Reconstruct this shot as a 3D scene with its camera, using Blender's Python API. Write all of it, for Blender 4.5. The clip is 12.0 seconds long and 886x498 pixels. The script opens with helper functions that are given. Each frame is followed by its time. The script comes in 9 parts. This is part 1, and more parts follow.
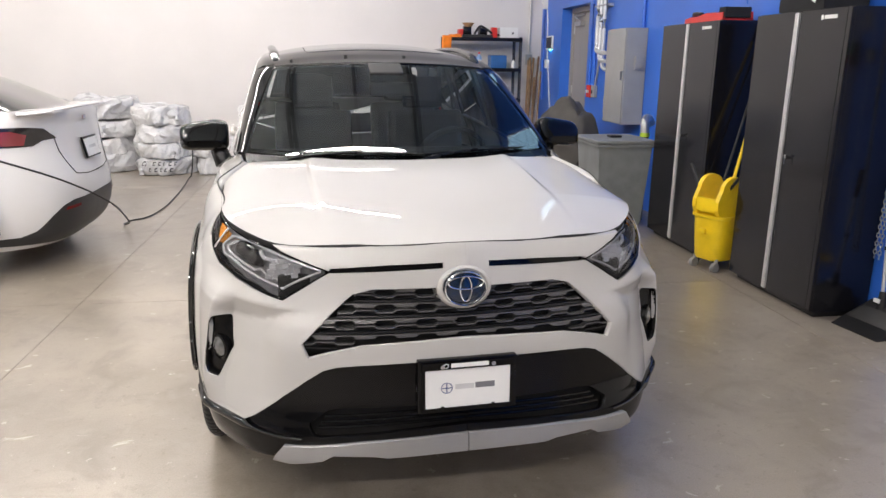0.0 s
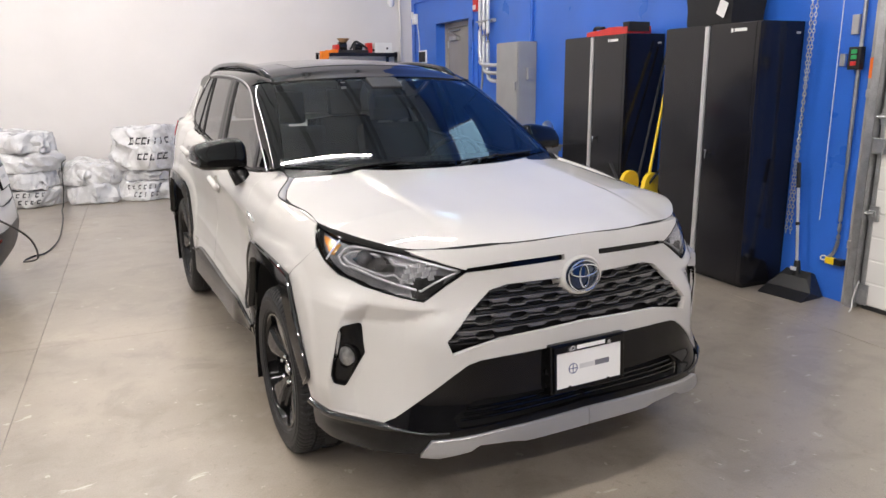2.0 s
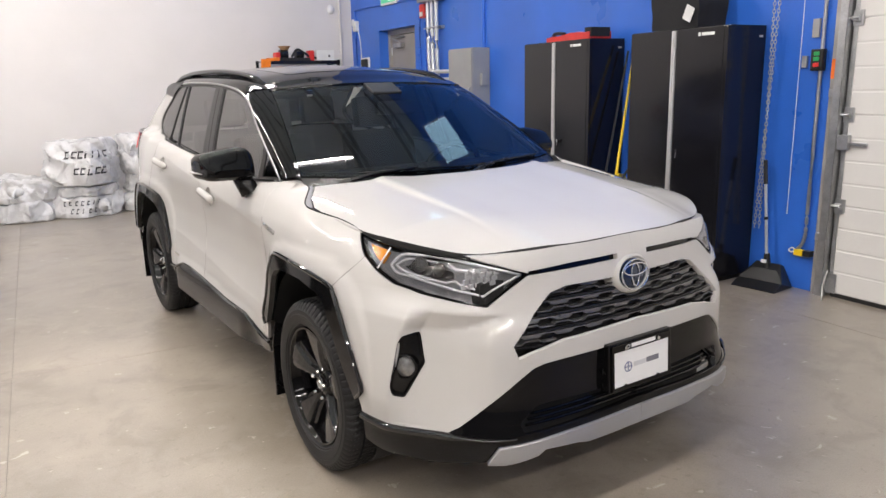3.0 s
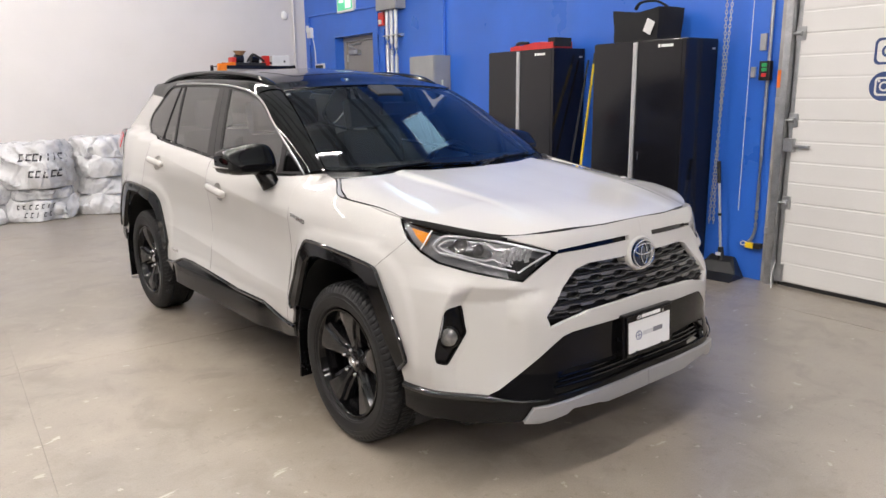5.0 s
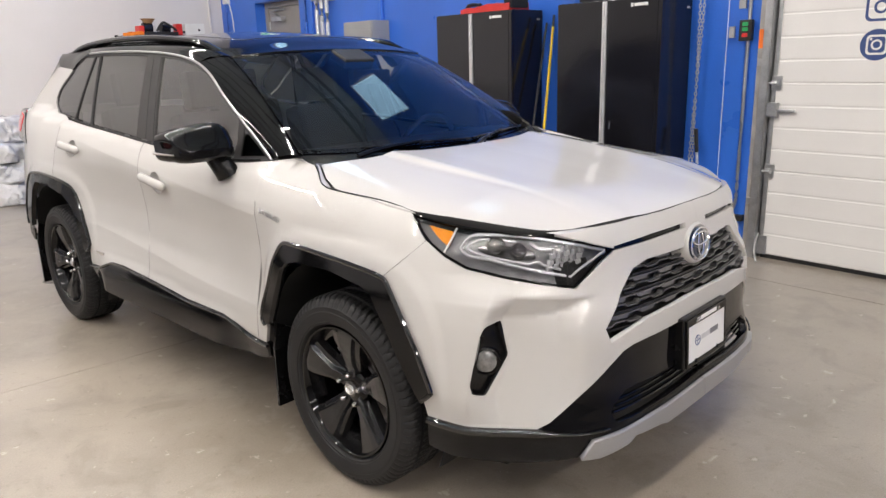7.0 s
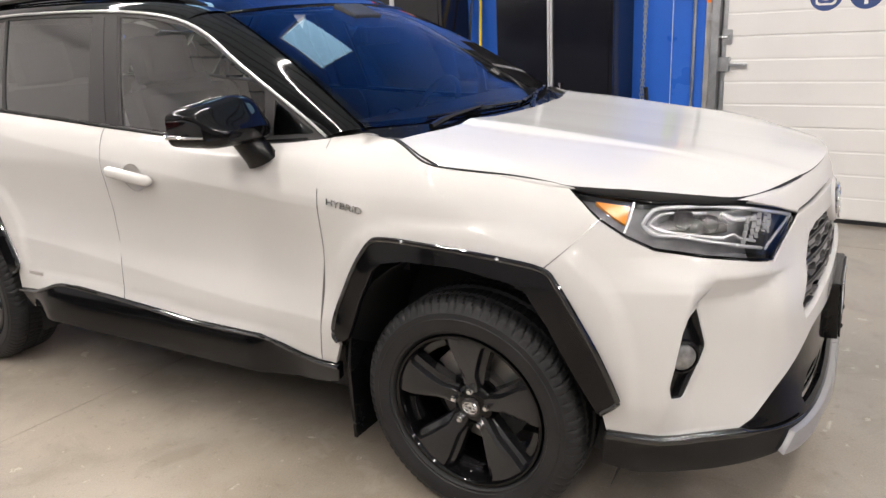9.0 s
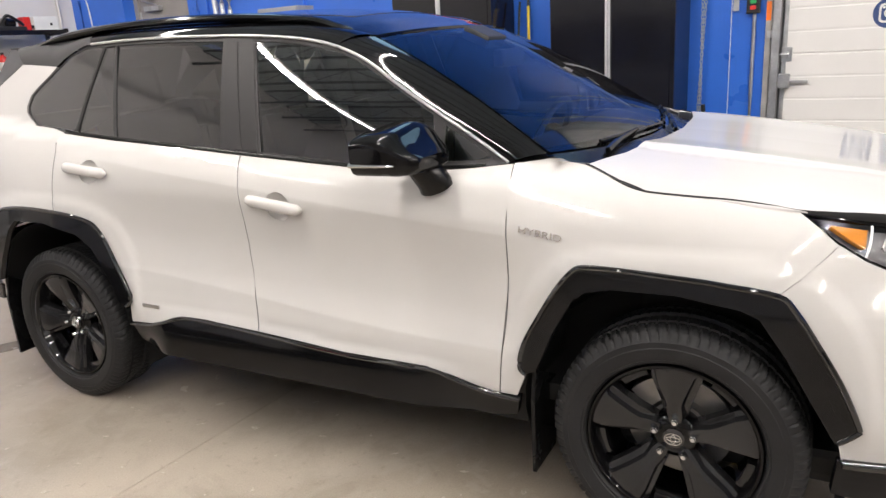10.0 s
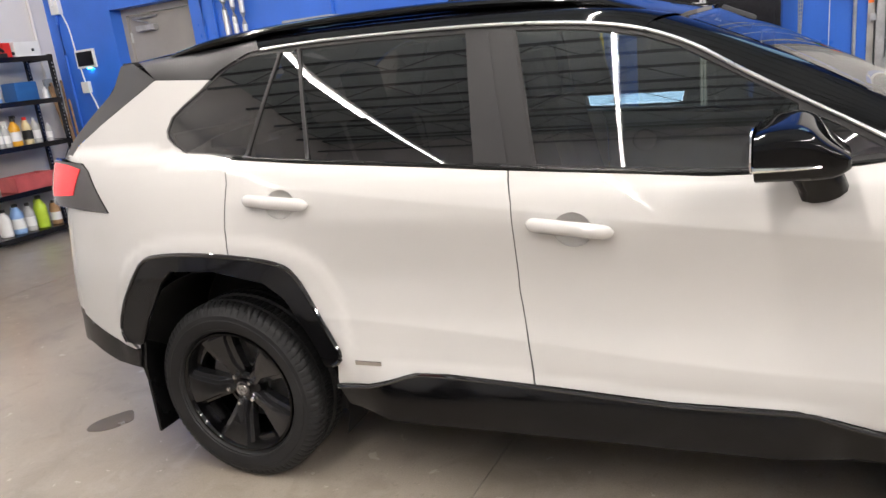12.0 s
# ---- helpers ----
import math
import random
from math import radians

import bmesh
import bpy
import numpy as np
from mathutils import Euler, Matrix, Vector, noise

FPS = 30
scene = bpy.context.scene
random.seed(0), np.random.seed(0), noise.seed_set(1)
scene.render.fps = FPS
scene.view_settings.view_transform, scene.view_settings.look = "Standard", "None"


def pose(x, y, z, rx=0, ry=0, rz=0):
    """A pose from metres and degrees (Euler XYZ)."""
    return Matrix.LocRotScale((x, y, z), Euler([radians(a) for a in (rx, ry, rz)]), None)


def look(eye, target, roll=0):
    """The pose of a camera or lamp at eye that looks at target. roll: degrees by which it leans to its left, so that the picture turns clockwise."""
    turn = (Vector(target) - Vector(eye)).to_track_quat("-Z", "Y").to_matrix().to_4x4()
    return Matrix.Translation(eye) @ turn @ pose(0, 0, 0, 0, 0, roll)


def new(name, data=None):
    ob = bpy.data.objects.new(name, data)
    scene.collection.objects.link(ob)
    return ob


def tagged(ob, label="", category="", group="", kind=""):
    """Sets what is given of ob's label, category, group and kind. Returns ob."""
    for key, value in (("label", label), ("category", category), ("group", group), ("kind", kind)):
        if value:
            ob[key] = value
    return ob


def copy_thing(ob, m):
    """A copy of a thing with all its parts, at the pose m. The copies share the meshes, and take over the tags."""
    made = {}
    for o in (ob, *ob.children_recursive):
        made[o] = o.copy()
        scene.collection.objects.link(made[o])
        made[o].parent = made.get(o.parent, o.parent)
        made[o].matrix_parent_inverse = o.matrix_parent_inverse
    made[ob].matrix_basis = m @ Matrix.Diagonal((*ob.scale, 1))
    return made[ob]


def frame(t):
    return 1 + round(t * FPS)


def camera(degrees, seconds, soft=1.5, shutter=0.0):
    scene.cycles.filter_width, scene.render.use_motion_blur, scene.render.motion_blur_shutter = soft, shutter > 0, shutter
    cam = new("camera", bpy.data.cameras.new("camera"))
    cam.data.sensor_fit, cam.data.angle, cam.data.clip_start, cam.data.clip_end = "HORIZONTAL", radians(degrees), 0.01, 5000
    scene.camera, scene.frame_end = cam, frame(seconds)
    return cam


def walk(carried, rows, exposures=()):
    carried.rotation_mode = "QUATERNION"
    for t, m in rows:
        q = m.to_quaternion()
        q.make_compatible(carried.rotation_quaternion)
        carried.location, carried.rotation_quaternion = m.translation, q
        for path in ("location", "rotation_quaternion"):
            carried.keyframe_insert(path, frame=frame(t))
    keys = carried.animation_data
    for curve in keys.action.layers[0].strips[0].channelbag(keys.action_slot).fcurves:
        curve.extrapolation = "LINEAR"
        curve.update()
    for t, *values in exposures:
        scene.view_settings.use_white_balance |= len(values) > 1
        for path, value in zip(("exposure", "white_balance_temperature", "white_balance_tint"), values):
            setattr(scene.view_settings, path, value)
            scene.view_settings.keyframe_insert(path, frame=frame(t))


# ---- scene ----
cam = camera(63.6, 12.0)
PATH = [
    (0, (-0.556, -3.009, 1.57), (-0.128, -1.122, 1.065), 0.6),
    (0.5, (-0.807, -2.936, 1.542), (-0.244, -1.083, 1.045), 0.4),
    (1, (-1.044, -2.862, 1.56), (-0.363, -1.047, 1.067), 0.2),
    (1.5, (-1.296, -2.845, 1.553), (-0.513, -1.067, 1.078), -0.3),
    (2, (-1.553, -2.841, 1.558), (-0.673, -1.106, 1.091), -0.7),
    (2.5, (-1.74, -2.744, 1.539), (-0.772, -1.054, 1.084), -1.2),
    (3, (-1.937, -2.573, 1.548), (-0.865, -0.946, 1.098), -1.4),
    (5, (-2.426, -2.573, 1.52), (-1.195, -1.056, 1.09), -0.7),
    (5.5, (-2.328, -2.386, 1.539), (-1.074, -0.891, 1.101), -0.5),
    (6, (-2.276, -2.274, 1.535), (-0.995, -0.808, 1.077), -0.7),
    (6.5, (-2.277, -2.166, 1.522), (-0.954, -0.745, 1.041), -1.1),
    (7, (-2.316, -1.903, 1.495), (-0.93, -0.554, 0.986), -1.6),
    (7.2, (-2.349, -1.79, 1.485), (-0.942, -0.467, 0.964), -1.9),
    (9, (-2.519, -0.934, 1.447), (-0.883, 0.053, 0.856), -3.1),
    (9.5, (-2.697, -0.676, 1.471), (-1.029, 0.275, 0.91), -3.4),
    (10, (-2.769, -0.333, 1.497), (-1.086, 0.598, 0.947), -3.6),
    (10.5, (-2.819, -0.021, 1.484), (-1.12, 0.895, 0.96), -3.7),
    (11, (-2.899, 0.318, 1.483), (-1.176, 1.191, 0.966), -4.0),
    (11.5, (-2.92, 0.602, 1.496), (-1.174, 1.424, 0.972), -4.9),
    (12, (-2.842, 0.933, 1.51), (-1.074, 1.704, 0.982), -6.4),
]
walk(cam, [(t, look(eye, target, roll)) for t, eye, target, roll in PATH], [(0, 3.08), (3, 3.05), (7, 3.08), (9, 3.20), (12, 3.31)])

# ---- light ----
BUILDING = pose(3.065, 0, 0, 0, 0, -4.1)     # the blue wall's plane is x = 0, the rear white wall y = 8.55


def here(x, y, z, rx=0, ry=0, rz=0):
    """A pose in the building's own axes."""
    return BUILDING @ pose(x, y, z, rx, ry, rz)


world = bpy.data.worlds.new("sky")
scene.world = world
world.use_nodes = True
sky = world.node_tree.nodes.new("ShaderNodeTexSky")
sky.sky_type, sky.sun_disc, sky.sun_elevation, sky.sun_rotation = "NISHITA", False, radians(40), radians(200)
world.node_tree.links.new(sky.outputs[0], world.node_tree.nodes["Background"].inputs[0])
world.node_tree.nodes["Background"].inputs[1].default_value = 0.12
CEILING = 6.3


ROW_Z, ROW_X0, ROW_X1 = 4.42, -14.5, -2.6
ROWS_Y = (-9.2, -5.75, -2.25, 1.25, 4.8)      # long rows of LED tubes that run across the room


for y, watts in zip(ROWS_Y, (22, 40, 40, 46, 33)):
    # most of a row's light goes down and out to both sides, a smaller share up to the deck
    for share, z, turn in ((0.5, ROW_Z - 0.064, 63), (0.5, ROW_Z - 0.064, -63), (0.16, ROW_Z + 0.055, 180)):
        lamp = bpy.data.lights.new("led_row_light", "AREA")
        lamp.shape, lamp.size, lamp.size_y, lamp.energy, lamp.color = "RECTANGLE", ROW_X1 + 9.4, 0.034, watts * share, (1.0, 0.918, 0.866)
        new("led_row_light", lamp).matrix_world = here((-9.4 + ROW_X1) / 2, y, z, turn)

HIGH_WINDOWS = ((-1.65, -0.5), (1.9, 3.05), (5.4, 6.55))      # along the blue wall
W_LOW, W_TOP = 4.7, 6.05
for x, y0, y1, z0, turn in [(0.085, a, b, W_LOW, 90) for a, b in HIGH_WINDOWS]:
    lamp = bpy.data.lights.new("window_light", "AREA")       # the sky's light in the window's opening
    lamp.shape, lamp.size, lamp.size_y, lamp.energy, lamp.color = "RECTANGLE", y1 - y0 - 0.1, W_TOP - z0 - 0.1, 1.0 * (y1 - y0) * (W_TOP - z0), (0.42, 0.72, 1.0)
    new("window_light", lamp).matrix_world = here(x, (y0 + y1) / 2, (z0 + W_TOP) / 2) @ pose(0, 0, 0, 0, turn, 0) @ pose(0, 0, 0, 0, 0, 90)
SKYLIGHT = (-13.3, -12.4, 0.25, 2.0)
lamp = bpy.data.lights.new("skylight_light", "AREA")         # the sky's light in the skylight's opening
lamp.shape, lamp.size, lamp.size_y, lamp.energy, lamp.color = "RECTANGLE", 0.8, 1.65, 2.2, (0.45, 0.75, 1.0)
new("skylight_light", lamp).matrix_world = here(-12.85, 1.125, CEILING + 0.06)

# ---- kit ----
def thing(name, label, category, m=None, group="", kind=""):
    ob = new(name)
    ob.empty_display_size = 0.1
    ob.matrix_world = m if m is not None else Matrix()
    return tagged(ob, label, category, group, kind)


def part(name, bm, material, parent=None, label="", smooth=False, bevel=0.0, m=None):
    """Link a bmesh as one mesh object under a thing or a part."""
    if bevel:
        sharp = [e for e in bm.edges if len(e.link_faces) == 2 and e.calc_face_angle(0) > 0.5]
        bmesh.ops.bevel(bm, geom=sharp, offset=bevel, segments=2, affect="EDGES", profile=0.7)
    me = bpy.data.meshes.new(name)
    bm.to_mesh(me)
    bm.free()
    for mt in (material if isinstance(material, (list, tuple)) else [material]):
        me.materials.append(mt)
    if smooth:
        for p in me.polygons:
            p.use_smooth = True
        me.set_sharp_from_angle(angle=radians(38))
    ob = new(name, me)
    if m is not None:
        ob.matrix_basis = m
    ob.parent = parent
    if label:
        ob["label"] = label
    return ob


def single(name, bm, material, label, category, m=None, smooth=False, bevel=0.0, group="", kind=""):
    ob = part(name, bm, material, None, "", smooth, bevel, m)
    return tagged(ob, label, category, group, kind)


def box(bm, x0, x1, y0, y1, z0, z1, m=None):
    mm = Matrix.Translation(((x0 + x1) / 2, (y0 + y1) / 2, (z0 + z1) / 2)) @ Matrix.Diagonal((x1 - x0, y1 - y0, z1 - z0, 1))
    return bmesh.ops.create_cube(bm, size=1, matrix=(m @ mm if m is not None else mm))["verts"]


def boxes(*sizes):
    bm = bmesh.new()
    for s in sizes:
        box(bm, *s)
    return bm


def rod(bm, a, b, r, r2=None, n=12, caps=True):
    a, b = Vector(a), Vector(b)
    d = b - a
    m = Matrix.Translation((a + b) / 2) @ d.to_track_quat("Z", "Y").to_matrix().to_4x4()
    bmesh.ops.create_cone(bm, cap_ends=caps, segments=n, radius1=r, radius2=r if r2 is None else r2, depth=d.length, matrix=m)
    return bm


def smooth_line(points, steps=6, closed=False):
    """A Catmull-Rom line through the points."""
    pts = [Vector(p) for p in points]
    n = len(pts)
    out = []
    for i in range(n if closed else n - 1):
        if closed:
            p0, p1, p2, p3 = pts[i - 1], pts[i], pts[(i + 1) % n], pts[(i + 2) % n]
        else:
            p0, p1, p2, p3 = pts[max(i - 1, 0)], pts[i], pts[i + 1], pts[min(i + 2, n - 1)]
        for k in range(steps):
            t = k / steps
            out.append(0.5 * (2 * p1 + (p2 - p0) * t + (2 * p0 - 5 * p1 + 4 * p2 - p3) * t * t + (3 * p1 - p0 - 3 * p2 + p3) * t ** 3))
    if not closed:
        out.append(pts[-1].copy())
    return out


def sweep(bm, line, r, n=8, closed=False, squash=1.0, up=(0, 0, 1)):
    """A round rod along a line; r may be a list."""
    line = [Vector(p) for p in line]
    rings, up = [], Vector(up)
    count = len(line)
    for i, p in enumerate(line):
        a = line[i - 1] if (i > 0 or closed) else p
        b = line[(i + 1) % count] if (i < count - 1 or closed) else p
        d = (b - a).normalized()
        side = d.cross(up)
        if side.length < 1e-4:
            side = d.cross(Vector((1, 0, 0)))
        side.normalize()
        u2 = side.cross(d)
        rr = r[i] if isinstance(r, (list, tuple)) else r
        rings.append([bm.verts.new(p + side * math.cos(2 * math.pi * k / n) * rr + u2 * math.sin(2 * math.pi * k / n) * rr * squash) for k in range(n)])
    for i in range(count if closed else count - 1):
        a, b = rings[i], rings[(i + 1) % count]
        for k in range(n):
            bm.faces.new((a[k], a[(k + 1) % n], b[(k + 1) % n], b[k]))
    if not closed:
        bm.faces.new(rings[0])
        bm.faces.new(rings[-1][::-1])
    return bm


def lathe(bm, profile, n=32, m=None, closed=False):
    """Turn a profile of (radius, height) about z."""
    rings = []
    for r, z in profile:
        ring = []
        for k in range(n):
            a = 2 * math.pi * k / n
            v = Vector((r * math.cos(a), r * math.sin(a), z))
            ring.append(bm.verts.new(m @ v if m is not None else v))
        rings.append(ring)
    pairs = list(zip(rings, rings[1:])) + ([(rings[-1], rings[0])] if closed else [])
    for a, b in pairs:
        for k in range(n):
            bm.faces.new((a[k], a[(k + 1) % n], b[(k + 1) % n], b[k]))
    if not closed:
        bm.faces.new(rings[0][::-1])
        bm.faces.new(rings[-1])
    return bm


def prism(bm, outline, h0, h1, m=None):
    """A flat outline of (x, y) raised from h0 to h1 along z."""
    low = [bm.verts.new((m @ Vector((x, y, h0))) if m is not None else (x, y, h0)) for x, y in outline]
    top = [bm.verts.new((m @ Vector((x, y, h1))) if m is not None else (x, y, h1)) for x, y in outline]
    n = len(outline)
    bm.faces.new(low[::-1])
    bm.faces.new(top)
    for i in range(n):
        bm.faces.new((low[i], low[(i + 1) % n], top[(i + 1) % n], top[i]))
    return bm


def lettering(text, size, material, parent, m, name="lettering", depth=0.0015, align="CENTER"):
    """Words in Blender's own font, as a mesh."""
    cu = bpy.data.curves.new(name, "FONT")
    cu.body, cu.size, cu.extrude, cu.align_x, cu.align_y = text, size, depth, align, "CENTER"
    tmp = bpy.data.objects.new(name, cu)
    scene.collection.objects.link(tmp)
    dg = bpy.context.evaluated_depsgraph_get()
    me = bpy.data.meshes.new_from_object(tmp.evaluated_get(dg))
    bpy.data.objects.remove(tmp)
    me.materials.clear()
    me.materials.append(material)
    ob = new(name, me)
    ob.matrix_basis = m
    ob.parent = parent
    return ob


# ---- materials ----
def surface(name, color, rough=0.5, metal=0.0, vary=0.12, scale=6.0, grain=0.0, grain_scale=220.0, coat=0.0, bump=0.0, bump_scale=60.0, rough_vary=0.08, second=None, second_scale=1.5, spec=0.5):
    """A procedural surface: base colour with broad and fine variation, uneven gloss, fine relief."""
    mt = bpy.data.materials.new(name)
    mt.use_nodes = True
    nt = mt.node_tree
    b = nt.nodes["Principled BSDF"]
    b.inputs["Metallic"].default_value = metal
    b.inputs["Coat Weight"].default_value = coat
    b.inputs["Coat Roughness"].default_value = 0.03
    b.inputs["Specular IOR Level"].default_value = spec
    tex = nt.nodes.new("ShaderNodeTexCoord")

    def noise_node(sc, detail=4.0):
        n = nt.nodes.new("ShaderNodeTexNoise")
        n.inputs["Scale"].default_value, n.inputs["Detail"].default_value = sc, detail
        nt.links.new(tex.outputs["Object"], n.inputs["Vector"])
        return n

    def mixed(fac, a, c, low=0.35, high=0.65):
        r = nt.nodes.new("ShaderNodeMapRange")
        r.inputs[1].default_value, r.inputs[2].default_value = low, high
        nt.links.new(fac, r.inputs[0])
        mx = nt.nodes.new("ShaderNodeMix")
        mx.data_type = "RGBA"
        nt.links.new(r.outputs[0], mx.inputs[0])
        for v, s in ((a, mx.inputs[6]), (c, mx.inputs[7])):
            if isinstance(v, tuple):
                s.default_value = (*v, 1)
            else:
                nt.links.new(v, s)
        return mx.outputs[2]

    broad = noise_node(scale)
    dark = tuple(c * (1 - vary) for c in color)
    light = tuple(min(1, c * (1 + vary)) for c in color)
    col = mixed(broad.outputs[0], dark, light)
    if second:
        col = mixed(noise_node(second_scale, 6).outputs[0], col, tuple(second), 0.5, 0.75)
    if grain:
        fine = noise_node(grain_scale, 2)
        g = mixed(fine.outputs[0], (1 - grain,) * 3, (1 + grain,) * 3)
        mul = nt.nodes.new("ShaderNodeMix")
        mul.data_type, mul.blend_type = "RGBA", "MULTIPLY"
        mul.inputs[0].default_value = 1
        nt.links.new(col, mul.inputs[6])
        nt.links.new(g, mul.inputs[7])
        col = mul.outputs[2]
    nt.links.new(col, b.inputs["Base Color"])
    rr = nt.nodes.new("ShaderNodeMapRange")
    rr.inputs[3].default_value, rr.inputs[4].default_value = max(0.0, rough - rough_vary), min(1, rough + rough_vary)
    nt.links.new(broad.outputs[0], rr.inputs[0])
    nt.links.new(rr.outputs[0], b.inputs["Roughness"])
    if bump:
        bn = noise_node(bump_scale, 5)
        bp = nt.nodes.new("ShaderNodeBump")
        bp.inputs["Strength"].default_value, bp.inputs["Distance"].default_value = bump, 0.01
        nt.links.new(bn.outputs[0], bp.inputs["Height"])
        nt.links.new(bp.outputs[0], b.inputs["Normal"])
    return mt


def glowing(name, color, strength):
    mt = bpy.data.materials.new(name)
    mt.use_nodes = True
    b = mt.node_tree.nodes["Principled BSDF"]
    b.inputs["Base Color"].default_value = (*color, 1)
    b.inputs["Emission Color"].default_value = (*color, 1)
    b.inputs["Emission Strength"].default_value = strength
    return mt


def clear_glass(name, tint, rough=0.0, ior=1.72):
    """Thin tinted glass: what passes is dyed, what mirrors is not."""
    mt = bpy.data.materials.new(name)
    mt.use_nodes = True
    nt = mt.node_tree
    nt.nodes.remove(nt.nodes["Principled BSDF"])
    out = nt.nodes["Material Output"]
    tr = nt.nodes.new("ShaderNodeBsdfTransparent")
    tr.inputs[0].default_value = (*tint, 1)
    gl = nt.nodes.new("ShaderNodeBsdfGlossy")
    gl.inputs["Roughness"].default_value = rough
    fr = nt.nodes.new("ShaderNodeFresnel")
    fr.inputs[0].default_value = ior     # both faces of the pane
    mx = nt.nodes.new("ShaderNodeMixShader")
    nt.links.new(fr.outputs[0], mx.inputs[0])
    nt.links.new(tr.outputs[0], mx.inputs[1])
    nt.links.new(gl.outputs[0], mx.inputs[2])
    nt.links.new(mx.outputs[0], out.inputs[0])
    return mt


def concrete():
    """Sealed grey-tan slab: cloudy tan and grey tones at three scales, pale scuffs, dark stains, specks."""
    mt = surface("sealed_concrete", (0.312, 0.271, 0.225), 0.36, 0, 0.16, 1.1, 0.07, 160, 0.0, 0.10, 90, 0.12, (0.220, 0.184, 0.143), 0.6)
    nt = mt.node_tree
    b = nt.nodes["Principled BSDF"]
    tex = next(n for n in nt.nodes if n.bl_idname == "ShaderNodeTexCoord")
    col = b.inputs["Base Color"].links[0].from_socket
    layers = ((3.2, 0.50, 0.66, (0.185, 0.159, 0.128), 9.0, 0.45, 0.9), (8.5, 0.54, 0.66, (0.32, 0.282, 0.235), 8.0, 0.5, 0.8), (1.7, 0.58, 0.70, (0.33, 0.293, 0.247), 10.0, 0.5, 1.5),
              (26.0, 0.60, 0.70, (0.18, 0.15, 0.115), 4.0, 0.40, 0.3), (13.0, 0.665, 0.70, (0.52, 0.47, 0.40), 4.0, 0.60, 0.4), (0.9, 0.55, 0.78, (0.140, 0.117, 0.092), 9.0, 0.55, 0.6), (5.0, 0.69, 0.72, (0.58, 0.54, 0.48), 6.0, 0.6, 0.6))
    for sc, lo, hi, tone, detail, share, warp in layers:
        n = nt.nodes.new("ShaderNodeTexNoise")
        n.inputs["Scale"].default_value, n.inputs["Detail"].default_value, n.inputs["Distortion"].default_value, n.inputs["Roughness"].default_value = sc, detail, warp, 0.6
        nt.links.new(tex.outputs["Object"], n.inputs["Vector"])
        r = nt.nodes.new("ShaderNodeMapRange")
        r.inputs[1].default_value, r.inputs[2].default_value, r.inputs[4].default_value = lo, hi, share
        nt.links.new(n.outputs[0], r.inputs[0])
        mx = nt.nodes.new("ShaderNodeMix")
        mx.data_type = "RGBA"
        nt.links.new(r.outputs[0], mx.inputs[0])
        nt.links.new(col, mx.inputs[6])
        mx.inputs[7].default_value = (*tone, 1)
        col = mx.outputs[2]
    nt.links.new(col, b.inputs["Base Color"])
    b.inputs["Coat Weight"].default_value, b.inputs["Coat Roughness"].default_value = 0.60, 0.24
    return mt


CONCRETE = concrete()
WHITE_WALL = surface("white_wall_paint", (0.66, 0.634, 0.62), 0.62, 0, 0.03, 1.2, 0.02, 120, bump=0.05, bump_scale=140)
BLUE_WALL = surface("blue_wall_paint", (0.034, 0.155, 0.66), 0.30, 0, 0.08, 1.5, 0.04, 120, bump=0.08, bump_scale=120, second=(0.03, 0.138, 0.60), second_scale=0.8)
GREY_DECK = surface("grey_deck", (0.50, 0.56, 0.575), 0.6, 0, 0.1, 2)
JOIST_GREY = surface("dark_joist_paint", (0.13, 0.14, 0.15), 0.5, 0, 0.1, 4)
STEEL = surface("galvanised_steel", (0.48, 0.49, 0.50), 0.38, 0.85, 0.14, 9, 0.05, 90)
CHROME = surface("chrome", (0.80, 0.80, 0.80), 0.07, 1.0, 0.03, 6, rough_vary=0.03)
BRUSHED = surface("brushed_aluminium", (0.66, 0.66, 0.67), 0.36, 0.55, 0.05, 12, 0.06, 300)
GREY_METAL = surface("grey_painted_metal", (0.33, 0.335, 0.34), 0.45, 0.1, 0.06, 4, 0.03, 150)
GREY_DOOR = surface("grey_door_paint", (0.30, 0.285, 0.27), 0.42, 0, 0.06, 3, 0.03, 120)
BLACK_METAL = surface("black_powder_coat", (0.0085, 0.0085, 0.0112), 0.13, 0.0, 0.04, 3, 0.04, 240, bump=0.015, bump_scale=500, rough_vary=0.04, spec=0.46)
BLACK_PLASTIC = surface("black_plastic", (0.012, 0.012, 0.013), 0.40, 0, 0.15, 8, 0.06, 300, bump=0.08, bump_scale=500)
BLACK_FABRIC = surface("black_fabric", (0.014, 0.014, 0.016), 0.85, 0, 0.2, 10, 0.2, 400, bump=0.25, bump_scale=300)
GARAGE_WHITE = surface("white_door_enamel", (0.73, 0.716, 0.695), 0.38, 0, 0.02, 2, 0.015, 200, bump=0.04, bump_scale=90)
YELLOW = surface("yellow_plastic", (0.86, 0.60, 0.015), 0.38, 0, 0.06, 8, 0.03, 200, bump=0.05, bump_scale=200)
RED = surface("red_plastic", (0.62, 0.025, 0.02), 0.4, 0, 0.1, 10)
ORANGE = surface("orange_cloth", (0.85, 0.22, 0.01), 0.7, 0, 0.12, 12, bump=0.2, bump_scale=120)
WHITE_PLASTIC = surface("white_plastic", (0.75, 0.75, 0.74), 0.4, 0, 0.03, 8)
GREY_PLASTIC = surface("grey_plastic", (0.21, 0.22, 0.225), 0.55, 0, 0.1, 7, 0.05, 200, bump=0.1, bump_scale=150)
WOOD = surface("raw_wood", (0.36, 0.21, 0.10), 0.6, 0, 0.25, 14, 0.12, 120)
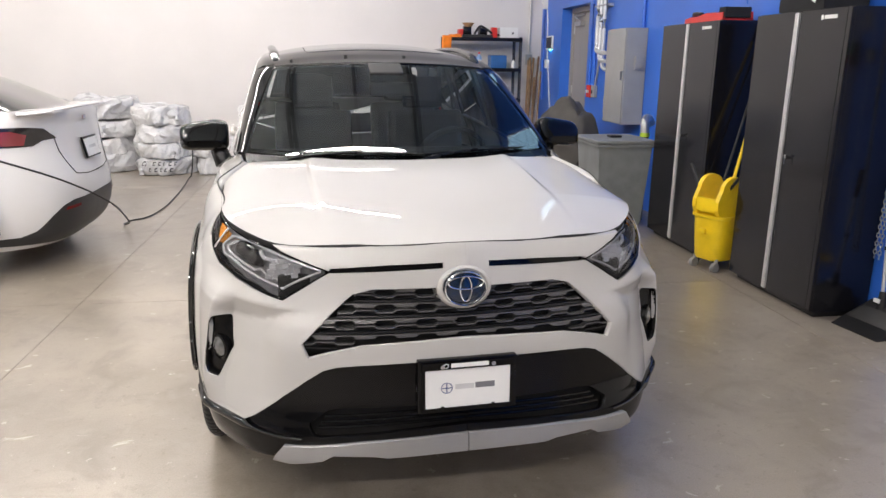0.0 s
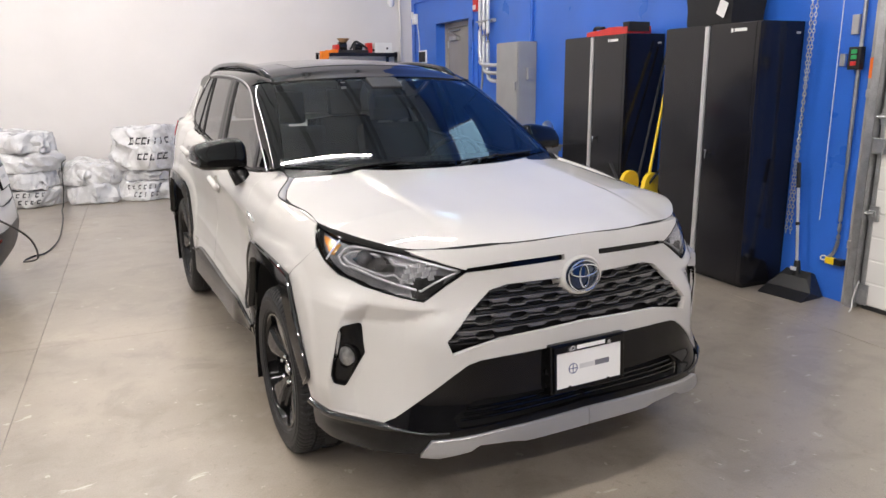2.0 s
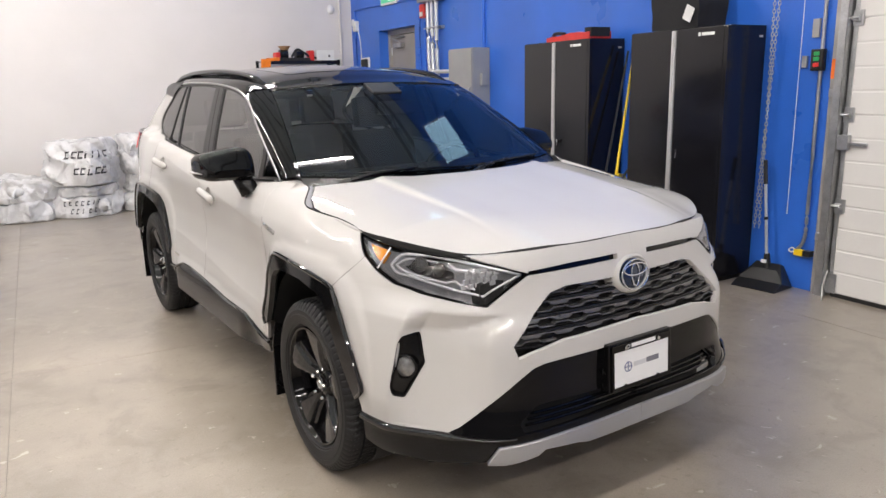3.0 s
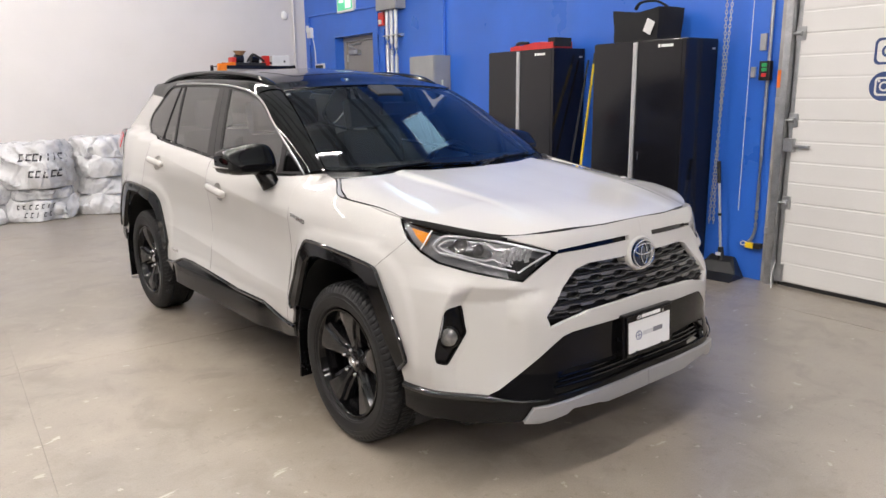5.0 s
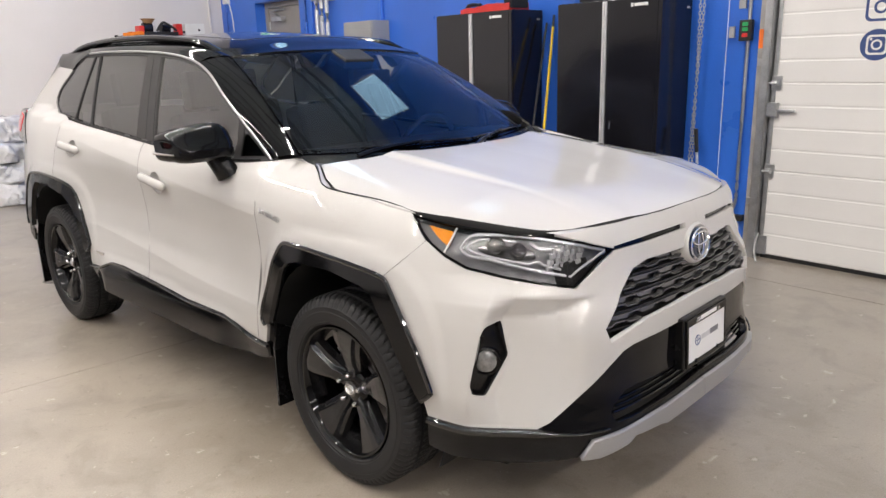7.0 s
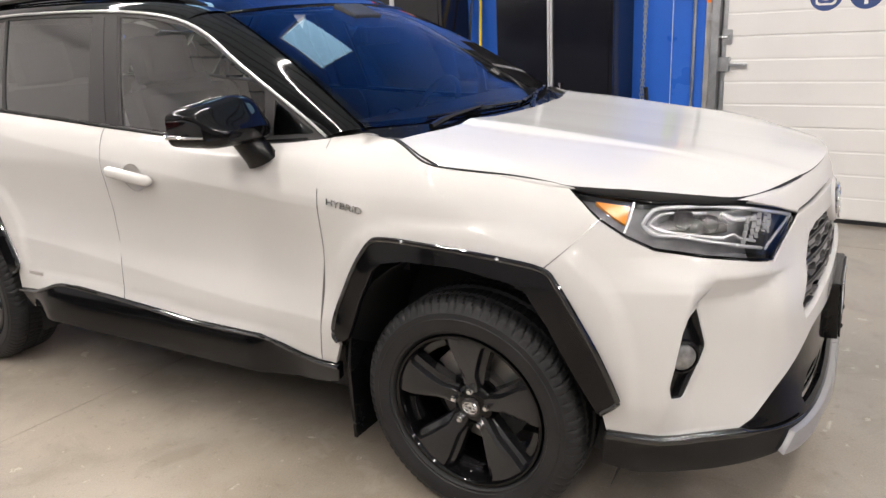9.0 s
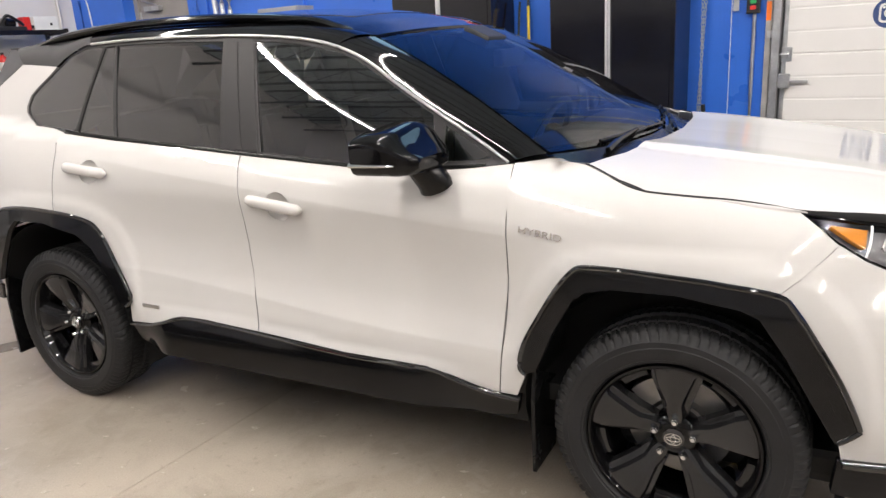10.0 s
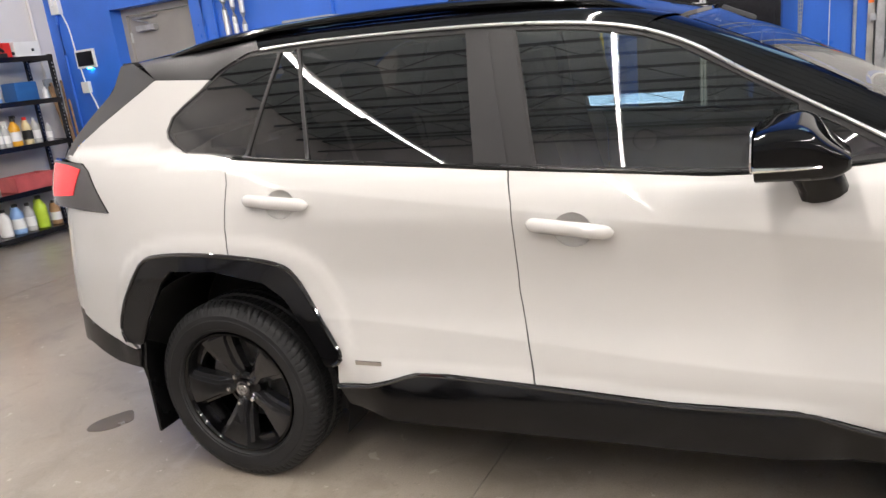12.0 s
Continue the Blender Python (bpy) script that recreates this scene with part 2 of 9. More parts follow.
NAVY = surface("navy_vinyl", (0.035, 0.065, 0.19), 0.4, 0, 0.05, 6)
BLUE_PLASTIC = surface("blue_plastic", (0.02, 0.11, 0.33), 0.4, 0, 0.1, 8)
GREEN = surface("green_plastic", (0.02, 0.35, 0.10), 0.4, 0, 0.1, 8)
LIME = surface("lime_plastic", (0.45, 0.62, 0.05), 0.35, 0, 0.08, 8)
AMBER_JUICE = surface("amber_bottle", (0.75, 0.38, 0.03), 0.3, 0, 0.1, 8)
PALE_BLUE = surface("pale_blue_fluid", (0.25, 0.42, 0.72), 0.3, 0, 0.1, 8)
CLOUDY = surface("cloudy_plastic", (0.46, 0.46, 0.45), 0.35, 0, 0.12, 9)
CREAM = surface("cream_plastic", (0.66, 0.56, 0.33), 0.35, 0, 0.1, 9)
SCREEN = surface("dark_screen", (0.008, 0.008, 0.009), 0.12, 0, 0.1, 4)
EXIT_GREEN = glowing("lit_green_sign", (0.10, 0.55, 0.30), 0.07)
EXIT_WHITE = glowing("lit_white_sign", (0.8, 0.95, 0.9), 0.09)
LED = glowing("led_tube", (1.0, 0.97, 0.93), 2.6)
from mathutils.bvhtree import BVHTree
from mathutils.geometry import delaunay_2d_cdt

# ---- the building ----
def structure(name, bm, material, label, m=None, smooth=False, bevel=0.0):
    return single(name, bm, material, label, name.split("_")[0], BUILDING if m is None else m, smooth, bevel, kind="structure")


REAR, WEST, SOUTH = 8.55, -15.2, -11.0
JOINT_X, JOINT_Y = -5.09, 1.52           # sawn joints of the slab
slab = bmesh.new()
for x0, x1 in ((WEST - 0.3, -9.6), (-9.597, JOINT_X - 0.0016), (JOINT_X + 0.0016, -0.55), (-0.544, 0.4)):
    for y0, y1 in ((SOUTH - 0.3, -3.2), (-3.196, JOINT_Y - 0.0016), (JOINT_Y + 0.0016, 6.2), (6.206, REAR + 0.3)):
        box(slab, x0, x1, y0, y1, -0.2, 0.0)
box(slab, WEST - 0.3, 0.4, SOUTH - 0.3, REAR + 0.3, -0.3, -0.006)
structure("floor", slab, CONCRETE, "sealed grey-tan concrete slab with sawn joints and pale scuffs")

DOOR_Y0, DOOR_Y1, DOOR_TOP = 6.30, 7.49, 2.36
GATE_Y0, GATE_Y1, GATE_TOP = -4.4, 0.13, 3.9
blue = boxes((0, 0.24, DOOR_Y1, REAR, 0, W_LOW), (0, 0.24, DOOR_Y0, DOOR_Y1, DOOR_TOP, W_LOW), (0, 0.24, GATE_Y1, DOOR_Y0, 0, W_LOW),
             (0, 0.24, GATE_Y0, GATE_Y1, GATE_TOP, W_LOW), (0, 0.24, SOUTH, GATE_Y0, 0, W_LOW), (0, 0.24, SOUTH, REAR, W_TOP, CEILING))
edge = SOUTH
for y0, y1 in HIGH_WINDOWS:
    box(blue, 0, 0.24, edge, y0, W_LOW, W_TOP)
    edge = y1
box(blue, 0, 0.24, edge, REAR, W_LOW, W_TOP)
structure("wall_east", blue, BLUE_WALL, "smooth wall painted bright royal blue")
structure("wall_north", boxes((WEST, 0.24, REAR + 0.001, REAR + 0.25, 0, CEILING)), WHITE_WALL, "plain off-white painted wall behind the stacked tyres")
structure("wall_west", boxes((WEST - 0.25, WEST, SOUTH, REAR, 0, CEILING)), WHITE_WALL, "plain off-white painted wall")
# added out of view, darkened so the glossy black nose mirrors a dim room
structure("wall_south", boxes((WEST, 0.24, SOUTH - 0.25, SOUTH, 0, CEILING)), surface("dark_unseen_wall", (0.10, 0.10, 0.105), 0.6, 0, 0.08, 1.5), "unseen wall kept dark grey for the car's reflections")


def high_window(name, x, y0, y1, low):
    """A fixed daylight pane high in the wall."""
    w = thing(name, "high fixed window in a white metal frame", "window", here(x, 0, 0), kind="structure")
    part("window_frame", boxes((-0.03, 0.05, y0, y0 + 0.05, low, W_TOP), (-0.03, 0.05, y1 - 0.05, y1, low, W_TOP), (-0.03, 0.05, y0 + 0.05, y1 - 0.05, low, low + 0.05), (-0.03, 0.05, y0 + 0.05, y1 - 0.05, W_TOP - 0.05, W_TOP)), WHITE_PLASTIC, w)
    pane = part("pane", boxes((0.005, 0.011, y0 + 0.05, y1 - 0.05, low + 0.05, W_TOP - 0.05)), clear_glass("window_pane_glass", (0.9, 0.95, 0.98)) if "window_pane_glass" not in bpy.data.materials else bpy.data.materials["window_pane_glass"], w)
    pane.visible_shadow = False


for k, (y0, y1) in enumerate(HIGH_WINDOWS):
    high_window("window_%d" % (k + 1), 0.1, y0, y1, W_LOW)
SX0, SX1, SY0, SY1 = SKYLIGHT
glazing = thing("window_4", "flat glazed skylight in the roof deck", "skylight", here(0, 0, CEILING), kind="structure")
part("window_frame", boxes((SX0, SX0 + 0.05, SY0, SY1, 0.05, 0.22), (SX1 - 0.05, SX1, SY0, SY1, 0.05, 0.22), (SX0 + 0.05, SX1 - 0.05, SY0, SY0 + 0.05, 0.05, 0.22), (SX0 + 0.05, SX1 - 0.05, SY1 - 0.05, SY1, 0.05, 0.22)), WHITE_PLASTIC, glazing)
part("pane", boxes((SX0 + 0.05, SX1 - 0.05, SY0 + 0.05, SY1 - 0.05, 0.15, 0.156)), bpy.data.materials["window_pane_glass"], glazing).visible_shadow = False
structure("ceiling", boxes((WEST - 0.25, SX0, SOUTH - 0.25, REAR + 0.25, CEILING + 0.002, CEILING + 0.2), (SX1, 0.24, SOUTH - 0.25, REAR + 0.25, CEILING + 0.002, CEILING + 0.2),
                           (SX0, SX1, SOUTH - 0.25, SY0, CEILING + 0.002, CEILING + 0.2), (SX0, SX1, SY1, REAR + 0.25, CEILING + 0.002, CEILING + 0.2)), GREY_DECK, "dark ribbed metal roof deck")


def joist(x, label):
    """An open-web roof joist that runs across the room."""
    bm = bmesh.new()
    for z in (CEILING - 0.03, CEILING - 0.5):
        box(bm, -0.03, 0.03, SOUTH, REAR, z - 0.025, z + 0.025)
    n = 26
    step = (REAR - SOUTH) / n
    for i in range(n):
        y = SOUTH + i * step
        a, b = (CEILING - 0.5, CEILING - 0.03) if i % 2 else (CEILING - 0.03, CEILING - 0.5)
        rod(bm, (0, y, a), (0, y + step, b), 0.012, n=6, caps=False)
    return single("roof_joist", bm, JOIST_GREY, label, "joist", here(x, 0, 0), group="roof joists", kind="structure")


for i in range(12):
    joist(-0.7 - 1.28 * i, "dark steel open-web roof joist")


def led_row(y):
    t = thing("led_lamp_row", "long row of white LED tubes hung from the roof", "ceiling lamp", here(0, y, ROW_Z), "LED lamp rows")
    n = 10
    step = (ROW_X1 - ROW_X0) / n
    for k in range(n):
        x0 = ROW_X0 + k * step
        part("housing", boxes((x0 + 0.01, x0 + step - 0.01, -0.04, 0.04, 0.0, 0.05)), WHITE_PLASTIC, t)
        tube = bmesh.new()
        rod(tube, (x0 + 0.015, 0, -0.016), (x0 + step - 0.015, 0, -0.016), 0.017, n=10)
        part("tube", tube, LED, t, "glowing white tube", True)
        wire = bmesh.new()
        rod(wire, (x0 + 0.1, 0, 0.05), (x0 + 0.1, 0, CEILING - ROW_Z), 0.004, n=5)
        part("hanger_wire", wire, STEEL, t)


for y in ROWS_Y:
    led_row(y)


# ---- the grey steel door in its recess ----
def steel_door():
    d = thing("door_1", "closed grey steel door with a closer, set in a blue recess", "door", here(0, 0, 0), kind="structure")
    part("door_frame", boxes((0.15, 0.235, DOOR_Y0, DOOR_Y0 + 0.07, 0, DOOR_TOP), (0.15, 0.235, DOOR_Y1 - 0.07, DOOR_Y1, 0, DOOR_TOP),
                             (0.15, 0.235, DOOR_Y0 + 0.07, DOOR_Y1 - 0.07, DOOR_TOP - 0.07, DOOR_TOP)), GREY_DOOR, d, "grey painted steel frame", bevel=0.004)
    part("leaf", boxes((0.185, 0.232, DOOR_Y0 + 0.075, DOOR_Y1 - 0.075, 0.01, DOOR_TOP - 0.075)), GREY_DOOR, d, bevel=0.003)
    closer = bmesh.new()
    box(closer, 0.115, 0.18, 6.98, 7.26, 2.10, 2.16)
    rod(closer, (0.14, 7.05, 2.17), (0.13, 7.30, 2.24), 0.011, n=8)
    rod(closer, (0.13, 7.30, 2.24), (0.16, 6.95, 2.25), 0.011, n=8)
    part("door_closer", closer, STEEL, d, "grey metal door closer", bevel=0.004)
    for z in (0.35, 1.2, 2.05):
        h = bmesh.new()
        rod(h, (0.178, DOOR_Y1 - 0.074, z - 0.055), (0.178, DOOR_Y1 - 0.074, z + 0.055), 0.012, n=10)
        part("hinge", h, STEEL, d)
    lever = bmesh.new()
    box(lever, 0.172, 0.186, 6.42, 6.48, 0.95, 1.2)
    rod(lever, (0.185, 6.45, 1.03), (0.125, 6.45, 1.03), 0.012)
    rod(lever, (0.13, 6.45, 1.03), (0.13, 6.58, 1.03), 0.010)
    part("door_handle", lever, STEEL, d, "brushed steel lever")


steel_door()


# ---- the sectional garage door ----
def garage_door():
    d = thing("door_2", "closed white sectional garage door with ribbed panels", "garage door", here(0, 0, 0), kind="structure")
    heights = [0.03, 0.655, 1.28, 1.905, 2.53, 3.155, 3.78]
    for z0, z1 in zip(heights, heights[1:]):
        bm = bmesh.new()
        n = 4
        prof = [(0.004, z0 + 0.001)]
        for k in range(n):
            a, b = z0 + (z1 - z0) * k / n, z0 + (z1 - z0) * (k + 1) / n
            prof += [(0.0, a + 0.010), (0.0, b - 0.010)]
            if k < n - 1:
                prof += [(0.0025, b - 0.003), (0.0025, b + 0.003)]
        prof += [(0.004, z1 - 0.001)]
        left = [bm.verts.new((x, GATE_Y0 + 0.1, z)) for x, z in prof]
        right = [bm.verts.new((x, 0.004, z)) for x, z in prof]
        bm.faces.new([bm.verts.new((0.05, 0.004, z1 - 0.001)), bm.verts.new((0.05, 0.004, z0 + 0.001))] + right)
        for i in range(len(prof) - 1):
            bm.faces.new((left[i], right[i], right[i + 1], left[i + 1]))
        box(bm, 0.008, 0.05, GATE_Y0 + 0.1, 0.003, z0 + 0.0005, z1 - 0.0005)
        part("panel", bm, GARAGE_WHITE, d)
    part("bottom_seal", boxes((0.005, 0.05, GATE_Y0 + 0.1, 0.003, 0.0, 0.028)), BLACK_PLASTIC, d, "black rubber seal")
    part("backing", boxes((0.06, 0.10, GATE_Y0 - 0.1, GATE_Y1 + 0.1, 0.0, GATE_TOP + 0.1), (0.051, 0.0595, 0.006, GATE_Y1 - 0.001, 0.0, GATE_TOP)), GREY_METAL, d, "grey insulating backing behind the panels")
    # end stile, hinges with rollers, corner bracket, latch
    part("end_stile", boxes((-0.004, -0.0005, -0.012, 0.016, 0.03, 3.78)), STEEL, d, "galvanised end stile")
    for z in heights[1:5]:
        h = boxes((-0.014, -0.004, -0.050, 0.02, z - 0.05, z + 0.05), (-0.03, -0.014, -0.03, 0.015, z - 0.02, z + 0.02))
        rod(h, (-0.03, -0.03, z), (-0.03, 0.075, z), 0.011, n=8)
        part("hinge", h, STEEL, d, bevel=0.002)
    part("corner_bracket", boxes((-0.014, -0.004, -0.04, 0.03, 0.03, 0.17)), STEEL, d)
    latch = boxes((-0.045, -0.004, -0.045, 0.055, 1.045, 1.145))
    box(latch, -0.035, -0.015, -0.165, -0.045, 1.078, 1.098)
    part("slide_latch", latch, STEEL, d, "grey slide bolt", bevel=0.003)
    track = boxes((-0.06, -0.056, 0.03, 0.085, 0, 4.0), (-0.06, 0.0, 0.081, 0.085, 0, 4.0), (-0.06, 0.0, 0.03, 0.034, 0.0, 4.0))
    part("track", track, STEEL, d, "galvanised roller track")
    part("jamb", boxes((-0.022, 0.0, 0.095, 0.135, 0, 4.0)), surface("aged_steel_angle", (0.40, 0.39, 0.37), 0.5, 0.3, 0.15, 6), d, "grey steel door jamb angle", bevel=0.003)
    for z in (0.4, 1.4, 2.4):
        part("track_bracket", boxes((-0.05, 0.0, 0.083, 0.12, z, z + 0.05)), STEEL, d)
    cord = bmesh.new()
    sweep(cord, smooth_line([(-0.02, 0.02, 0.19), (-0.05, 0.03, 0.08), (-0.09, 0.0, 0.02), (-0.16, -0.04, 0.008)]), 0.005)
    part("cord", cord, WHITE_PLASTIC, d, "short white cord", True)
    # vinyl markings
    ring = bmesh.new()

    def disc(bm, y, z, r, h, n=40, inner=0.0):
        m = Matrix.Translation((-h, y, z)) @ pose(0, 0, 0, 0, -90, 0)
        if inner:
            lathe(bm, [(inner, 0.0), (r, 0.0), (r, 0.0006), (inner, 0.0006)], n, m, True)
        else:
            lathe(bm, [(r, 0.0), (r, 0.0006)], n, m)
    disc(ring, -0.620, 1.520, 0.098, 0.0006)
    disc(ring, -0.852, 1.520, 0.098, 0.0006)
    part("round_icon_ground", ring, NAVY, d, "two navy round decals")
    glyph = bmesh.new()

    def frame_outline(bm, y, z, w, t, h):
        out = []
        for s in (w, w - t):
            c = s * 0.42
            out.append([(y + sy * (s - c) + c * math.cos(a), z + sz * (s - c) + c * math.sin(a))
                        for sy, sz, a0 in ((1, 1, 0), (-1, 1, 90), (-1, -1, 180), (1, -1, 270)) for a in [radians(a0 + k * 15) for k in range(7)]])
        va = [bm.verts.new((h, *p)) for p in out[0]]
        vb = [bm.verts.new((h, *p)) for p in out[1]]
        for i in range(len(va)):
            j = (i + 1) % len(va)
            bm.faces.new((va[i], vb[i], vb[j], va[j]))
    frame_outline(glyph, -0.620, 1.520, 0.062, 0.013, -0.0022)
    disc(glyph, -0.620, 1.520, 0.033, 0.0018, 32, 0.021)
    disc(glyph, -0.585, 1.556, 0.008, 0.0018, 16)
    for s in ((-0.0026, -0.0018, -0.862, -0.840, 1.452, 1.585), (-0.0026, -0.0018, -0.885, -0.820, 1.530, 1.550), (-0.0026, -0.0018, -0.888, -0.845, 1.570, 1.588)):
        box(glyph, *s)
    part("round_icon_mark", glyph, GARAGE_WHITE, d, "white marks in the decals")
    at = bmesh.new()
    frame_outline(at, -0.622, 1.752, 0.088, 0.017, -0.0012)
    disc(at, -0.622, 1.752, 0.042, 0.0008, 32, 0.026)
    box(at, -0.0014, -0.0008, -0.672, -0.656, 1.71, 1.80)
    part("at_sign", at, NAVY, d, "navy vinyl at sign")
    bars = bmesh.new()
    for k in range(7):
        box(bars, -0.0014, -0.0008, -0.86 - 0.15 * k, -0.76 - 0.15 * k, 1.70, 1.80)
    part("lettering_bars", bars, NAVY, d, "row of navy vinyl bars")


garage_door()

# ---- things on the blue wall ----
def on_wall(name, label, category, group=""):
    return thing(name, label, category, here(0, 0, 0), group)


def cabinet(y0, y1, label, logo_side):
    """A tall two-door garage cabinet with full-height bright pulls."""
    c = thing("storage_cabinet", label, "cabinet", here(-0.02, y0, 0), "black garage cabinets")
    w, h, d = y1 - y0, 1.912, 0.41
    part("body", boxes((-d + 0.022, 0.0, 0, w, 0.04, h), (-d + 0.06, -0.03, 0.03, w - 0.03, 0.0, 0.04)), BLACK_METAL, c, bevel=0.004)
    mid = w * 0.515
    for a, b, name in ((0.035, mid - 0.028, "door"), (mid + 0.028, w - 0.004, "door")):
        dr = part(name, boxes((-d, -d + 0.02, a, b, 0.05, h - 0.006)), BLACK_METAL, c, bevel=0.004)
        if a < 0.1:
            knob = bmesh.new()
            rod(knob, (-d - 0.002, b - 0.06, 0.985), (-d - 0.028, b - 0.06, 0.985), 0.009, n=10)
            rod(knob, (-d - 0.026, b - 0.06, 0.985), (-d - 0.03, b - 0.06, 0.94), 0.004, n=6)
            rod(knob, (-d - 0.028, b - 0.075, 0.998), (-d - 0.028, b - 0.05, 0.998), 0.006, n=6)
            part("key_lock", knob, CHROME, dr, "small chrome lock with a key in it", True)
    part("side_post", boxes((-d, -d + 0.02, 0.0, 0.032, 0.05, h - 0.006)), BLACK_METAL, c, bevel=0.003)
    pull = boxes((-d + 0.002, -d + 0.016, mid - 0.026, mid + 0.026, 0.05, h - 0.006))
    part("pull_recess", pull, BLACK_PLASTIC, c)
    bright = bmesh.new()
    for s in (-1, 1):
        box(bright, -d - 0.012, -d + 0.004, mid + s * 0.011 - 0.0085, mid + s * 0.011 + 0.0085, 0.06, h - 0.012)
    part("door_pull", bright, BRUSHED, c, "full-height brushed aluminium pulls", bevel=0.003)
    plain = boxes((-d - 0.002, -d - 0.0002, 0.12, 0.235, h - 0.062, h - 0.040), (-d - 0.002, -d - 0.0002, 0.245, 0.265, h - 0.065, h - 0.038))
    part("maker_mark", plain, WHITE_PLASTIC, c, "small white printed mark")
    tag = boxes((-0.075, -0.035, -0.002, -0.0004, h - 0.085, h - 0.070))
    part("sticker", tag, GREY_METAL, c)
    return c


cabinet(0.665, 1.625, "tall black steel two-door garage cabinet with aluminium pulls", 1)
cabinet(2.135, 3.115, "tall black steel two-door garage cabinet beside the mop", 1)


def fabric_bin():
    """A soft black box that sags a little, on the cabinet."""
    bm = bmesh.new()
    box(bm, -0.15, 0.15, -0.225, 0.225, 0, 0.25)
    bmesh.ops.subdivide_edges(bm, edges=bm.edges[:], cuts=7, use_grid_fill=True)
    for v in bm.verts:
        k = v.co.z / 0.25
        v.co.x *= 1 + 0.10 * k
        v.co.y *= 1 + 0.07 * k
        v.co += 0.012 * Vector(noise.noise_vector(v.co * 7))
        v.co.z = max(v.co.z, 0)
        if k > 0.95:
            v.co.z -= 0.02 * math.cos(v.co.y * 9)
    t = thing("fabric_bin", "soft black fabric box standing on a black cabinet", "storage bin", here(-0.24, 1.205, 1.914))
    part("bag", bm, BLACK_FABRIC, t, smooth=True)
    part("label_card", boxes((-0.0015, 0.0015, -0.040, 0.040, -0.055, 0.055)), WHITE_PLASTIC, t, "tilted white card", m=pose(-0.186, -0.165, 0.105, 28, -6, 0))
    top = bmesh.new()
    sweep(top, smooth_line([(-0.1, 0.05, 0.26), (-0.1, 0.0, 0.31), (-0.05, -0.12, 0.315), (0, -0.2, 0.265)]), 0.02, squash=0.5)
    part("strap", top, BLACK_FABRIC, t, smooth=True)


fabric_bin()


def tool_bag():
    t = thing("tool_bag", "flat red and black tool bag lying on a black cabinet", "bag", here(-0.24, 2.62, 1.914))
    bm = bmesh.new()
    box(bm, -0.13, 0.13, -0.40, 0.22, 0, 0.05)
    bmesh.ops.subdivide_edges(bm, edges=bm.edges[:], cuts=6, use_grid_fill=True)
    for v in bm.verts:
        v.co.z *= 0.8 + 0.7 * max(0, -v.co.y / 0.4) + 0.5 * noise.noise(v.co * 9)
        v.co.z = max(0, v.co.z)
        v.co.x += 0.01 * noise.noise(v.co * 12)
    part("red_cloth", bm, RED, t, smooth=True)
    fl = bmesh.new()
    prism(fl, [(-0.12, -0.42), (0.1, -0.42), (0.1, -0.28), (-0.12, -0.33)], 0.02, 0.10)
    part("black_flap", fl, BLACK_FABRIC, t, bevel=0.01)
    roll = bmesh.new()
    sweep(roll, smooth_line([(-0.1, -0.02, 0.065), (-0.1, 0.1, 0.075), (-0.05, 0.2, 0.065)]), [0.02] * 13, squash=0.8)
    part("black_grip", roll, BLACK_PLASTIC, t, smooth=True)


tool_bag()


def exit_sign():
    t = on_wall("exit_sign", "lit green and white running-way sign on the blue wall", "exit sign")
    part("case", boxes((-0.05, -0.002, 6.76, 7.28, 2.70, 3.02)), WHITE_PLASTIC, t, bevel=0.005)
    part("green_face", boxes((-0.054, -0.0505, 6.79, 7.25, 2.73, 2.99)), EXIT_GREEN, t, "glowing green face")
    part("white_mark", boxes((-0.057, -0.0545, 6.83, 7.0, 2.75, 2.97), (-0.057, -0.0545, 7.05, 7.2, 2.84, 2.88)), EXIT_WHITE, t, "plain glowing white marks")


exit_sign()


def conduits():
    j = on_wall("junction_box", "grey steel junction box high on the blue wall", "junction box")
    part("body", boxes((-0.16, -0.002, 5.40, 5.91, 2.60, 3.05)), GREY_METAL, j, bevel=0.006)
    part("lid", boxes((-0.168, -0.161, 5.41, 5.90, 2.61, 3.04)), GREY_METAL, j, bevel=0.003)
    for k, y in enumerate((5.76, 5.645, 5.53)):
        bm = bmesh.new()
        low = 1.72 - 0.10 * k
        pts = [(-0.08, y, 2.60), (-0.08, y, low + 0.3), (-0.085, y - 0.02, low + 0.1), (-0.10, y - 0.12, low), (-0.12, 5.0, low - 0.02)]
        sweep(bm, smooth_line(pts, 8), 0.026, 10)
        single("conduit_pipe", bm, surface("white_conduit_%d" % k, (0.62, 0.64, 0.66), 0.3, 0.4, 0.06, 6), "bright metal conduit bending into the electrical panel", "conduit", here(0, 0, 0), True, group="conduits")
    part("strut", boxes((-0.05, -0.002, 5.45, 5.84, 2.25, 2.29), (-0.11, -0.05, 5.46, 5.83, 2.262, 2.278)), STEEL, j, "galvanised strut channel")


conduits()


def painted_pipe(points, r=0.014, label="thin conduit painted blue like the wall"):
    bm = bmesh.new()
    sweep(bm, smooth_line(points, 5), r, 8)
    single("painted_conduit", bm, BLUE_WALL, label, "conduit", here(0, 0, 0), True, group="painted conduits")


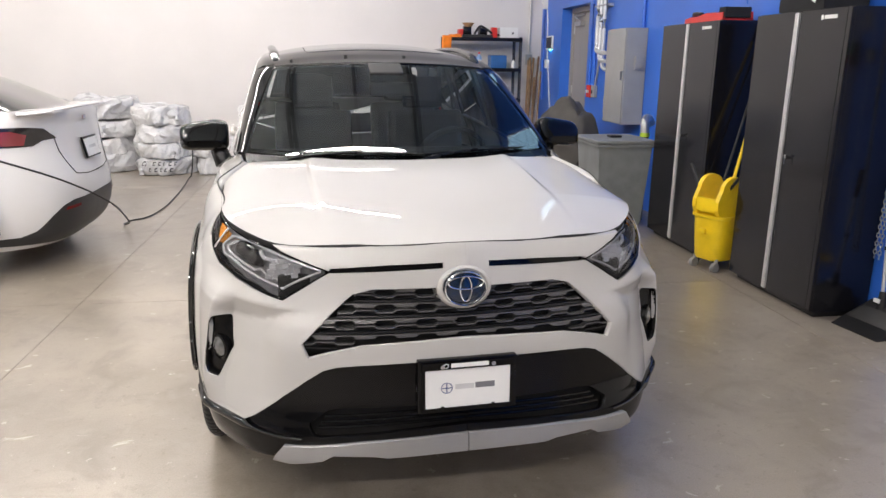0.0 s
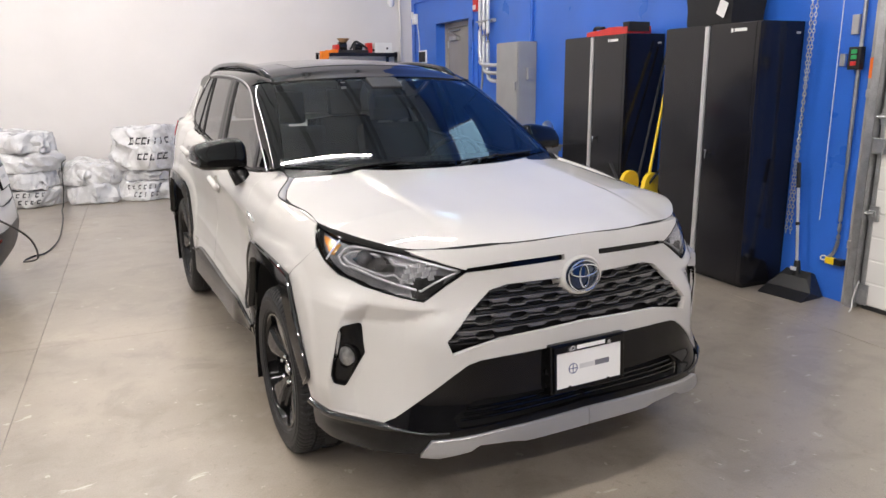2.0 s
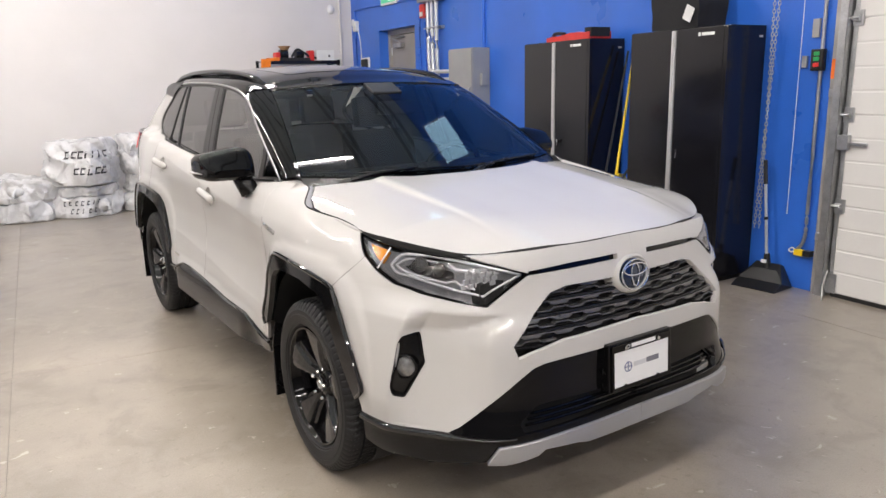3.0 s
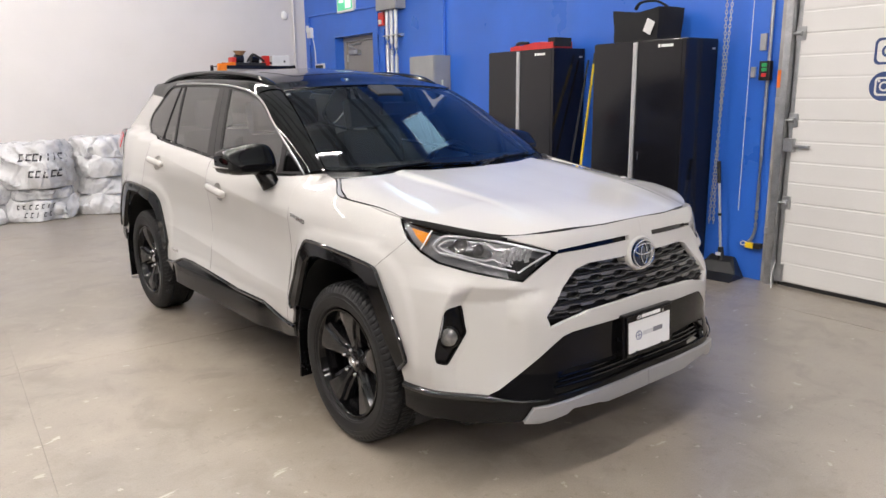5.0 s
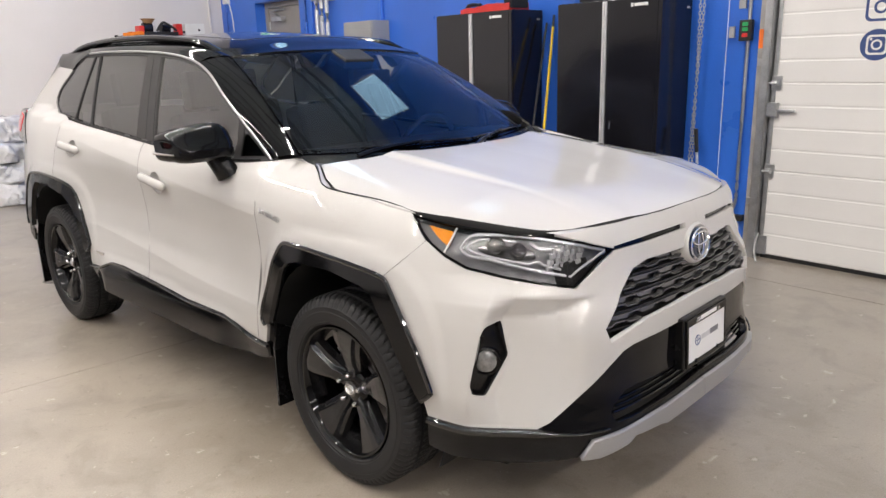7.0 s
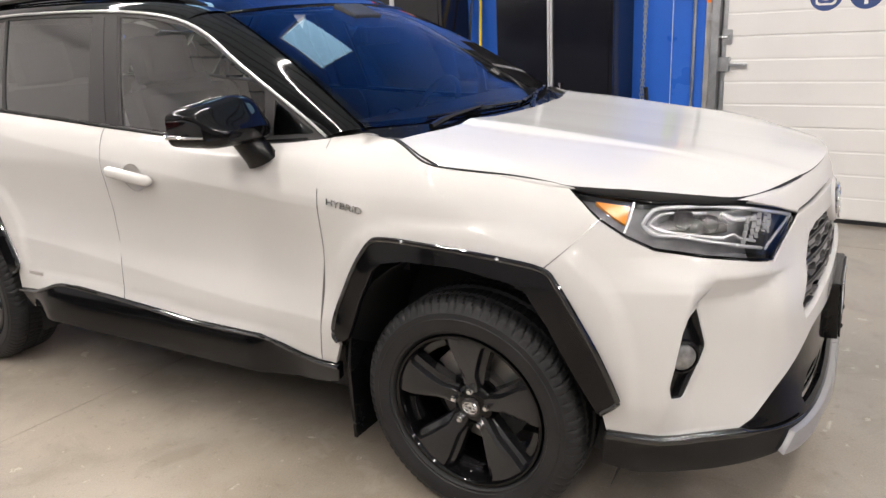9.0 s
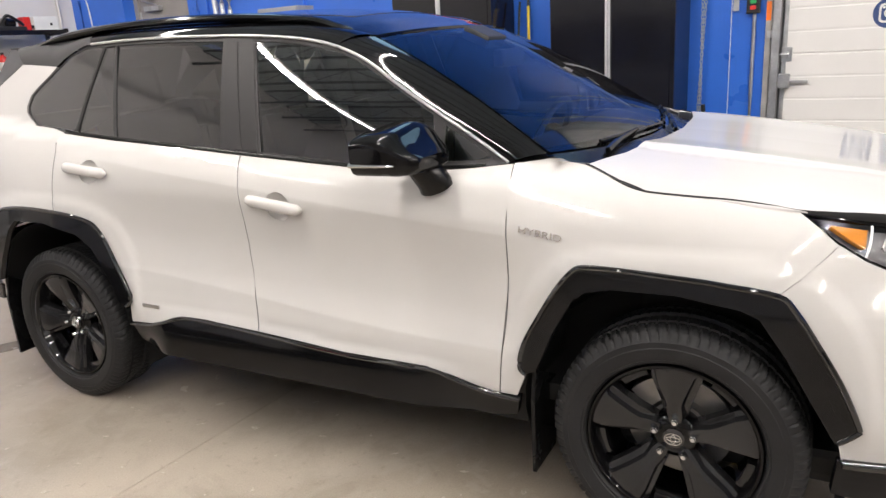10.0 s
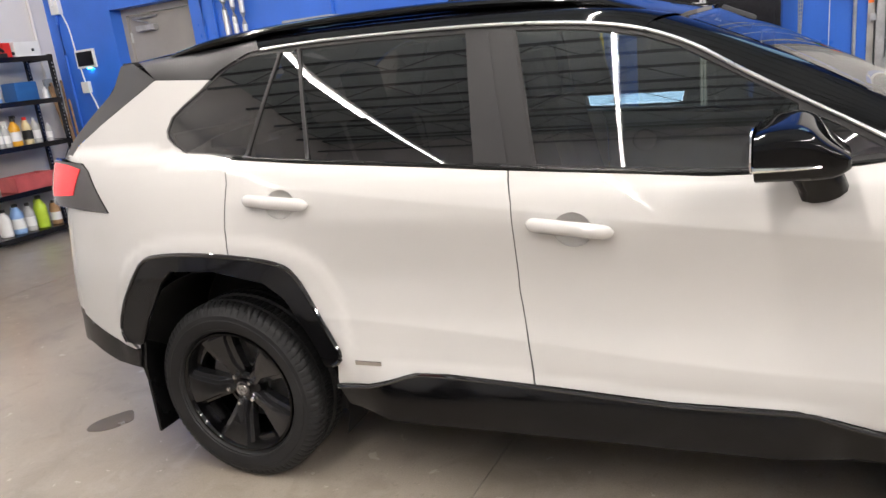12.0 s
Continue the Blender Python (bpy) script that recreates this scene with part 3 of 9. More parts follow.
painted_pipe([(-0.015, 8.36, 1.0), (-0.015, 8.36, 2.55), (-0.015, 8.34, 2.70), (-0.015, 8.22, 2.745), (-0.015, 6.4, 2.70), (-0.015, 5.92, 2.69)])
painted_pipe([(-0.015, 6.12, 1.25), (-0.015, 6.12, 2.52), (-0.015, 6.06, 2.64), (-0.015, 5.92, 2.66)])
painted_pipe([(-0.015, 5.96, 1.25), (-0.015, 5.96, 2.38)])
painted_pipe([(-0.018, 4.51, 1.9), (-0.018, 4.51, 4.2)], 0.02)


def alarm_strobe():
    t = on_wall("fire_alarm", "red fire alarm horn with a lens on the blue wall", "fire alarm")
    part("body", boxes((-0.055, -0.002, 5.90, 6.05, 2.42, 2.60)), RED, t, bevel=0.012)
    part("lens", boxes((-0.075, -0.056, 5.94, 6.01, 2.44, 2.50)), WHITE_PLASTIC, t, bevel=0.008)
    p = on_wall("pull_station", "red and white fire alarm pull box on the blue wall", "fire alarm")
    part("plate", boxes((-0.04, -0.002, 6.02, 6.16, 1.14, 1.30)), RED, p, bevel=0.008)
    part("pull_bar", boxes((-0.055, -0.041, 6.05, 6.13, 1.20, 1.235)), WHITE_PLASTIC, p)
    s = on_wall("switch_box", "small grey steel switch box on the blue wall", "switch")
    part("body", boxes((-0.05, -0.002, 5.84, 5.95, 1.15, 1.30)), GREY_METAL, s, bevel=0.005)
    part("toggle", boxes((-0.065, -0.051, 5.885, 5.905, 1.20, 1.24)), BLACK_PLASTIC, s)
    pp = bmesh.new()
    sweep(pp, smooth_line([(-0.02, 5.88, 1.3), (-0.02, 5.83, 1.45), (-0.02, 5.80, 1.7), (-0.03, 5.77, 1.9), (-0.05, 5.76, 2.1)]), 0.014)
    single("wall_conduit", pp, STEEL, "thin bright conduit on the blue wall", "conduit", here(0, 0, 0), True)


alarm_strobe()


def electric_panel():
    t = on_wall("electrical_panel", "tall grey steel electrical panel on the blue wall", "electrical panel")
    part("body", boxes((-0.24, -0.002, 4.40, 4.95, 0.92, 1.955)), GREY_METAL, t, bevel=0.006)
    part("front_door", boxes((-0.253, -0.241, 4.41, 4.94, 0.93, 1.945)), GREY_METAL, t, "grey steel door", bevel=0.004)
    part("handle", boxes((-0.275, -0.254, 4.43, 4.46, 1.40, 1.50)), STEEL, t)
    part("switch_arm", boxes((-0.14, -0.06, 4.36, 4.40, 1.52, 1.66)), GREY_METAL, t, bevel=0.006)
    y = on_wall("yellow_tag", "yellow plastic sign on the blue wall", "sign")
    part("plate", boxes((-0.03, -0.002, 5.40, 5.53, 0.98, 1.19)), YELLOW, y, bevel=0.01)


electric_panel()


def network_bits():
    t = on_wall("wall_tablet", "small tablet with a white frame on the blue wall", "tablet")
    part("case", boxes((-0.03, -0.002, 7.86, 8.18, 1.78, 1.99)), WHITE_PLASTIC, t, bevel=0.01)
    part("screen", boxes((-0.033, -0.0305, 7.885, 8.155, 1.805, 1.965)), SCREEN, t, "dark glass screen")
    part("status_light", boxes((-0.026, -0.012, 7.95, 8.02, 1.772, 1.779)), glowing("cyan_status_light", (0.05, 0.85, 0.95), 5.0), t, "small cyan light")
    s = on_wall("door_sensor", "white sensor box near the wall's corner", "sensor")
    part("body", boxes((-0.06, -0.002, 8.24, 8.38, 2.41, 2.57)), WHITE_PLASTIC, s, bevel=0.01)
    part("knob", boxes((-0.09, -0.061, 8.28, 8.34, 2.50, 2.60)), WHITE_PLASTIC, s, bevel=0.008)
    o = on_wall("outlet_box", "white outlet box on the blue wall", "outlet")
    part("plate", boxes((-0.045, -0.002, 8.05, 8.17, 1.50, 1.63)), WHITE_PLASTIC, o, bevel=0.006)
    w = bmesh.new()
    sweep(w, smooth_line([(-0.012, 8.28, 2.45), (-0.012, 8.20, 2.25), (-0.012, 8.17, 1.95), (-0.012, 8.12, 1.6), (-0.012, 8.02, 1.35), (-0.012, 7.9, 0.9)]), 0.009, 6)
    single("cable", w, WHITE_PLASTIC, "white cable running down the blue wall", "cable", here(0, 0, 0), True)
    n = thing("white_wall_conduit", "white conduit with a switch box on the white wall", "conduit", here(0, 0, 0))
    c = bmesh.new()
    rod(c, (-0.21, REAR - 0.022, 1.70), (-0.21, REAR - 0.022, 4.8), 0.02)
    part("pipe", c, WHITE_WALL, n, smooth=True)
    part("switch_box", boxes((-0.26, -0.16, REAR - 0.05, REAR - 0.002, 1.55, 1.71)), GREY_METAL, n, bevel=0.006)
    part("switch", boxes((-0.22, -0.20, REAR - 0.062, REAR - 0.051, 1.61, 1.65)), BLACK_PLASTIC, n)
    d = thing("motion_detector", "small white detector on the white wall", "sensor", here(-0.36, REAR - 0.002, 2.77))
    b = bmesh.new()
    bmesh.ops.create_uvsphere(b, u_segments=16, v_segments=10, radius=0.07, matrix=Matrix.Diagonal((0.9, 0.8, 1.1, 1)))
    bmesh.ops.bisect_plane(b, geom=b.verts[:] + b.edges[:] + b.faces[:], plane_co=(0, 0, 0), plane_no=(0, 1, 0), clear_outer=True)
    part("dome", b, WHITE_PLASTIC, d, smooth=True)


network_bits()


# ---- beside the garage door ----
def hoist_chain(y0, y1, x, z_low, z_top):
    """Two falls of a chain, link by link."""
    link = bmesh.new()
    oval = [(0.009 * math.cos(a), 0.0, 0.017 * math.sin(a)) for a in [2 * math.pi * k / 10 for k in range(10)]]
    sweep(link, oval, 0.0032, 5, True, up=(0, 1, 0))
    me = bpy.data.meshes.new("link")
    link.to_mesh(me)
    link.free()
    me.materials.append(STEEL)
    me.polygons.foreach_set("use_smooth", [True] * len(me.polygons))
    c = thing("hoist_chain", "steel hand chain hanging beside the garage door", "chain", here(0, 0, 0))
    for y_top, y_bot in ((y0, y0 - 0.02), (y1, y0 + 0.02)):
        count = int((z_top - z_low) / 0.0265)
        for i in range(count):
            z = z_low + (i + 0.5) * 0.0265
            k = (z - z_low) / (z_top - z_low)
            o = new("link", me)
            o.matrix_basis = pose(x, y_bot + (y_top - y_bot) * k, z, 0, 0, 45 + 90 * (i % 2))
            o.parent = c


hoist_chain(0.57, 0.47, -0.09, 0.42, 3.3)


def door_controls():
    t = on_wall("door_control", "black push-button box with green and red buttons", "control box")
    part("case", boxes((-0.07, -0.028, 0.172, 0.262, 1.575, 1.72)), BLACK_PLASTIC, t, bevel=0.006)
    for z, mt in ((1.690, GREEN), (1.655, GREEN), (1.615, RED)):
        part("button", boxes((-0.078, -0.0705, 0.197, 0.237, z - 0.013, z + 0.013)), mt, t, bevel=0.003)
    p = bmesh.new()
    sweep(p, smooth_line([(-0.022, 0.212, 4.0), (-0.022, 0.212, 1.0), (-0.022, 0.212, 0.5), (-0.022, 0.214, 0.41), (-0.022, 0.232, 0.345), (-0.03, 0.262, 0.30)], 6), 0.0125)
    single("wall_conduit", p, STEEL, "grey metal conduit beside the garage door", "conduit", here(0, 0, 0), True)
    s = on_wall("safety_sensor", "yellow and black safety sensor low on the wall", "sensor")
    part("yellow_case", boxes((-0.05, -0.012, 0.205, 0.275, 0.258, 0.302)), YELLOW, s, bevel=0.004)
    part("black_case", boxes((-0.055, -0.005, 0.145, 0.203, 0.262, 0.305)), BLACK_PLASTIC, s, bevel=0.004)
    w = bmesh.new()
    sweep(w, smooth_line([(-0.03, 0.275, 0.28), (-0.04, 0.31, 0.275), (-0.03, 0.325, 0.29), (-0.03, 0.30, 0.305), (-0.03, 0.272, 0.295)]), 0.005)
    part("wire_loop", w, WHITE_PLASTIC, s, smooth=True)
    o = on_wall("wall_plate", "blank grey wall plate", "wall plate", "wall plates")
    part("plate", boxes((-0.02, -0.002, 0.25, 0.30, 1.80, 1.925)), GREY_METAL, o, bevel=0.003)
    o = on_wall("wall_plate", "small steel cleat plate", "wall plate", "wall plates")
    part("plate", boxes((-0.02, -0.002, 0.322, 0.362, 1.60, 1.68)), STEEL, o, bevel=0.003)
    c = bmesh.new()
    rod(c, (-0.03, 0.368, 0.55), (-0.03, 0.368, 3.6), 0.0028, n=6)
    single("wall_cable", c, WHITE_PLASTIC, "thin pale cord hanging on the blue wall", "cable", here(0, 0, 0))
    o = on_wall("orange_sticker", "orange warning sticker on the door jamb", "sticker")
    part("sheet", boxes((-0.0242, -0.0225, 0.10, 0.134, 1.52, 1.65)), surface("orange_sticker", (0.9, 0.20, 0.02), 0.5), o)


door_controls()


def lobby_dustpan():
    t = thing("lobby_dustpan", "black upright dustpan with a metal-and-black handle", "dustpan", here(-0.135, 0.44, 0, 0, 0, 8))
    bm = bmesh.new()
    prof = [(-0.16, 0.0), (0.10, 0.0), (0.10, 0.15), (0.05, 0.17), (0.0, 0.13), (-0.06, 0.05), (-0.16, 0.006)]
    m = pose(0, 0.17, 0, 90, 0, 0)
    prism(bm, [(x, z) for x, z in prof], 0, 0.34, m)
    for v in bm.verts:
        if v.co.z > 0.1:
            v.co.y *= 0.55
    part("pan", bm, BLACK_PLASTIC, t, bevel=0.006)
    sock = bmesh.new()
    rod(sock, (0.03, 0.0, 0.13), (0.035, 0.01, 0.24), 0.03, 0.02)
    part("socket", sock, BLACK_PLASTIC, t, smooth=True)
    a, b = Vector((0.035, 0.01, 0.2)), Vector((0.05, 0.085, 0.94))
    for k0, k1, r, mt in ((0, 0.40, 0.011, BRUSHED), (0.40, 0.43, 0.015, BLACK_PLASTIC), (0.43, 0.76, 0.011, BRUSHED), (0.76, 1.0, 0.015, BLACK_PLASTIC)):
        bm = bmesh.new()
        rod(bm, a.lerp(b, k0), a.lerp(b, k1), r)
        part("handle_tube", bm, mt, t, smooth=True)
    part("label_card", boxes((-0.005, 0.005, -0.02, 0.02, 0.175, 0.20)), WHITE_PLASTIC, t, m=pose(-0.005, 0.01, 0))


lobby_dustpan()


def mop_bucket():
    t = thing("mop_bucket", "yellow plastic mop bucket with a wringer, on castors", "mop bucket", here(-0.42, 1.87, 0, 0, 0, 20))
    bm = bmesh.new()
    rings = []
    for z, hx, hy in ((0.085, 0.120, 0.118), (0.115, 0.130, 0.130), (0.30, 0.142, 0.145), (0.42, 0.150, 0.152), (0.425, 0.165, 0.166), (0.445, 0.165, 0.166), (0.445, 0.148, 0.150), (0.15, 0.11, 0.11)):
        ring = []
        for k in range(28):
            a = 2 * math.pi * k / 28
            c, s = math.cos(a), math.sin(a)
            q = (abs(c) ** 4 + abs(s) ** 4) ** -0.25
            ring.append(bm.verts.new((hx * c * q, hy * s * q, z)))
        rings.append(ring)
    for a, b in zip(rings, rings[1:]):
        for k in range(28):
            bm.faces.new((a[k], a[(k + 1) % 28], b[(k + 1) % 28], b[k]))
    bm.faces.new(rings[0][::-1])
    bm.faces.new(rings[-1])
    part("bucket", bm, YELLOW, t, smooth=True)
    for x, y in ((-0.11, -0.105), (-0.11, 0.105), (0.11, -0.105), (0.11, 0.105)):
        w = bmesh.new()
        rod(w, (x, y - 0.016, 0.037), (x, y + 0.016, 0.037), 0.037, n=16)
        rod(w, (x, y, 0.04), (x + 0.02, y, 0.10), 0.014, n=8)
        part("castor", w, surface("castor_grey", (0.25, 0.25, 0.25), 0.5) if x < 0 and y < 0 else bpy.data.materials["castor_grey"], t, "grey rubber castor", True)
    # wringer: two tall rounded side plates with a trough between
    for y in (-0.108, 0.108):
        w = bmesh.new()
        out = [(-0.13, 0.43), (0.10, 0.43), (0.13, 0.62)] + [(0.125 * math.cos(radians(a)), 0.645 + 0.10 * math.sin(radians(a))) for a in range(0, 181, 20)] + [(-0.165, 0.56), (-0.165, 0.50)]
        prism(w, out, -0.018, 0.018, Matrix.Translation((0, y, 0)) @ pose(0, 0, 0, 90, 0, 0))
        part("wringer_plate", w, YELLOW, t, bevel=0.008)
    part("wringer_trough", boxes((-0.12, 0.10, -0.092, 0.092, 0.42, 0.52), (-0.160, -0.115, -0.092, 0.092, 0.47, 0.575), (-0.175, -0.155, -0.03, 0.03, 0.30, 0.34)), YELLOW, t, bevel=0.01)
    h = bmesh.new()
    rod(h, (-0.05, 0.10, 0.50), (-0.02, 0.30, 0.80), 0.012)
    part("wringer_handle", h, BLACK_PLASTIC, t, "black metal lever", True)
    h = bmesh.new()
    rod(h, (-0.05, -0.08, 0.60), (-0.03, -0.24, 0.83), 0.011)
    part("mop_grip", h, BLACK_PLASTIC, t, smooth=True)
    m = thing("mop", "yellow-handled mop leaning against the wall in its bucket", "mop", here(0, 0, 0))
    h = bmesh.new()
    rod(h, (-0.40, 1.83, 0.46), (-0.05, 1.985, 1.76), 0.0125)
    part("handle", h, YELLOW, m, smooth=True)
    h = bmesh.new()
    rod(h, (-0.052, 1.984, 1.755), (-0.028, 1.995, 1.86), 0.0115)
    part("grip", h, BLACK_PLASTIC, m, smooth=True)
    s = bmesh.new()
    rod(s, (-0.50, 1.98, 0.0), (-0.035, 2.07, 1.80), 0.010)
    single("broom_stick", s, BLACK_PLASTIC, "thin dark stick leaning beside a black cabinet", "broom stick", here(0, 0, 0), True)


mop_bucket()


def grey_bins():
    t = thing("waste_bin", "grey plastic wheeled bin with a flat lid", "waste bin", here(-0.62, 3.62, 0))
    bm = bmesh.new()
    low = [(-0.22, -0.26), (0.22, -0.26), (0.22, 0.26), (-0.22, 0.26)]
    a = [bm.verts.new((x, y, 0.02)) for x, y in low]
    b = [bm.verts.new((x * 1.22, y * 1.2, 0.80)) for x, y in low]
    bm.faces.new(a[::-1])
    bm.faces.new(b)
    for i in range(4):
        bm.faces.new((a[i], a[(i + 1) % 4], b[(i + 1) % 4], b[i]))
    part("body", bm, GREY_PLASTIC, t, bevel=0.02)
    part("rim", boxes((-0.29, 0.29, -0.335, 0.335, 0.795, 0.83)), GREY_PLASTIC, t, bevel=0.01)
    part("lid", boxes((-0.30, 0.30, -0.345, 0.345, 0.832, 0.862)), GREY_PLASTIC, t, bevel=0.012)
    part("lid_grip", boxes((-0.06, 0.06, -0.05, 0.05, 0.863, 0.885)), BLACK_PLASTIC, t, bevel=0.008)
    v = thing("shop_vacuum_hose", "grey pipe elbow with a yellow band on a dark post", "hose", here(-0.24, 3.70, 0))
    p = bmesh.new()
    sweep(p, smooth_line([(0.1, 0.14, 0.98), (0.05, 0.10, 1.03), (0.0, 0.05, 1.03), (-0.03, 0.0, 0.98), (-0.03, -0.01, 0.88)]), 0.045, 14)
    part("elbow", p, STEEL, v, smooth=True)
    p = bmesh.new()
    rod(p, (-0.03, -0.01, 0.86), (-0.03, -0.01, 0.90), 0.05, n=18)
    part("band", p, LIME, v, "bright yellow band", True)
    p = bmesh.new()
    rod(p, (-0.03, -0.01, 0.0), (-0.03, -0.01, 0.86), 0.04, n=14)
    part("post", p, BLACK_PLASTIC, v, smooth=True)
    c = bmesh.new()
    bmesh.ops.create_icosphere(c, subdivisions=4, radius=1)
    for q in c.verts:
        w = 1 + 0.16 * noise.noise(q.co * 2.2) + 0.05 * noise.noise(q.co * 6)
        q.co = Vector((q.co.x * 0.36 * w, q.co.y * 0.68 * w, max(0, 0.55 + q.co.z * 0.60 * w)))
        if q.co.z < 0.5:
            q.co.x *= 1.12
    tarp = surface("dark_tarp", (0.06, 0.055, 0.05), 0.6, 0, 0.15, 6, 0.05, 120, bump=0.4, bump_scale=14)
    single("covered_machine", c, tarp, "machine under a dark grey dust cover", "dust cover", here(-0.62, 5.15, 0), True)


grey_bins()


# ---- the shelving rack in the corner ----
RACK_X0, RACK_X1, RACK_Y0, RACK_Y1 = -1.68, -0.47, 7.98, 8.44
SHELVES = (0.10, 0.55, 1.03, 1.49, 1.945)


def rack():
    t = thing("shelving_rack", "black steel shelving rack loaded with bottles and tools", "shelving rack", here(0, 0, 0))
    for x in (RACK_X0, RACK_X1 - 0.04):
        for y in (RACK_Y0, RACK_Y1 - 0.04):
            bm = boxes((x, x + 0.04, y, y + 0.003, 0, 1.96), (x if x > -1 else x, x + 0.003, y, y + 0.04, 0, 1.96))
            part("post", bm, BLACK_METAL, t)
            if y == RACK_Y0 or x > -1:
                dots = bmesh.new()
                for k in range(46):
                    z = 0.05 + k * 0.041
                    box(dots, x + 0.014, x + 0.026, y - 0.0012, y - 0.0004, z, z + 0.017)
                    if x > -1:
                        box(dots, x + 0.0405, x + 0.0412, y + 0.012, y + 0.026, z, z + 0.017)
                tagged(part("post_slots", dots, GREY_METAL, t, "rows of keyhole slots"), kind="stuff")
            if x > -1:
                part("post_flange", boxes((x + 0.037, x + 0.04, y, y + 0.04, 0, 1.96)), BLACK_METAL, t)
    for z in SHELVES:
        part("shelf", boxes((RACK_X0 + 0.004, RACK_X1 - 0.004, RACK_Y0 + 0.004, RACK_Y1 - 0.004, z - 0.012, z), (RACK_X0, RACK_X1, RACK_Y0 - 0.004, RACK_Y0 + 0.002, z - 0.05, z + 0.004),
                            (RACK_X1 - 0.002, RACK_X1 + 0.004, RACK_Y0, RACK_Y1, z - 0.05, z + 0.004)), BLACK_METAL, t)
    for s in (-1, 1):
        br = bmesh.new()
        a = (RACK_X1 - 0.06, RACK_Y0 + 0.01)
        rod(br, (RACK_X1 - 0.02, RACK_Y0 + 0.02, 0.98), (RACK_X1 - 0.02 - 0.12, RACK_Y0 + 0.02, 0.80), 0.006, n=6)
        part("brace", br, BLACK_METAL, t)
        break


rack()


def bottle(x, y, z, r, h, material, cap, label, kind="bottle", handle=False, paper=None, spray=False):
    t = thing(kind, label, kind, here(x, y, z + 0.001), "rack " + kind + "s")
    bm = bmesh.new()
    lathe(bm, [(r * 0.85, 0), (r, h * 0.03), (r, h * 0.62), (r * 0.92, h * 0.70), (r * 0.45, h * 0.86), (r * 0.33, h * 0.9)], 18)
    if handle:
        for v in bm.verts:
            v.co.x *= 0.72
    part("body", bm, material, t, smooth=True)
    c = bmesh.new()
    lathe(c, [(r * 0.37, h * 0.9), (r * 0.37, h), (r * 0.3, h * 1.01)], 14)
    part("cap", c, cap, t, smooth=True)
    lb = bmesh.new()
    lathe(lb, [(r * 1.01, h * 0.18), (r * 1.01, h * 0.52)], 18)
    if handle:
        for v in lb.verts:
            v.co.x *= 0.72
    part("paper_label", lb, paper or WHITE_PLASTIC, t, smooth=True)
    if spray:
        sp = boxes((-0.012, 0.012, -0.055, 0.025, h * 1.01, h * 1.01 + 0.03), (-0.006, 0.006, -0.045, -0.035, h * 1.01 - 0.045, h * 1.01))
        part("spray_head", sp, cap, t, bevel=0.004)
    if handle:
        g = bmesh.new()
        sweep(g, smooth_line([(0, r * 0.2, h * 0.88), (0, r * 0.8, h * 0.86), (0, r * 0.95, h * 0.66)]), r * 0.14)
        part("grip", g, material, t, smooth=True)


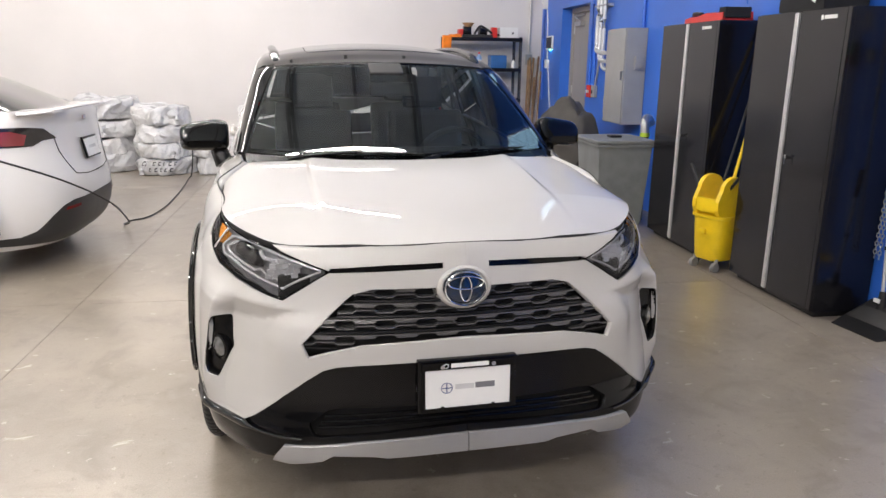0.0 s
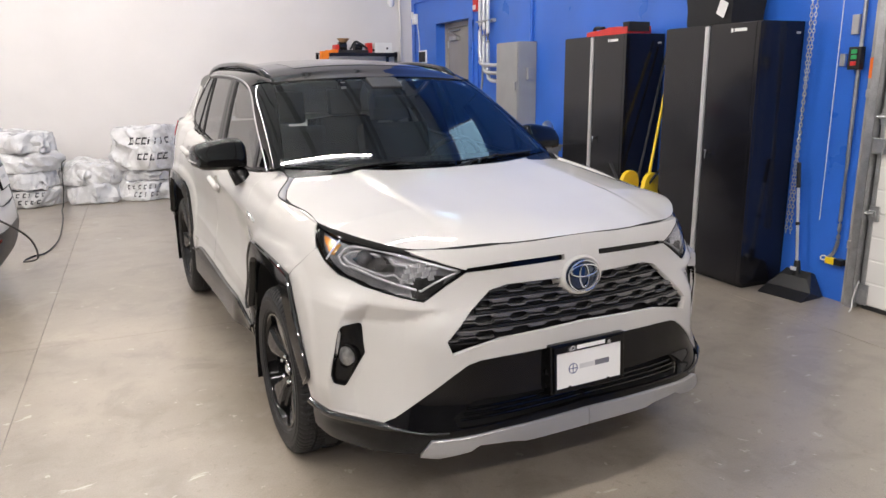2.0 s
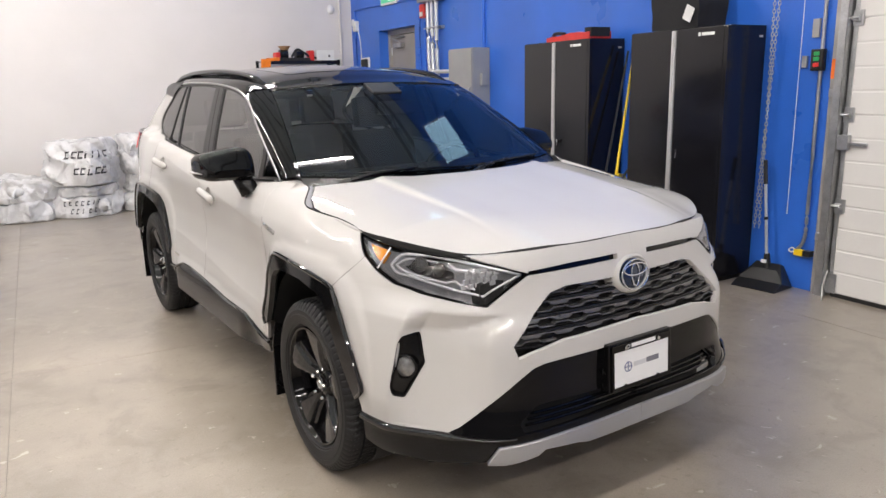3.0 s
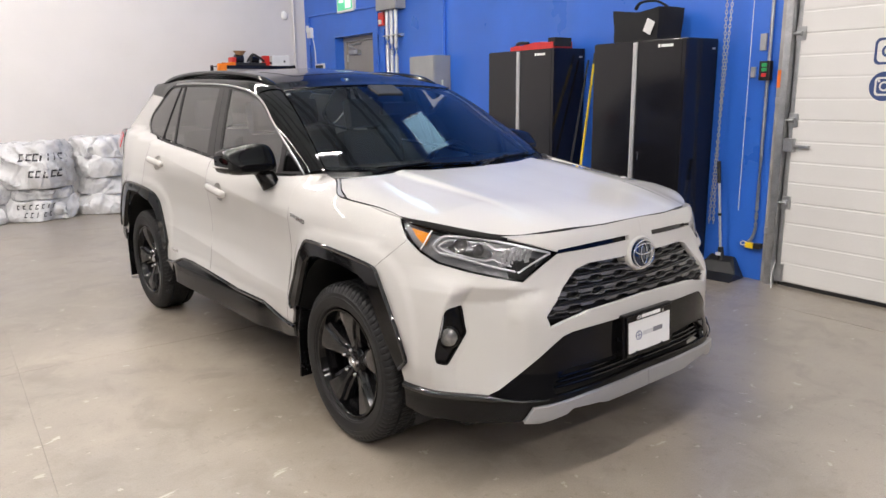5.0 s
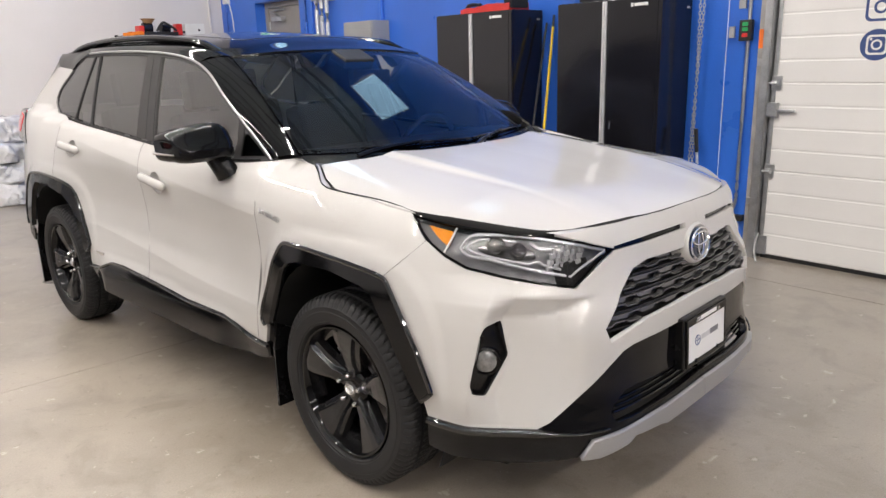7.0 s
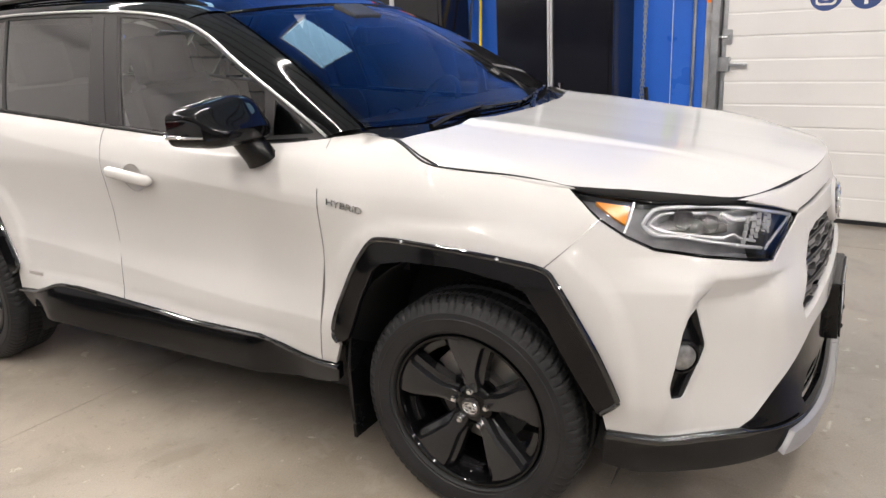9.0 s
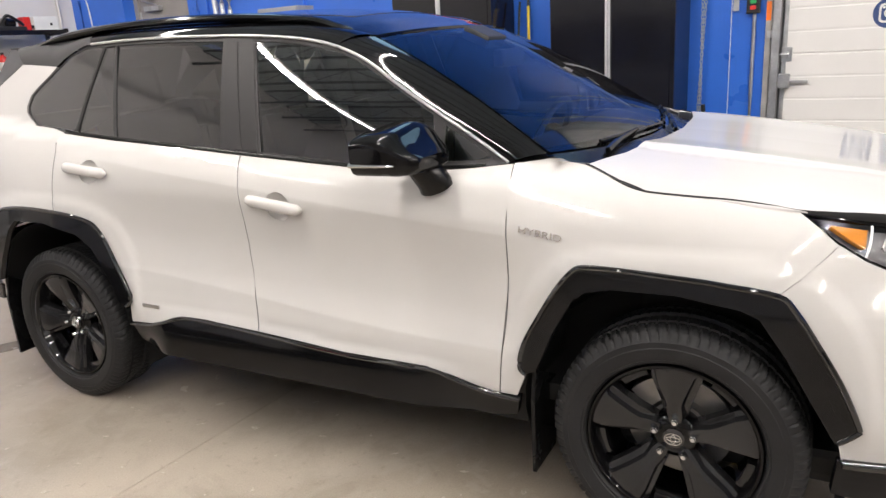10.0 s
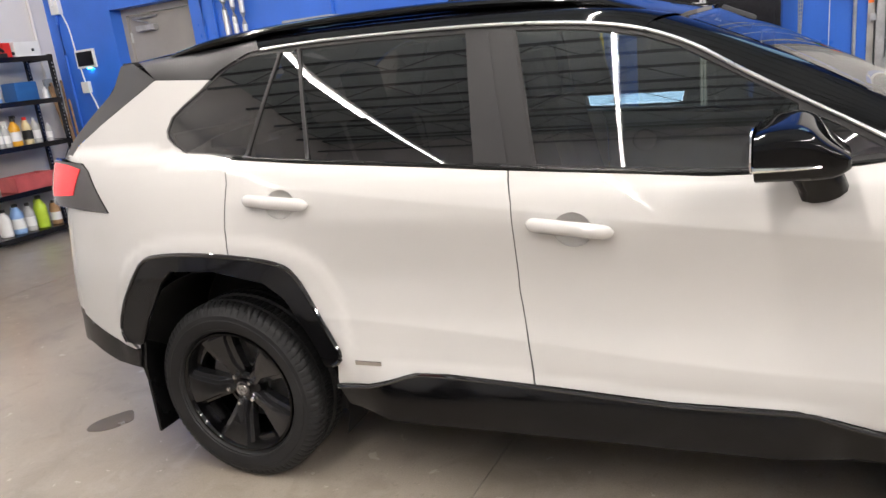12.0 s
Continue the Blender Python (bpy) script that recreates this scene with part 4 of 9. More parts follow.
def rack_goods():
    s1, s2, s3, s4, s5 = SHELVES
    for x, r, mt, cap, lab, h, flat in ((-0.64, 0.035, CLOUDY, WHITE_PLASTIC, "small cloudy bottle on the rack", 0.20, False), (-0.79, 0.045, CLOUDY, WHITE_PLASTIC, "cloudy white bottle on the rack", 0.27, False),
                                        (-0.89, 0.062, CREAM, RED, "cream jug with a black label and red cap", 0.29, True), (-1.03, 0.056, AMBER_JUICE, BLACK_PLASTIC, "amber bottle with a black spray top on the rack", 0.29, False),
                                        (-1.14, 0.045, CLOUDY, WHITE_PLASTIC, "cloudy spray bottle on the rack", 0.24, False), (-1.21, 0.034, CLOUDY, LIME, "narrow bottle with a lime-green top on the rack", 0.25, False),
                                        (-1.30, 0.050, PALE_BLUE, WHITE_PLASTIC, "pale blue spray bottle on the rack", 0.28, False), (-1.42, 0.045, LIME, BLACK_PLASTIC, "lime-green bottle on the rack", 0.21, False)):
        bottle(x, RACK_Y0 + 0.13 + 0.4 * (r - 0.045), s3, r, h, mt, cap, lab, "bottle", flat, BLACK_PLASTIC if flat else WHITE_PLASTIC, "spray" in lab)
    for x, r, h, mt, lab in ((-0.78, 0.070, 0.27, WOOD, "brown jug on the lowest shelf"), (-0.95, 0.085, 0.36, LIME, "tall lime-green jug of cleaner on the lowest shelf"), (-1.09, 0.070, 0.31, CLOUDY, "cloudy white jug on the lowest shelf"),
                             (-1.23, 0.085, 0.33, PALE_BLUE, "blue jug of washer fluid on the lowest shelf"), (-1.38, 0.080, 0.30, WHITE_PLASTIC, "white jug of cleaner on the lowest shelf")):
        bottle(x, RACK_Y0 + 0.17, s1, r, h, mt, BLACK_PLASTIC, lab, "jug", True, mt if mt == LIME else WHITE_PLASTIC)
    b = thing("plastic_basket", "red plastic basket on a shelf of the rack", "basket", here(-0.98, RACK_Y0 + 0.2, s2 + 0.001))
    bm = boxes((-0.24, 0.20, -0.15, 0.15, 0, 0.006), (-0.24, 0.20, -0.15, -0.144, 0, 0.16), (-0.24, 0.20, 0.144, 0.15, 0, 0.16), (0.194, 0.20, -0.15, 0.15, 0, 0.16), (-0.24, -0.234, -0.15, 0.15, 0, 0.16))
    part("tub", bm, surface("dull_red_plastic", (0.50, 0.10, 0.10), 0.45), b)
    part("rim", boxes((-0.255, 0.215, -0.165, -0.15, 0.145, 0.165), (0.20, 0.215, -0.15, 0.165, 0.145, 0.165)), bpy.data.materials["dull_red_plastic"], b, bevel=0.003)
    single("cardboard_box", boxes((-0.68, -0.56, RACK_Y0 + 0.05, RACK_Y0 + 0.28, s2 + 0.001, s2 + 0.11)), WOOD, "small brown carton on the rack", "box", here(0, 0, 0), bevel=0.003)
    g = bmesh.new()
    box(g, -0.55, -0.50, RACK_Y0 + 0.06, RACK_Y0 + 0.16, s2 + 0.16, s2 + 0.24)
    rod(g, (-0.62, RACK_Y0 + 0.1, s2 + 0.13), (-0.52, RACK_Y0 + 0.1, s2 + 0.22), 0.03)
    box(g, -0.66, -0.50, RACK_Y0 + 0.05, RACK_Y0 + 0.2, s2 + 0.112, s2 + 0.15)
    single("power_tool", g, BLACK_PLASTIC, "black power tool lying on a carton", "power tool", here(0, 0, 0), bevel=0.012)
    c = boxes((-0.95, -0.69, RACK_Y0 + 0.06, RACK_Y0 + 0.3, s4 + 0.001, s4 + 0.20))
    single("tool_case", c, BLUE_PLASTIC, "blue tool case on the rack", "tool case", here(0, 0, 0), bevel=0.02)
    bottle(-0.57, RACK_Y0 + 0.12, s4, 0.03, 0.13, WHITE_PLASTIC, WHITE_PLASTIC, "small white tub on the rack", "tub")
    bottle(-1.12, RACK_Y0 + 0.14, s4, 0.045, 0.24, PALE_BLUE, RED, "blue bottle with a red cap on the rack")
    bottle(-1.24, RACK_Y0 + 0.14, s4, 0.045, 0.22, RED, BLACK_PLASTIC, "red bottle on the rack")
    # on the top shelf
    o = bmesh.new()
    box(o, -1.60, -1.44, RACK_Y0 - 0.02, RACK_Y0 + 0.16, s5 + 0.001, s5 + 0.045)
    bmesh.ops.subdivide_edges(o, edges=o.edges[:], cuts=5, use_grid_fill=True)
    for v in o.verts:
        v.co += Vector((0, 0, 0.02)) * noise.noise(v.co * 20)
        v.co.z = max(v.co.z, s5 + 0.001)
    single("orange_cloth", o, ORANGE, "orange cloth lying on the rack's top shelf", "cloth", here(0, 0, 0), True)
    h = bmesh.new()
    prev = [(-1.70, 7.94, 1.97), (-1.715, 7.93, 1.7), (-1.70, 7.94, 1.4), (-1.72, 7.93, 1.1), (-1.70, 7.94, 0.9)]
    for k in range(4):
        sweep(h, smooth_line([(x + 0.03 * k, y + 0.004 * k, z - (0.05 * k if i == 4 else 0)) for i, (x, y, z) in enumerate(prev)], 5), 0.03, 8, squash=0.4, up=(0, 1, 0))
    single("hanging_cloth", h, ORANGE, "bright orange cloth hanging from the rack", "cloth", here(0, 0, 0), True)
    t = thing("pressure_pump", "red and black machine on the rack's top shelf", "machine", here(-1.20, RACK_Y0 + 0.2, s5 + 0.001))
    part("base", boxes((-0.2, 0.28, -0.12, 0.12, 0, 0.05)), BLACK_PLASTIC, t, bevel=0.01)
    e = bmesh.new()
    rod(e, (-0.17, 0, 0.10), (-0.05, 0, 0.10), 0.075, n=18)
    part("motor", e, BLACK_METAL, t, smooth=True, bevel=0.006)
    e = bmesh.new()
    rod(e, (0.08, 0, 0.10), (0.2, 0.02, 0.09), 0.06, n=16)
    part("pump_head", e, BLACK_METAL, t, smooth=True, bevel=0.006)
    part("red_cover", boxes((-0.25, -0.18, -0.09, 0.09, 0.02, 0.13)), RED, t, bevel=0.02)
    f = bmesh.new()
    lathe(f, [(0.05, 0.165), (0.09, 0.215), (0.10, 0.22), (0.095, 0.225), (0.05, 0.19)], 20, Matrix.Translation((-0.09, 0, 0)))
    part("bowl", f, WOOD, t, "brown open bowl", True)
    n = bmesh.new()
    sweep(n, smooth_line([(0.0, -0.06, 0.06), (0.08, -0.10, 0.17), (0.2, -0.08, 0.12), (0.3, -0.06, 0.06), (0.42, -0.05, 0.045)]), 0.018)
    part("hose", n, BLACK_PLASTIC, t, smooth=True)
    single("red_canister", boxes((-0.93, -0.84, RACK_Y0 + 0.12, RACK_Y0 + 0.24, s5 + 0.001, s5 + 0.16)), RED, "red canister on the rack's top shelf", "canister", here(0, 0, 0), bevel=0.012)
    w = thing("white_carton", "white box on the rack's top shelf", "box", here(0, 0, 0))
    part("carton", boxes((-0.80, -0.51, RACK_Y0 + 0.12, RACK_Y0 + 0.36, s5 + 0.001, s5 + 0.165)), WHITE_PLASTIC, w, bevel=0.006)
    part("dot", boxes((-0.61, -0.58, RACK_Y0 + 0.1185, RACK_Y0 + 0.1195, s5 + 0.06, s5 + 0.09)), BLACK_PLASTIC, w)


rack_goods()


def sticks():
    for k, (x, lean, top) in enumerate(((-0.33, 0.05, 1.62), (-0.27, 0.02, 1.66), (-0.20, 0.03, 1.35))):
        bm = bmesh.new()
        rod(bm, (x - 0.06, 7.95 + 0.05 * k, 0.0), (x + 0.06 + lean, 8.50, top), 0.016, n=8)
        single("wooden_stick", bm, WOOD, "bare wooden stick leaning in the wall's corner", "stick", here(0, 0, 0), True, group="wooden sticks")


sticks()


# ---- poles and a woven sack beside the rack ----
def leaning_pole(x, lean, top, r, material, label):
    bm = bmesh.new()
    rod(bm, (x - lean, 8.30, 0.0), (x, 8.50, top), r, n=10)
    single("wooden_pole", bm, material, label, "pole", here(0, 0, 0), True, group="poles in the corner")


leaning_pole(-0.13, 0.16, 1.66, 0.017, WOOD, "brown wooden pole leaning in the corner")
leaning_pole(-0.05, 0.16, 1.68, 0.015, surface("dark_wood_pole", (0.22, 0.12, 0.06), 0.55, 0, 0.2, 14, 0.1, 120), "dark brown wooden pole leaning in the corner")
leaning_pole(0.0, 0.13, 1.45, 0.014, WOOD, "brown wooden pole leaning in the corner")


def woven_sack():
    """A full sack of coarse yellow weave on the floor."""
    t = thing("woven_sack", "full yellow woven mesh sack standing by the rack", "sack", here(-2.12, 7.72, 0))
    body = bmesh.new()
    prof = [(0.16, 0.0), (0.20, 0.04), (0.215, 0.15), (0.205, 0.28), (0.19, 0.38), (0.15, 0.45), (0.06, 0.48)]
    lathe(body, [(p.x, p.z) for p in smooth_line([(r, 0, z) for r, z in prof], 3)], 32)
    for v in body.verts:
        v.co += Vector((noise.noise(v.co * 9), noise.noise(v.co * 9 + Vector((5, 0, 0))), 0)) * 0.02
    gold = surface("yellow_straw_weave", (0.62, 0.42, 0.07), 0.45, 0, 0.3, 30, 0.25, 160, bump=0.5, bump_scale=60)
    part("filling", body, gold, t, smooth=True)
    strands = bmesh.new()
    for k in range(13):
        z = 0.02 + 0.034 * k
        rr = curve_at(prof, z) + 0.006
        sweep(strands, [((rr + 0.006 * math.sin(9 * a + k * 2)) * math.cos(a), (rr + 0.006 * math.sin(9 * a + k * 2)) * math.sin(a), z + 0.008 * math.sin(5 * a + k)) for a in [2 * math.pi * i / 48 for i in range(48)]], 0.007, 5, True)
    tagged(part("strands", strands, surface("bright_straw_strand", (0.80, 0.58, 0.12), 0.35, 0, 0.2, 40), t, smooth=True), kind="stuff")


def curve_at(pairs, z):
    for (r0, z0), (r1, z1) in zip(pairs, pairs[1:]):
        if z <= z1:
            return r0 + (r1 - r0) * (z - z0) / (z1 - z0)
    return pairs[-1][0]


woven_sack()

# ---- bagged tyres along the white wall ----
def poly_bag(name):
    """Thin crinkled plastic: pale with grey where it clings, sharp small folds."""
    mt = surface(name, (0.60, 0.60, 0.61), 0.28, 0, 0.10, 5, 0.0, 100, 0.0, 0.0, 9.0, 0.1, (0.36, 0.37, 0.39), 2.0)
    nt = mt.node_tree
    b = nt.nodes["Principled BSDF"]
    b.inputs["Specular IOR Level"].default_value = 0.6
    tex = next(n for n in nt.nodes if n.bl_idname == "ShaderNodeTexCoord")
    last = None
    for scale, strength, dist in ((5.0, 0.75, 0.05), (17.0, 0.5, 0.015)):
        n = nt.nodes.new("ShaderNodeTexNoise")
        n.noise_type = "RIDGED_MULTIFRACTAL"
        n.normalize = True
        n.inputs["Scale"].default_value, n.inputs["Detail"].default_value, n.inputs["Distortion"].default_value = scale, 3.0, 1.4
        nt.links.new(tex.outputs["Object"], n.inputs["Vector"])
        bp = nt.nodes.new("ShaderNodeBump")
        bp.inputs["Strength"].default_value, bp.inputs["Distance"].default_value = strength, dist
        nt.links.new(n.outputs[0], bp.inputs["Height"])
        if last:
            nt.links.new(last.outputs[0], bp.inputs["Normal"])
        last = bp
    nt.links.new(last.outputs[0], b.inputs["Normal"])
    return mt


POLY = poly_bag("clear_grey_poly_bag")
MARK = surface("black_print", (0.03, 0.03, 0.035), 0.4)


def bagged_tyre(x, y, z, r, h, seed, turn, printed):
    """A tyre in a loose crumpled plastic bag."""
    bm = bmesh.new()
    prof = [(0.02, 0.02), (r * 0.55, 0.0), (r * 0.9, 0.0), (r * 1.0, h * 0.12), (r * 1.03, h * 0.35), (r * 1.03, h * 0.6), (r * 1.0, h * 0.86), (r * 0.9, h * 0.985), (r * 0.7, h), (r * 0.5, h * 0.95), (r * 0.3, h * 0.86), (0.02, h * 0.84)]
    line = smooth_line([(a, 0, b) for a, b in prof], 4)
    lathe(bm, [(max(0.01, p.x), max(0, p.z)) for p in line], 120)
    off = Vector((seed * 7.3, seed * 3.1, seed * 1.7))
    for v in bm.verts:
        d = Vector((v.co.x, v.co.y, 0))
        if d.length < 0.05:
            continue
        d.normalize()
        a = math.atan2(v.co.y, v.co.x)
        q = Vector((v.co.x * 1.6, v.co.y * 1.6, v.co.z * 3.0)) + off
        slant = 2.4 * math.sin(seed * 1.9)
        drape = noise.ridged_multi_fractal(Vector((a * r * 4.5 + v.co.z * slant * 2, v.co.z * 1.6 - a * 0.3, seed * 1.3)), 1.0, 2.0, 3, 1.0, 2.0) - 1.0
        broad = noise.noise(Vector((math.cos(a) * 1.1, math.sin(a) * 1.1, v.co.z * 3 + seed)))
        fine = noise.ridged_multi_fractal(q * 2.6, 1.0, 2.1, 3, 1.0, 2.0) - 1.0
        side = min(1.0, (v.co.x ** 2 + v.co.y ** 2) ** 0.5 / r)
        v.co += d * (0.052 * drape + 0.085 * broad + 0.018 * fine) * side
        v.co.z += (0.075 * noise.noise(q * 1.3 + Vector((9, 0, 0))) + 0.030 * fine) * (1 if v.co.z > 0.03 else 0)
        v.co.z = max(0.0, v.co.z)
    t = thing("bagged_tyre", "tyre wrapped in a crumpled clear-grey plastic bag", "tyre", here(x, y, z, 0, 0, turn), "bagged tyres")
    tree = BVHTree.FromBMesh(bm)
    part("plastic_bag", bm, POLY, t, smooth=True)
    if seed % 3 != 1:
        # the bag's gathered, knotted mouth, or a loose tail of it
        a = radians(-95 + 50 * math.sin(seed * 2.7))
        root = Vector((math.cos(a) * r * 1.0, math.sin(a) * r * 1.0, h * 0.55))
        tail = bmesh.new()
        rr = [0.10, 0.055, 0.020, 0.018, 0.034, 0.046]
        ps = [root + Vector((math.cos(a) * k, math.sin(a) * k, dz)) for k, dz in ((-0.02, 0.0), (0.025, -0.004), (0.05, -0.012), (0.06, -0.03), (0.065, -0.07), (0.05, -0.115))]
        sweep(tail, smooth_line(ps, 3), [rr[min(5, i // 3)] * (1 - i % 3 / 3) + rr[min(5, i // 3 + 1)] * (i % 3 / 3) for i in range(16)], 16, squash=0.8)
        for v in tail.verts:
            w = noise.noise(v.co * 22 + off)
            v.co += Vector((w, noise.noise(v.co * 25 - off), w * 0.4)) * 0.012
        part("knotted_mouth", tail, POLY, t, smooth=True)
    if printed:
        # rows of unreadable print: slanted bars that follow the bag's folds
        rnd = random.Random(seed)
        tall = min(0.105, h * 0.24)
        p = bmesh.new()
        for row in range(2):
            for k in range(7 if row == 0 else 5):
                z0 = h * (0.70 - 0.36 * row)
                a0 = radians(-128 + 10.5 * k + row * 12)
                w, tz = tall * rnd.uniform(0.42, 0.62), tall * rnd.uniform(0.75, 1.0)
                for y0, y1, q0, q1 in ((0, w, 0, 0.24), (0, 0.3 * w, 0.24, 1.0), (0.3 * w, w, 0.76, 1.0)) if rnd.random() < 0.7 else ((0, 0.34 * w, 0, 1.0),):
                    grid = []
                    for i in range(4):
                        grid.append([])
                        for j in range(4):
                            u, q = y0 + (y1 - y0) * i / 3, z0 + tz * (q0 + (q1 - q0) * j / 3 - 0.5)
                            a = a0 + (u + 0.25 * (q - z0)) / r
                            hit = tree.ray_cast(Vector((2 * math.cos(a), 2 * math.sin(a), q)), Vector((-math.cos(a), -math.sin(a), 0)))[0]
                            hit = hit if hit is not None else Vector((r * math.cos(a), r * math.sin(a), q))
                            grid[-1].append(p.verts.new(hit + Vector((math.cos(a), math.sin(a), 0)) * 0.004))
                    for i in range(3):
                        for j in range(3):
                            p.faces.new((grid[i][j], grid[i + 1][j], grid[i + 1][j + 1], grid[i][j + 1]))
        tagged(part("printed_bars", p, MARK, t, "black printed bars"), kind="stuff")


# each stack: place, then the bags from the floor up as (radius, height, printed)
STACKS = [(-5.78, 7.42, ((0.37, 0.25, True), (0.36, 0.22, False), (0.38, 0.24, False), (0.37, 0.26, False))), (-6.62, 7.80, ((0.37, 0.26, False), (0.37, 0.25, False), (0.36, 0.26, False), (0.40, 0.30, False))),
          (-5.0, 7.46, ((0.35, 0.24, False), (0.37, 0.29, False))), (-4.32, 7.42, ((0.40, 0.27, True), (0.36, 0.15, False), (0.41, 0.56, True))), (-3.50, 7.55, ((0.37, 0.26, False), (0.36, 0.24, False), (0.36, 0.24, False), (0.38, 0.28, False))),
          (-7.5, 7.7, ((0.37, 0.25, False), (0.37, 0.24, False), (0.37, 0.25, False), (0.38, 0.25, False)))]
seed = 1
for sx, sy, bags in STACKS:
    base = 0.0
    for r, h, printed in bags:
        seed += 1
        bagged_tyre(sx + random.uniform(-0.03, 0.03), sy + random.uniform(-0.02, 0.03), base, r, h, seed, random.uniform(-12, 12) if printed else random.uniform(-40, 40), printed)
        base += h * 0.97

# ---- the car's shape: front axle at y = 0, nose towards -y ----
def curve(x, pts):
    """A smooth line through (x, value) pairs."""
    if x <= pts[0][0]:
        return pts[0][1]
    if x >= pts[-1][0]:
        return pts[-1][1]
    for i in range(len(pts) - 1):
        if x <= pts[i + 1][0]:
            break
    (x0, v0), (x1, v1) = pts[i], pts[i + 1]
    h = x1 - x0
    d = (v1 - v0) / h

    def slope(k):
        if k == 0 or k == len(pts) - 1:
            return None
        a = (pts[k][1] - pts[k - 1][1]) / (pts[k][0] - pts[k - 1][0])
        b = (pts[k + 1][1] - pts[k][1]) / (pts[k + 1][0] - pts[k][0])
        return 0.0 if a * b <= 0 else 2 * a * b / (a + b)
    m0, m1 = slope(i), slope(i + 1)
    m0 = d if m0 is None else m0
    m1 = d if m1 is None else m1
    t = (x - x0) / h
    return v0 * (1 + 2 * t) * (1 - t) ** 2 + m0 * h * t * (1 - t) ** 2 + v1 * t * t * (3 - 2 * t) + m1 * h * t * t * (t - 1)


def ease(a, b, x):
    t = max(0.0, min(1.0, (x - a) / (b - a)))
    return t * t * (3 - 2 * t)


WIDER = 0.011


def spread(x):
    """Widen the body away from its middle."""
    return x + math.copysign(WIDER, x) * ease(0.0, 0.40, abs(x))


# the plan of the lower body, nose to tail: half width and length
PLAN = [(0, -0.895), (0.13, -0.893), (0.27, -0.886), (0.40, -0.870), (0.51, -0.843), (0.60, -0.803), (0.68, -0.742), (0.745, -0.665), (0.80, -0.580), (0.843, -0.500), (0.873, -0.420), (0.892, -0.340), (0.903, -0.25),
        (0.910, -0.1), (0.910, 0.1), (0.902, 0.45), (0.884, 0.9), (0.880, 1.4), (0.886, 1.9), (0.902, 2.25), (0.925, 2.6), (0.930, 2.85), (0.918, 3.1), (0.895, 3.27), (0.855, 3.42), (0.79, 3.54), (0.68, 3.62), (0.5, 3.665), (0.25, 3.68), (0, 3.685)]


def plan_line():
    s = [0.0] * len(PLAN)
    a = next(i for i, p in enumerate(PLAN) if p[1] > -0.26)
    b = next(i for i, p in enumerate(PLAN) if p[1] >= 3.1)
    for i, p in enumerate(PLAN):
        if a <= i <= b:
            s[i] = p[1]
    for i in range(a - 1, -1, -1):
        s[i] = s[i + 1] - math.dist(PLAN[i], PLAN[i + 1])
    for i in range(b + 1, len(PLAN)):
        s[i] = s[i - 1] + math.dist(PLAN[i], PLAN[i - 1])
    return s


PLAN_S = plan_line()
S_NOSE, S_TAIL = PLAN_S[0], PLAN_S[-1]
PLAN_X = [(s, p[0]) for s, p in zip(PLAN_S, PLAN)]
PLAN_Y = [(s, p[1]) for s, p in zip(PLAN_S, PLAN)]
BELT = [(0.0, 1.20), (0.35, 1.15), (0.55, 1.128), (0.8, 1.118), (1.02, 1.120), (1.33, 1.139), (1.58, 1.157), (1.9, 1.180), (2.3, 1.207), (2.6, 1.232), (2.85, 1.252), (3.0, 1.27), (3.3, 1.29), (4.6, 1.29)]
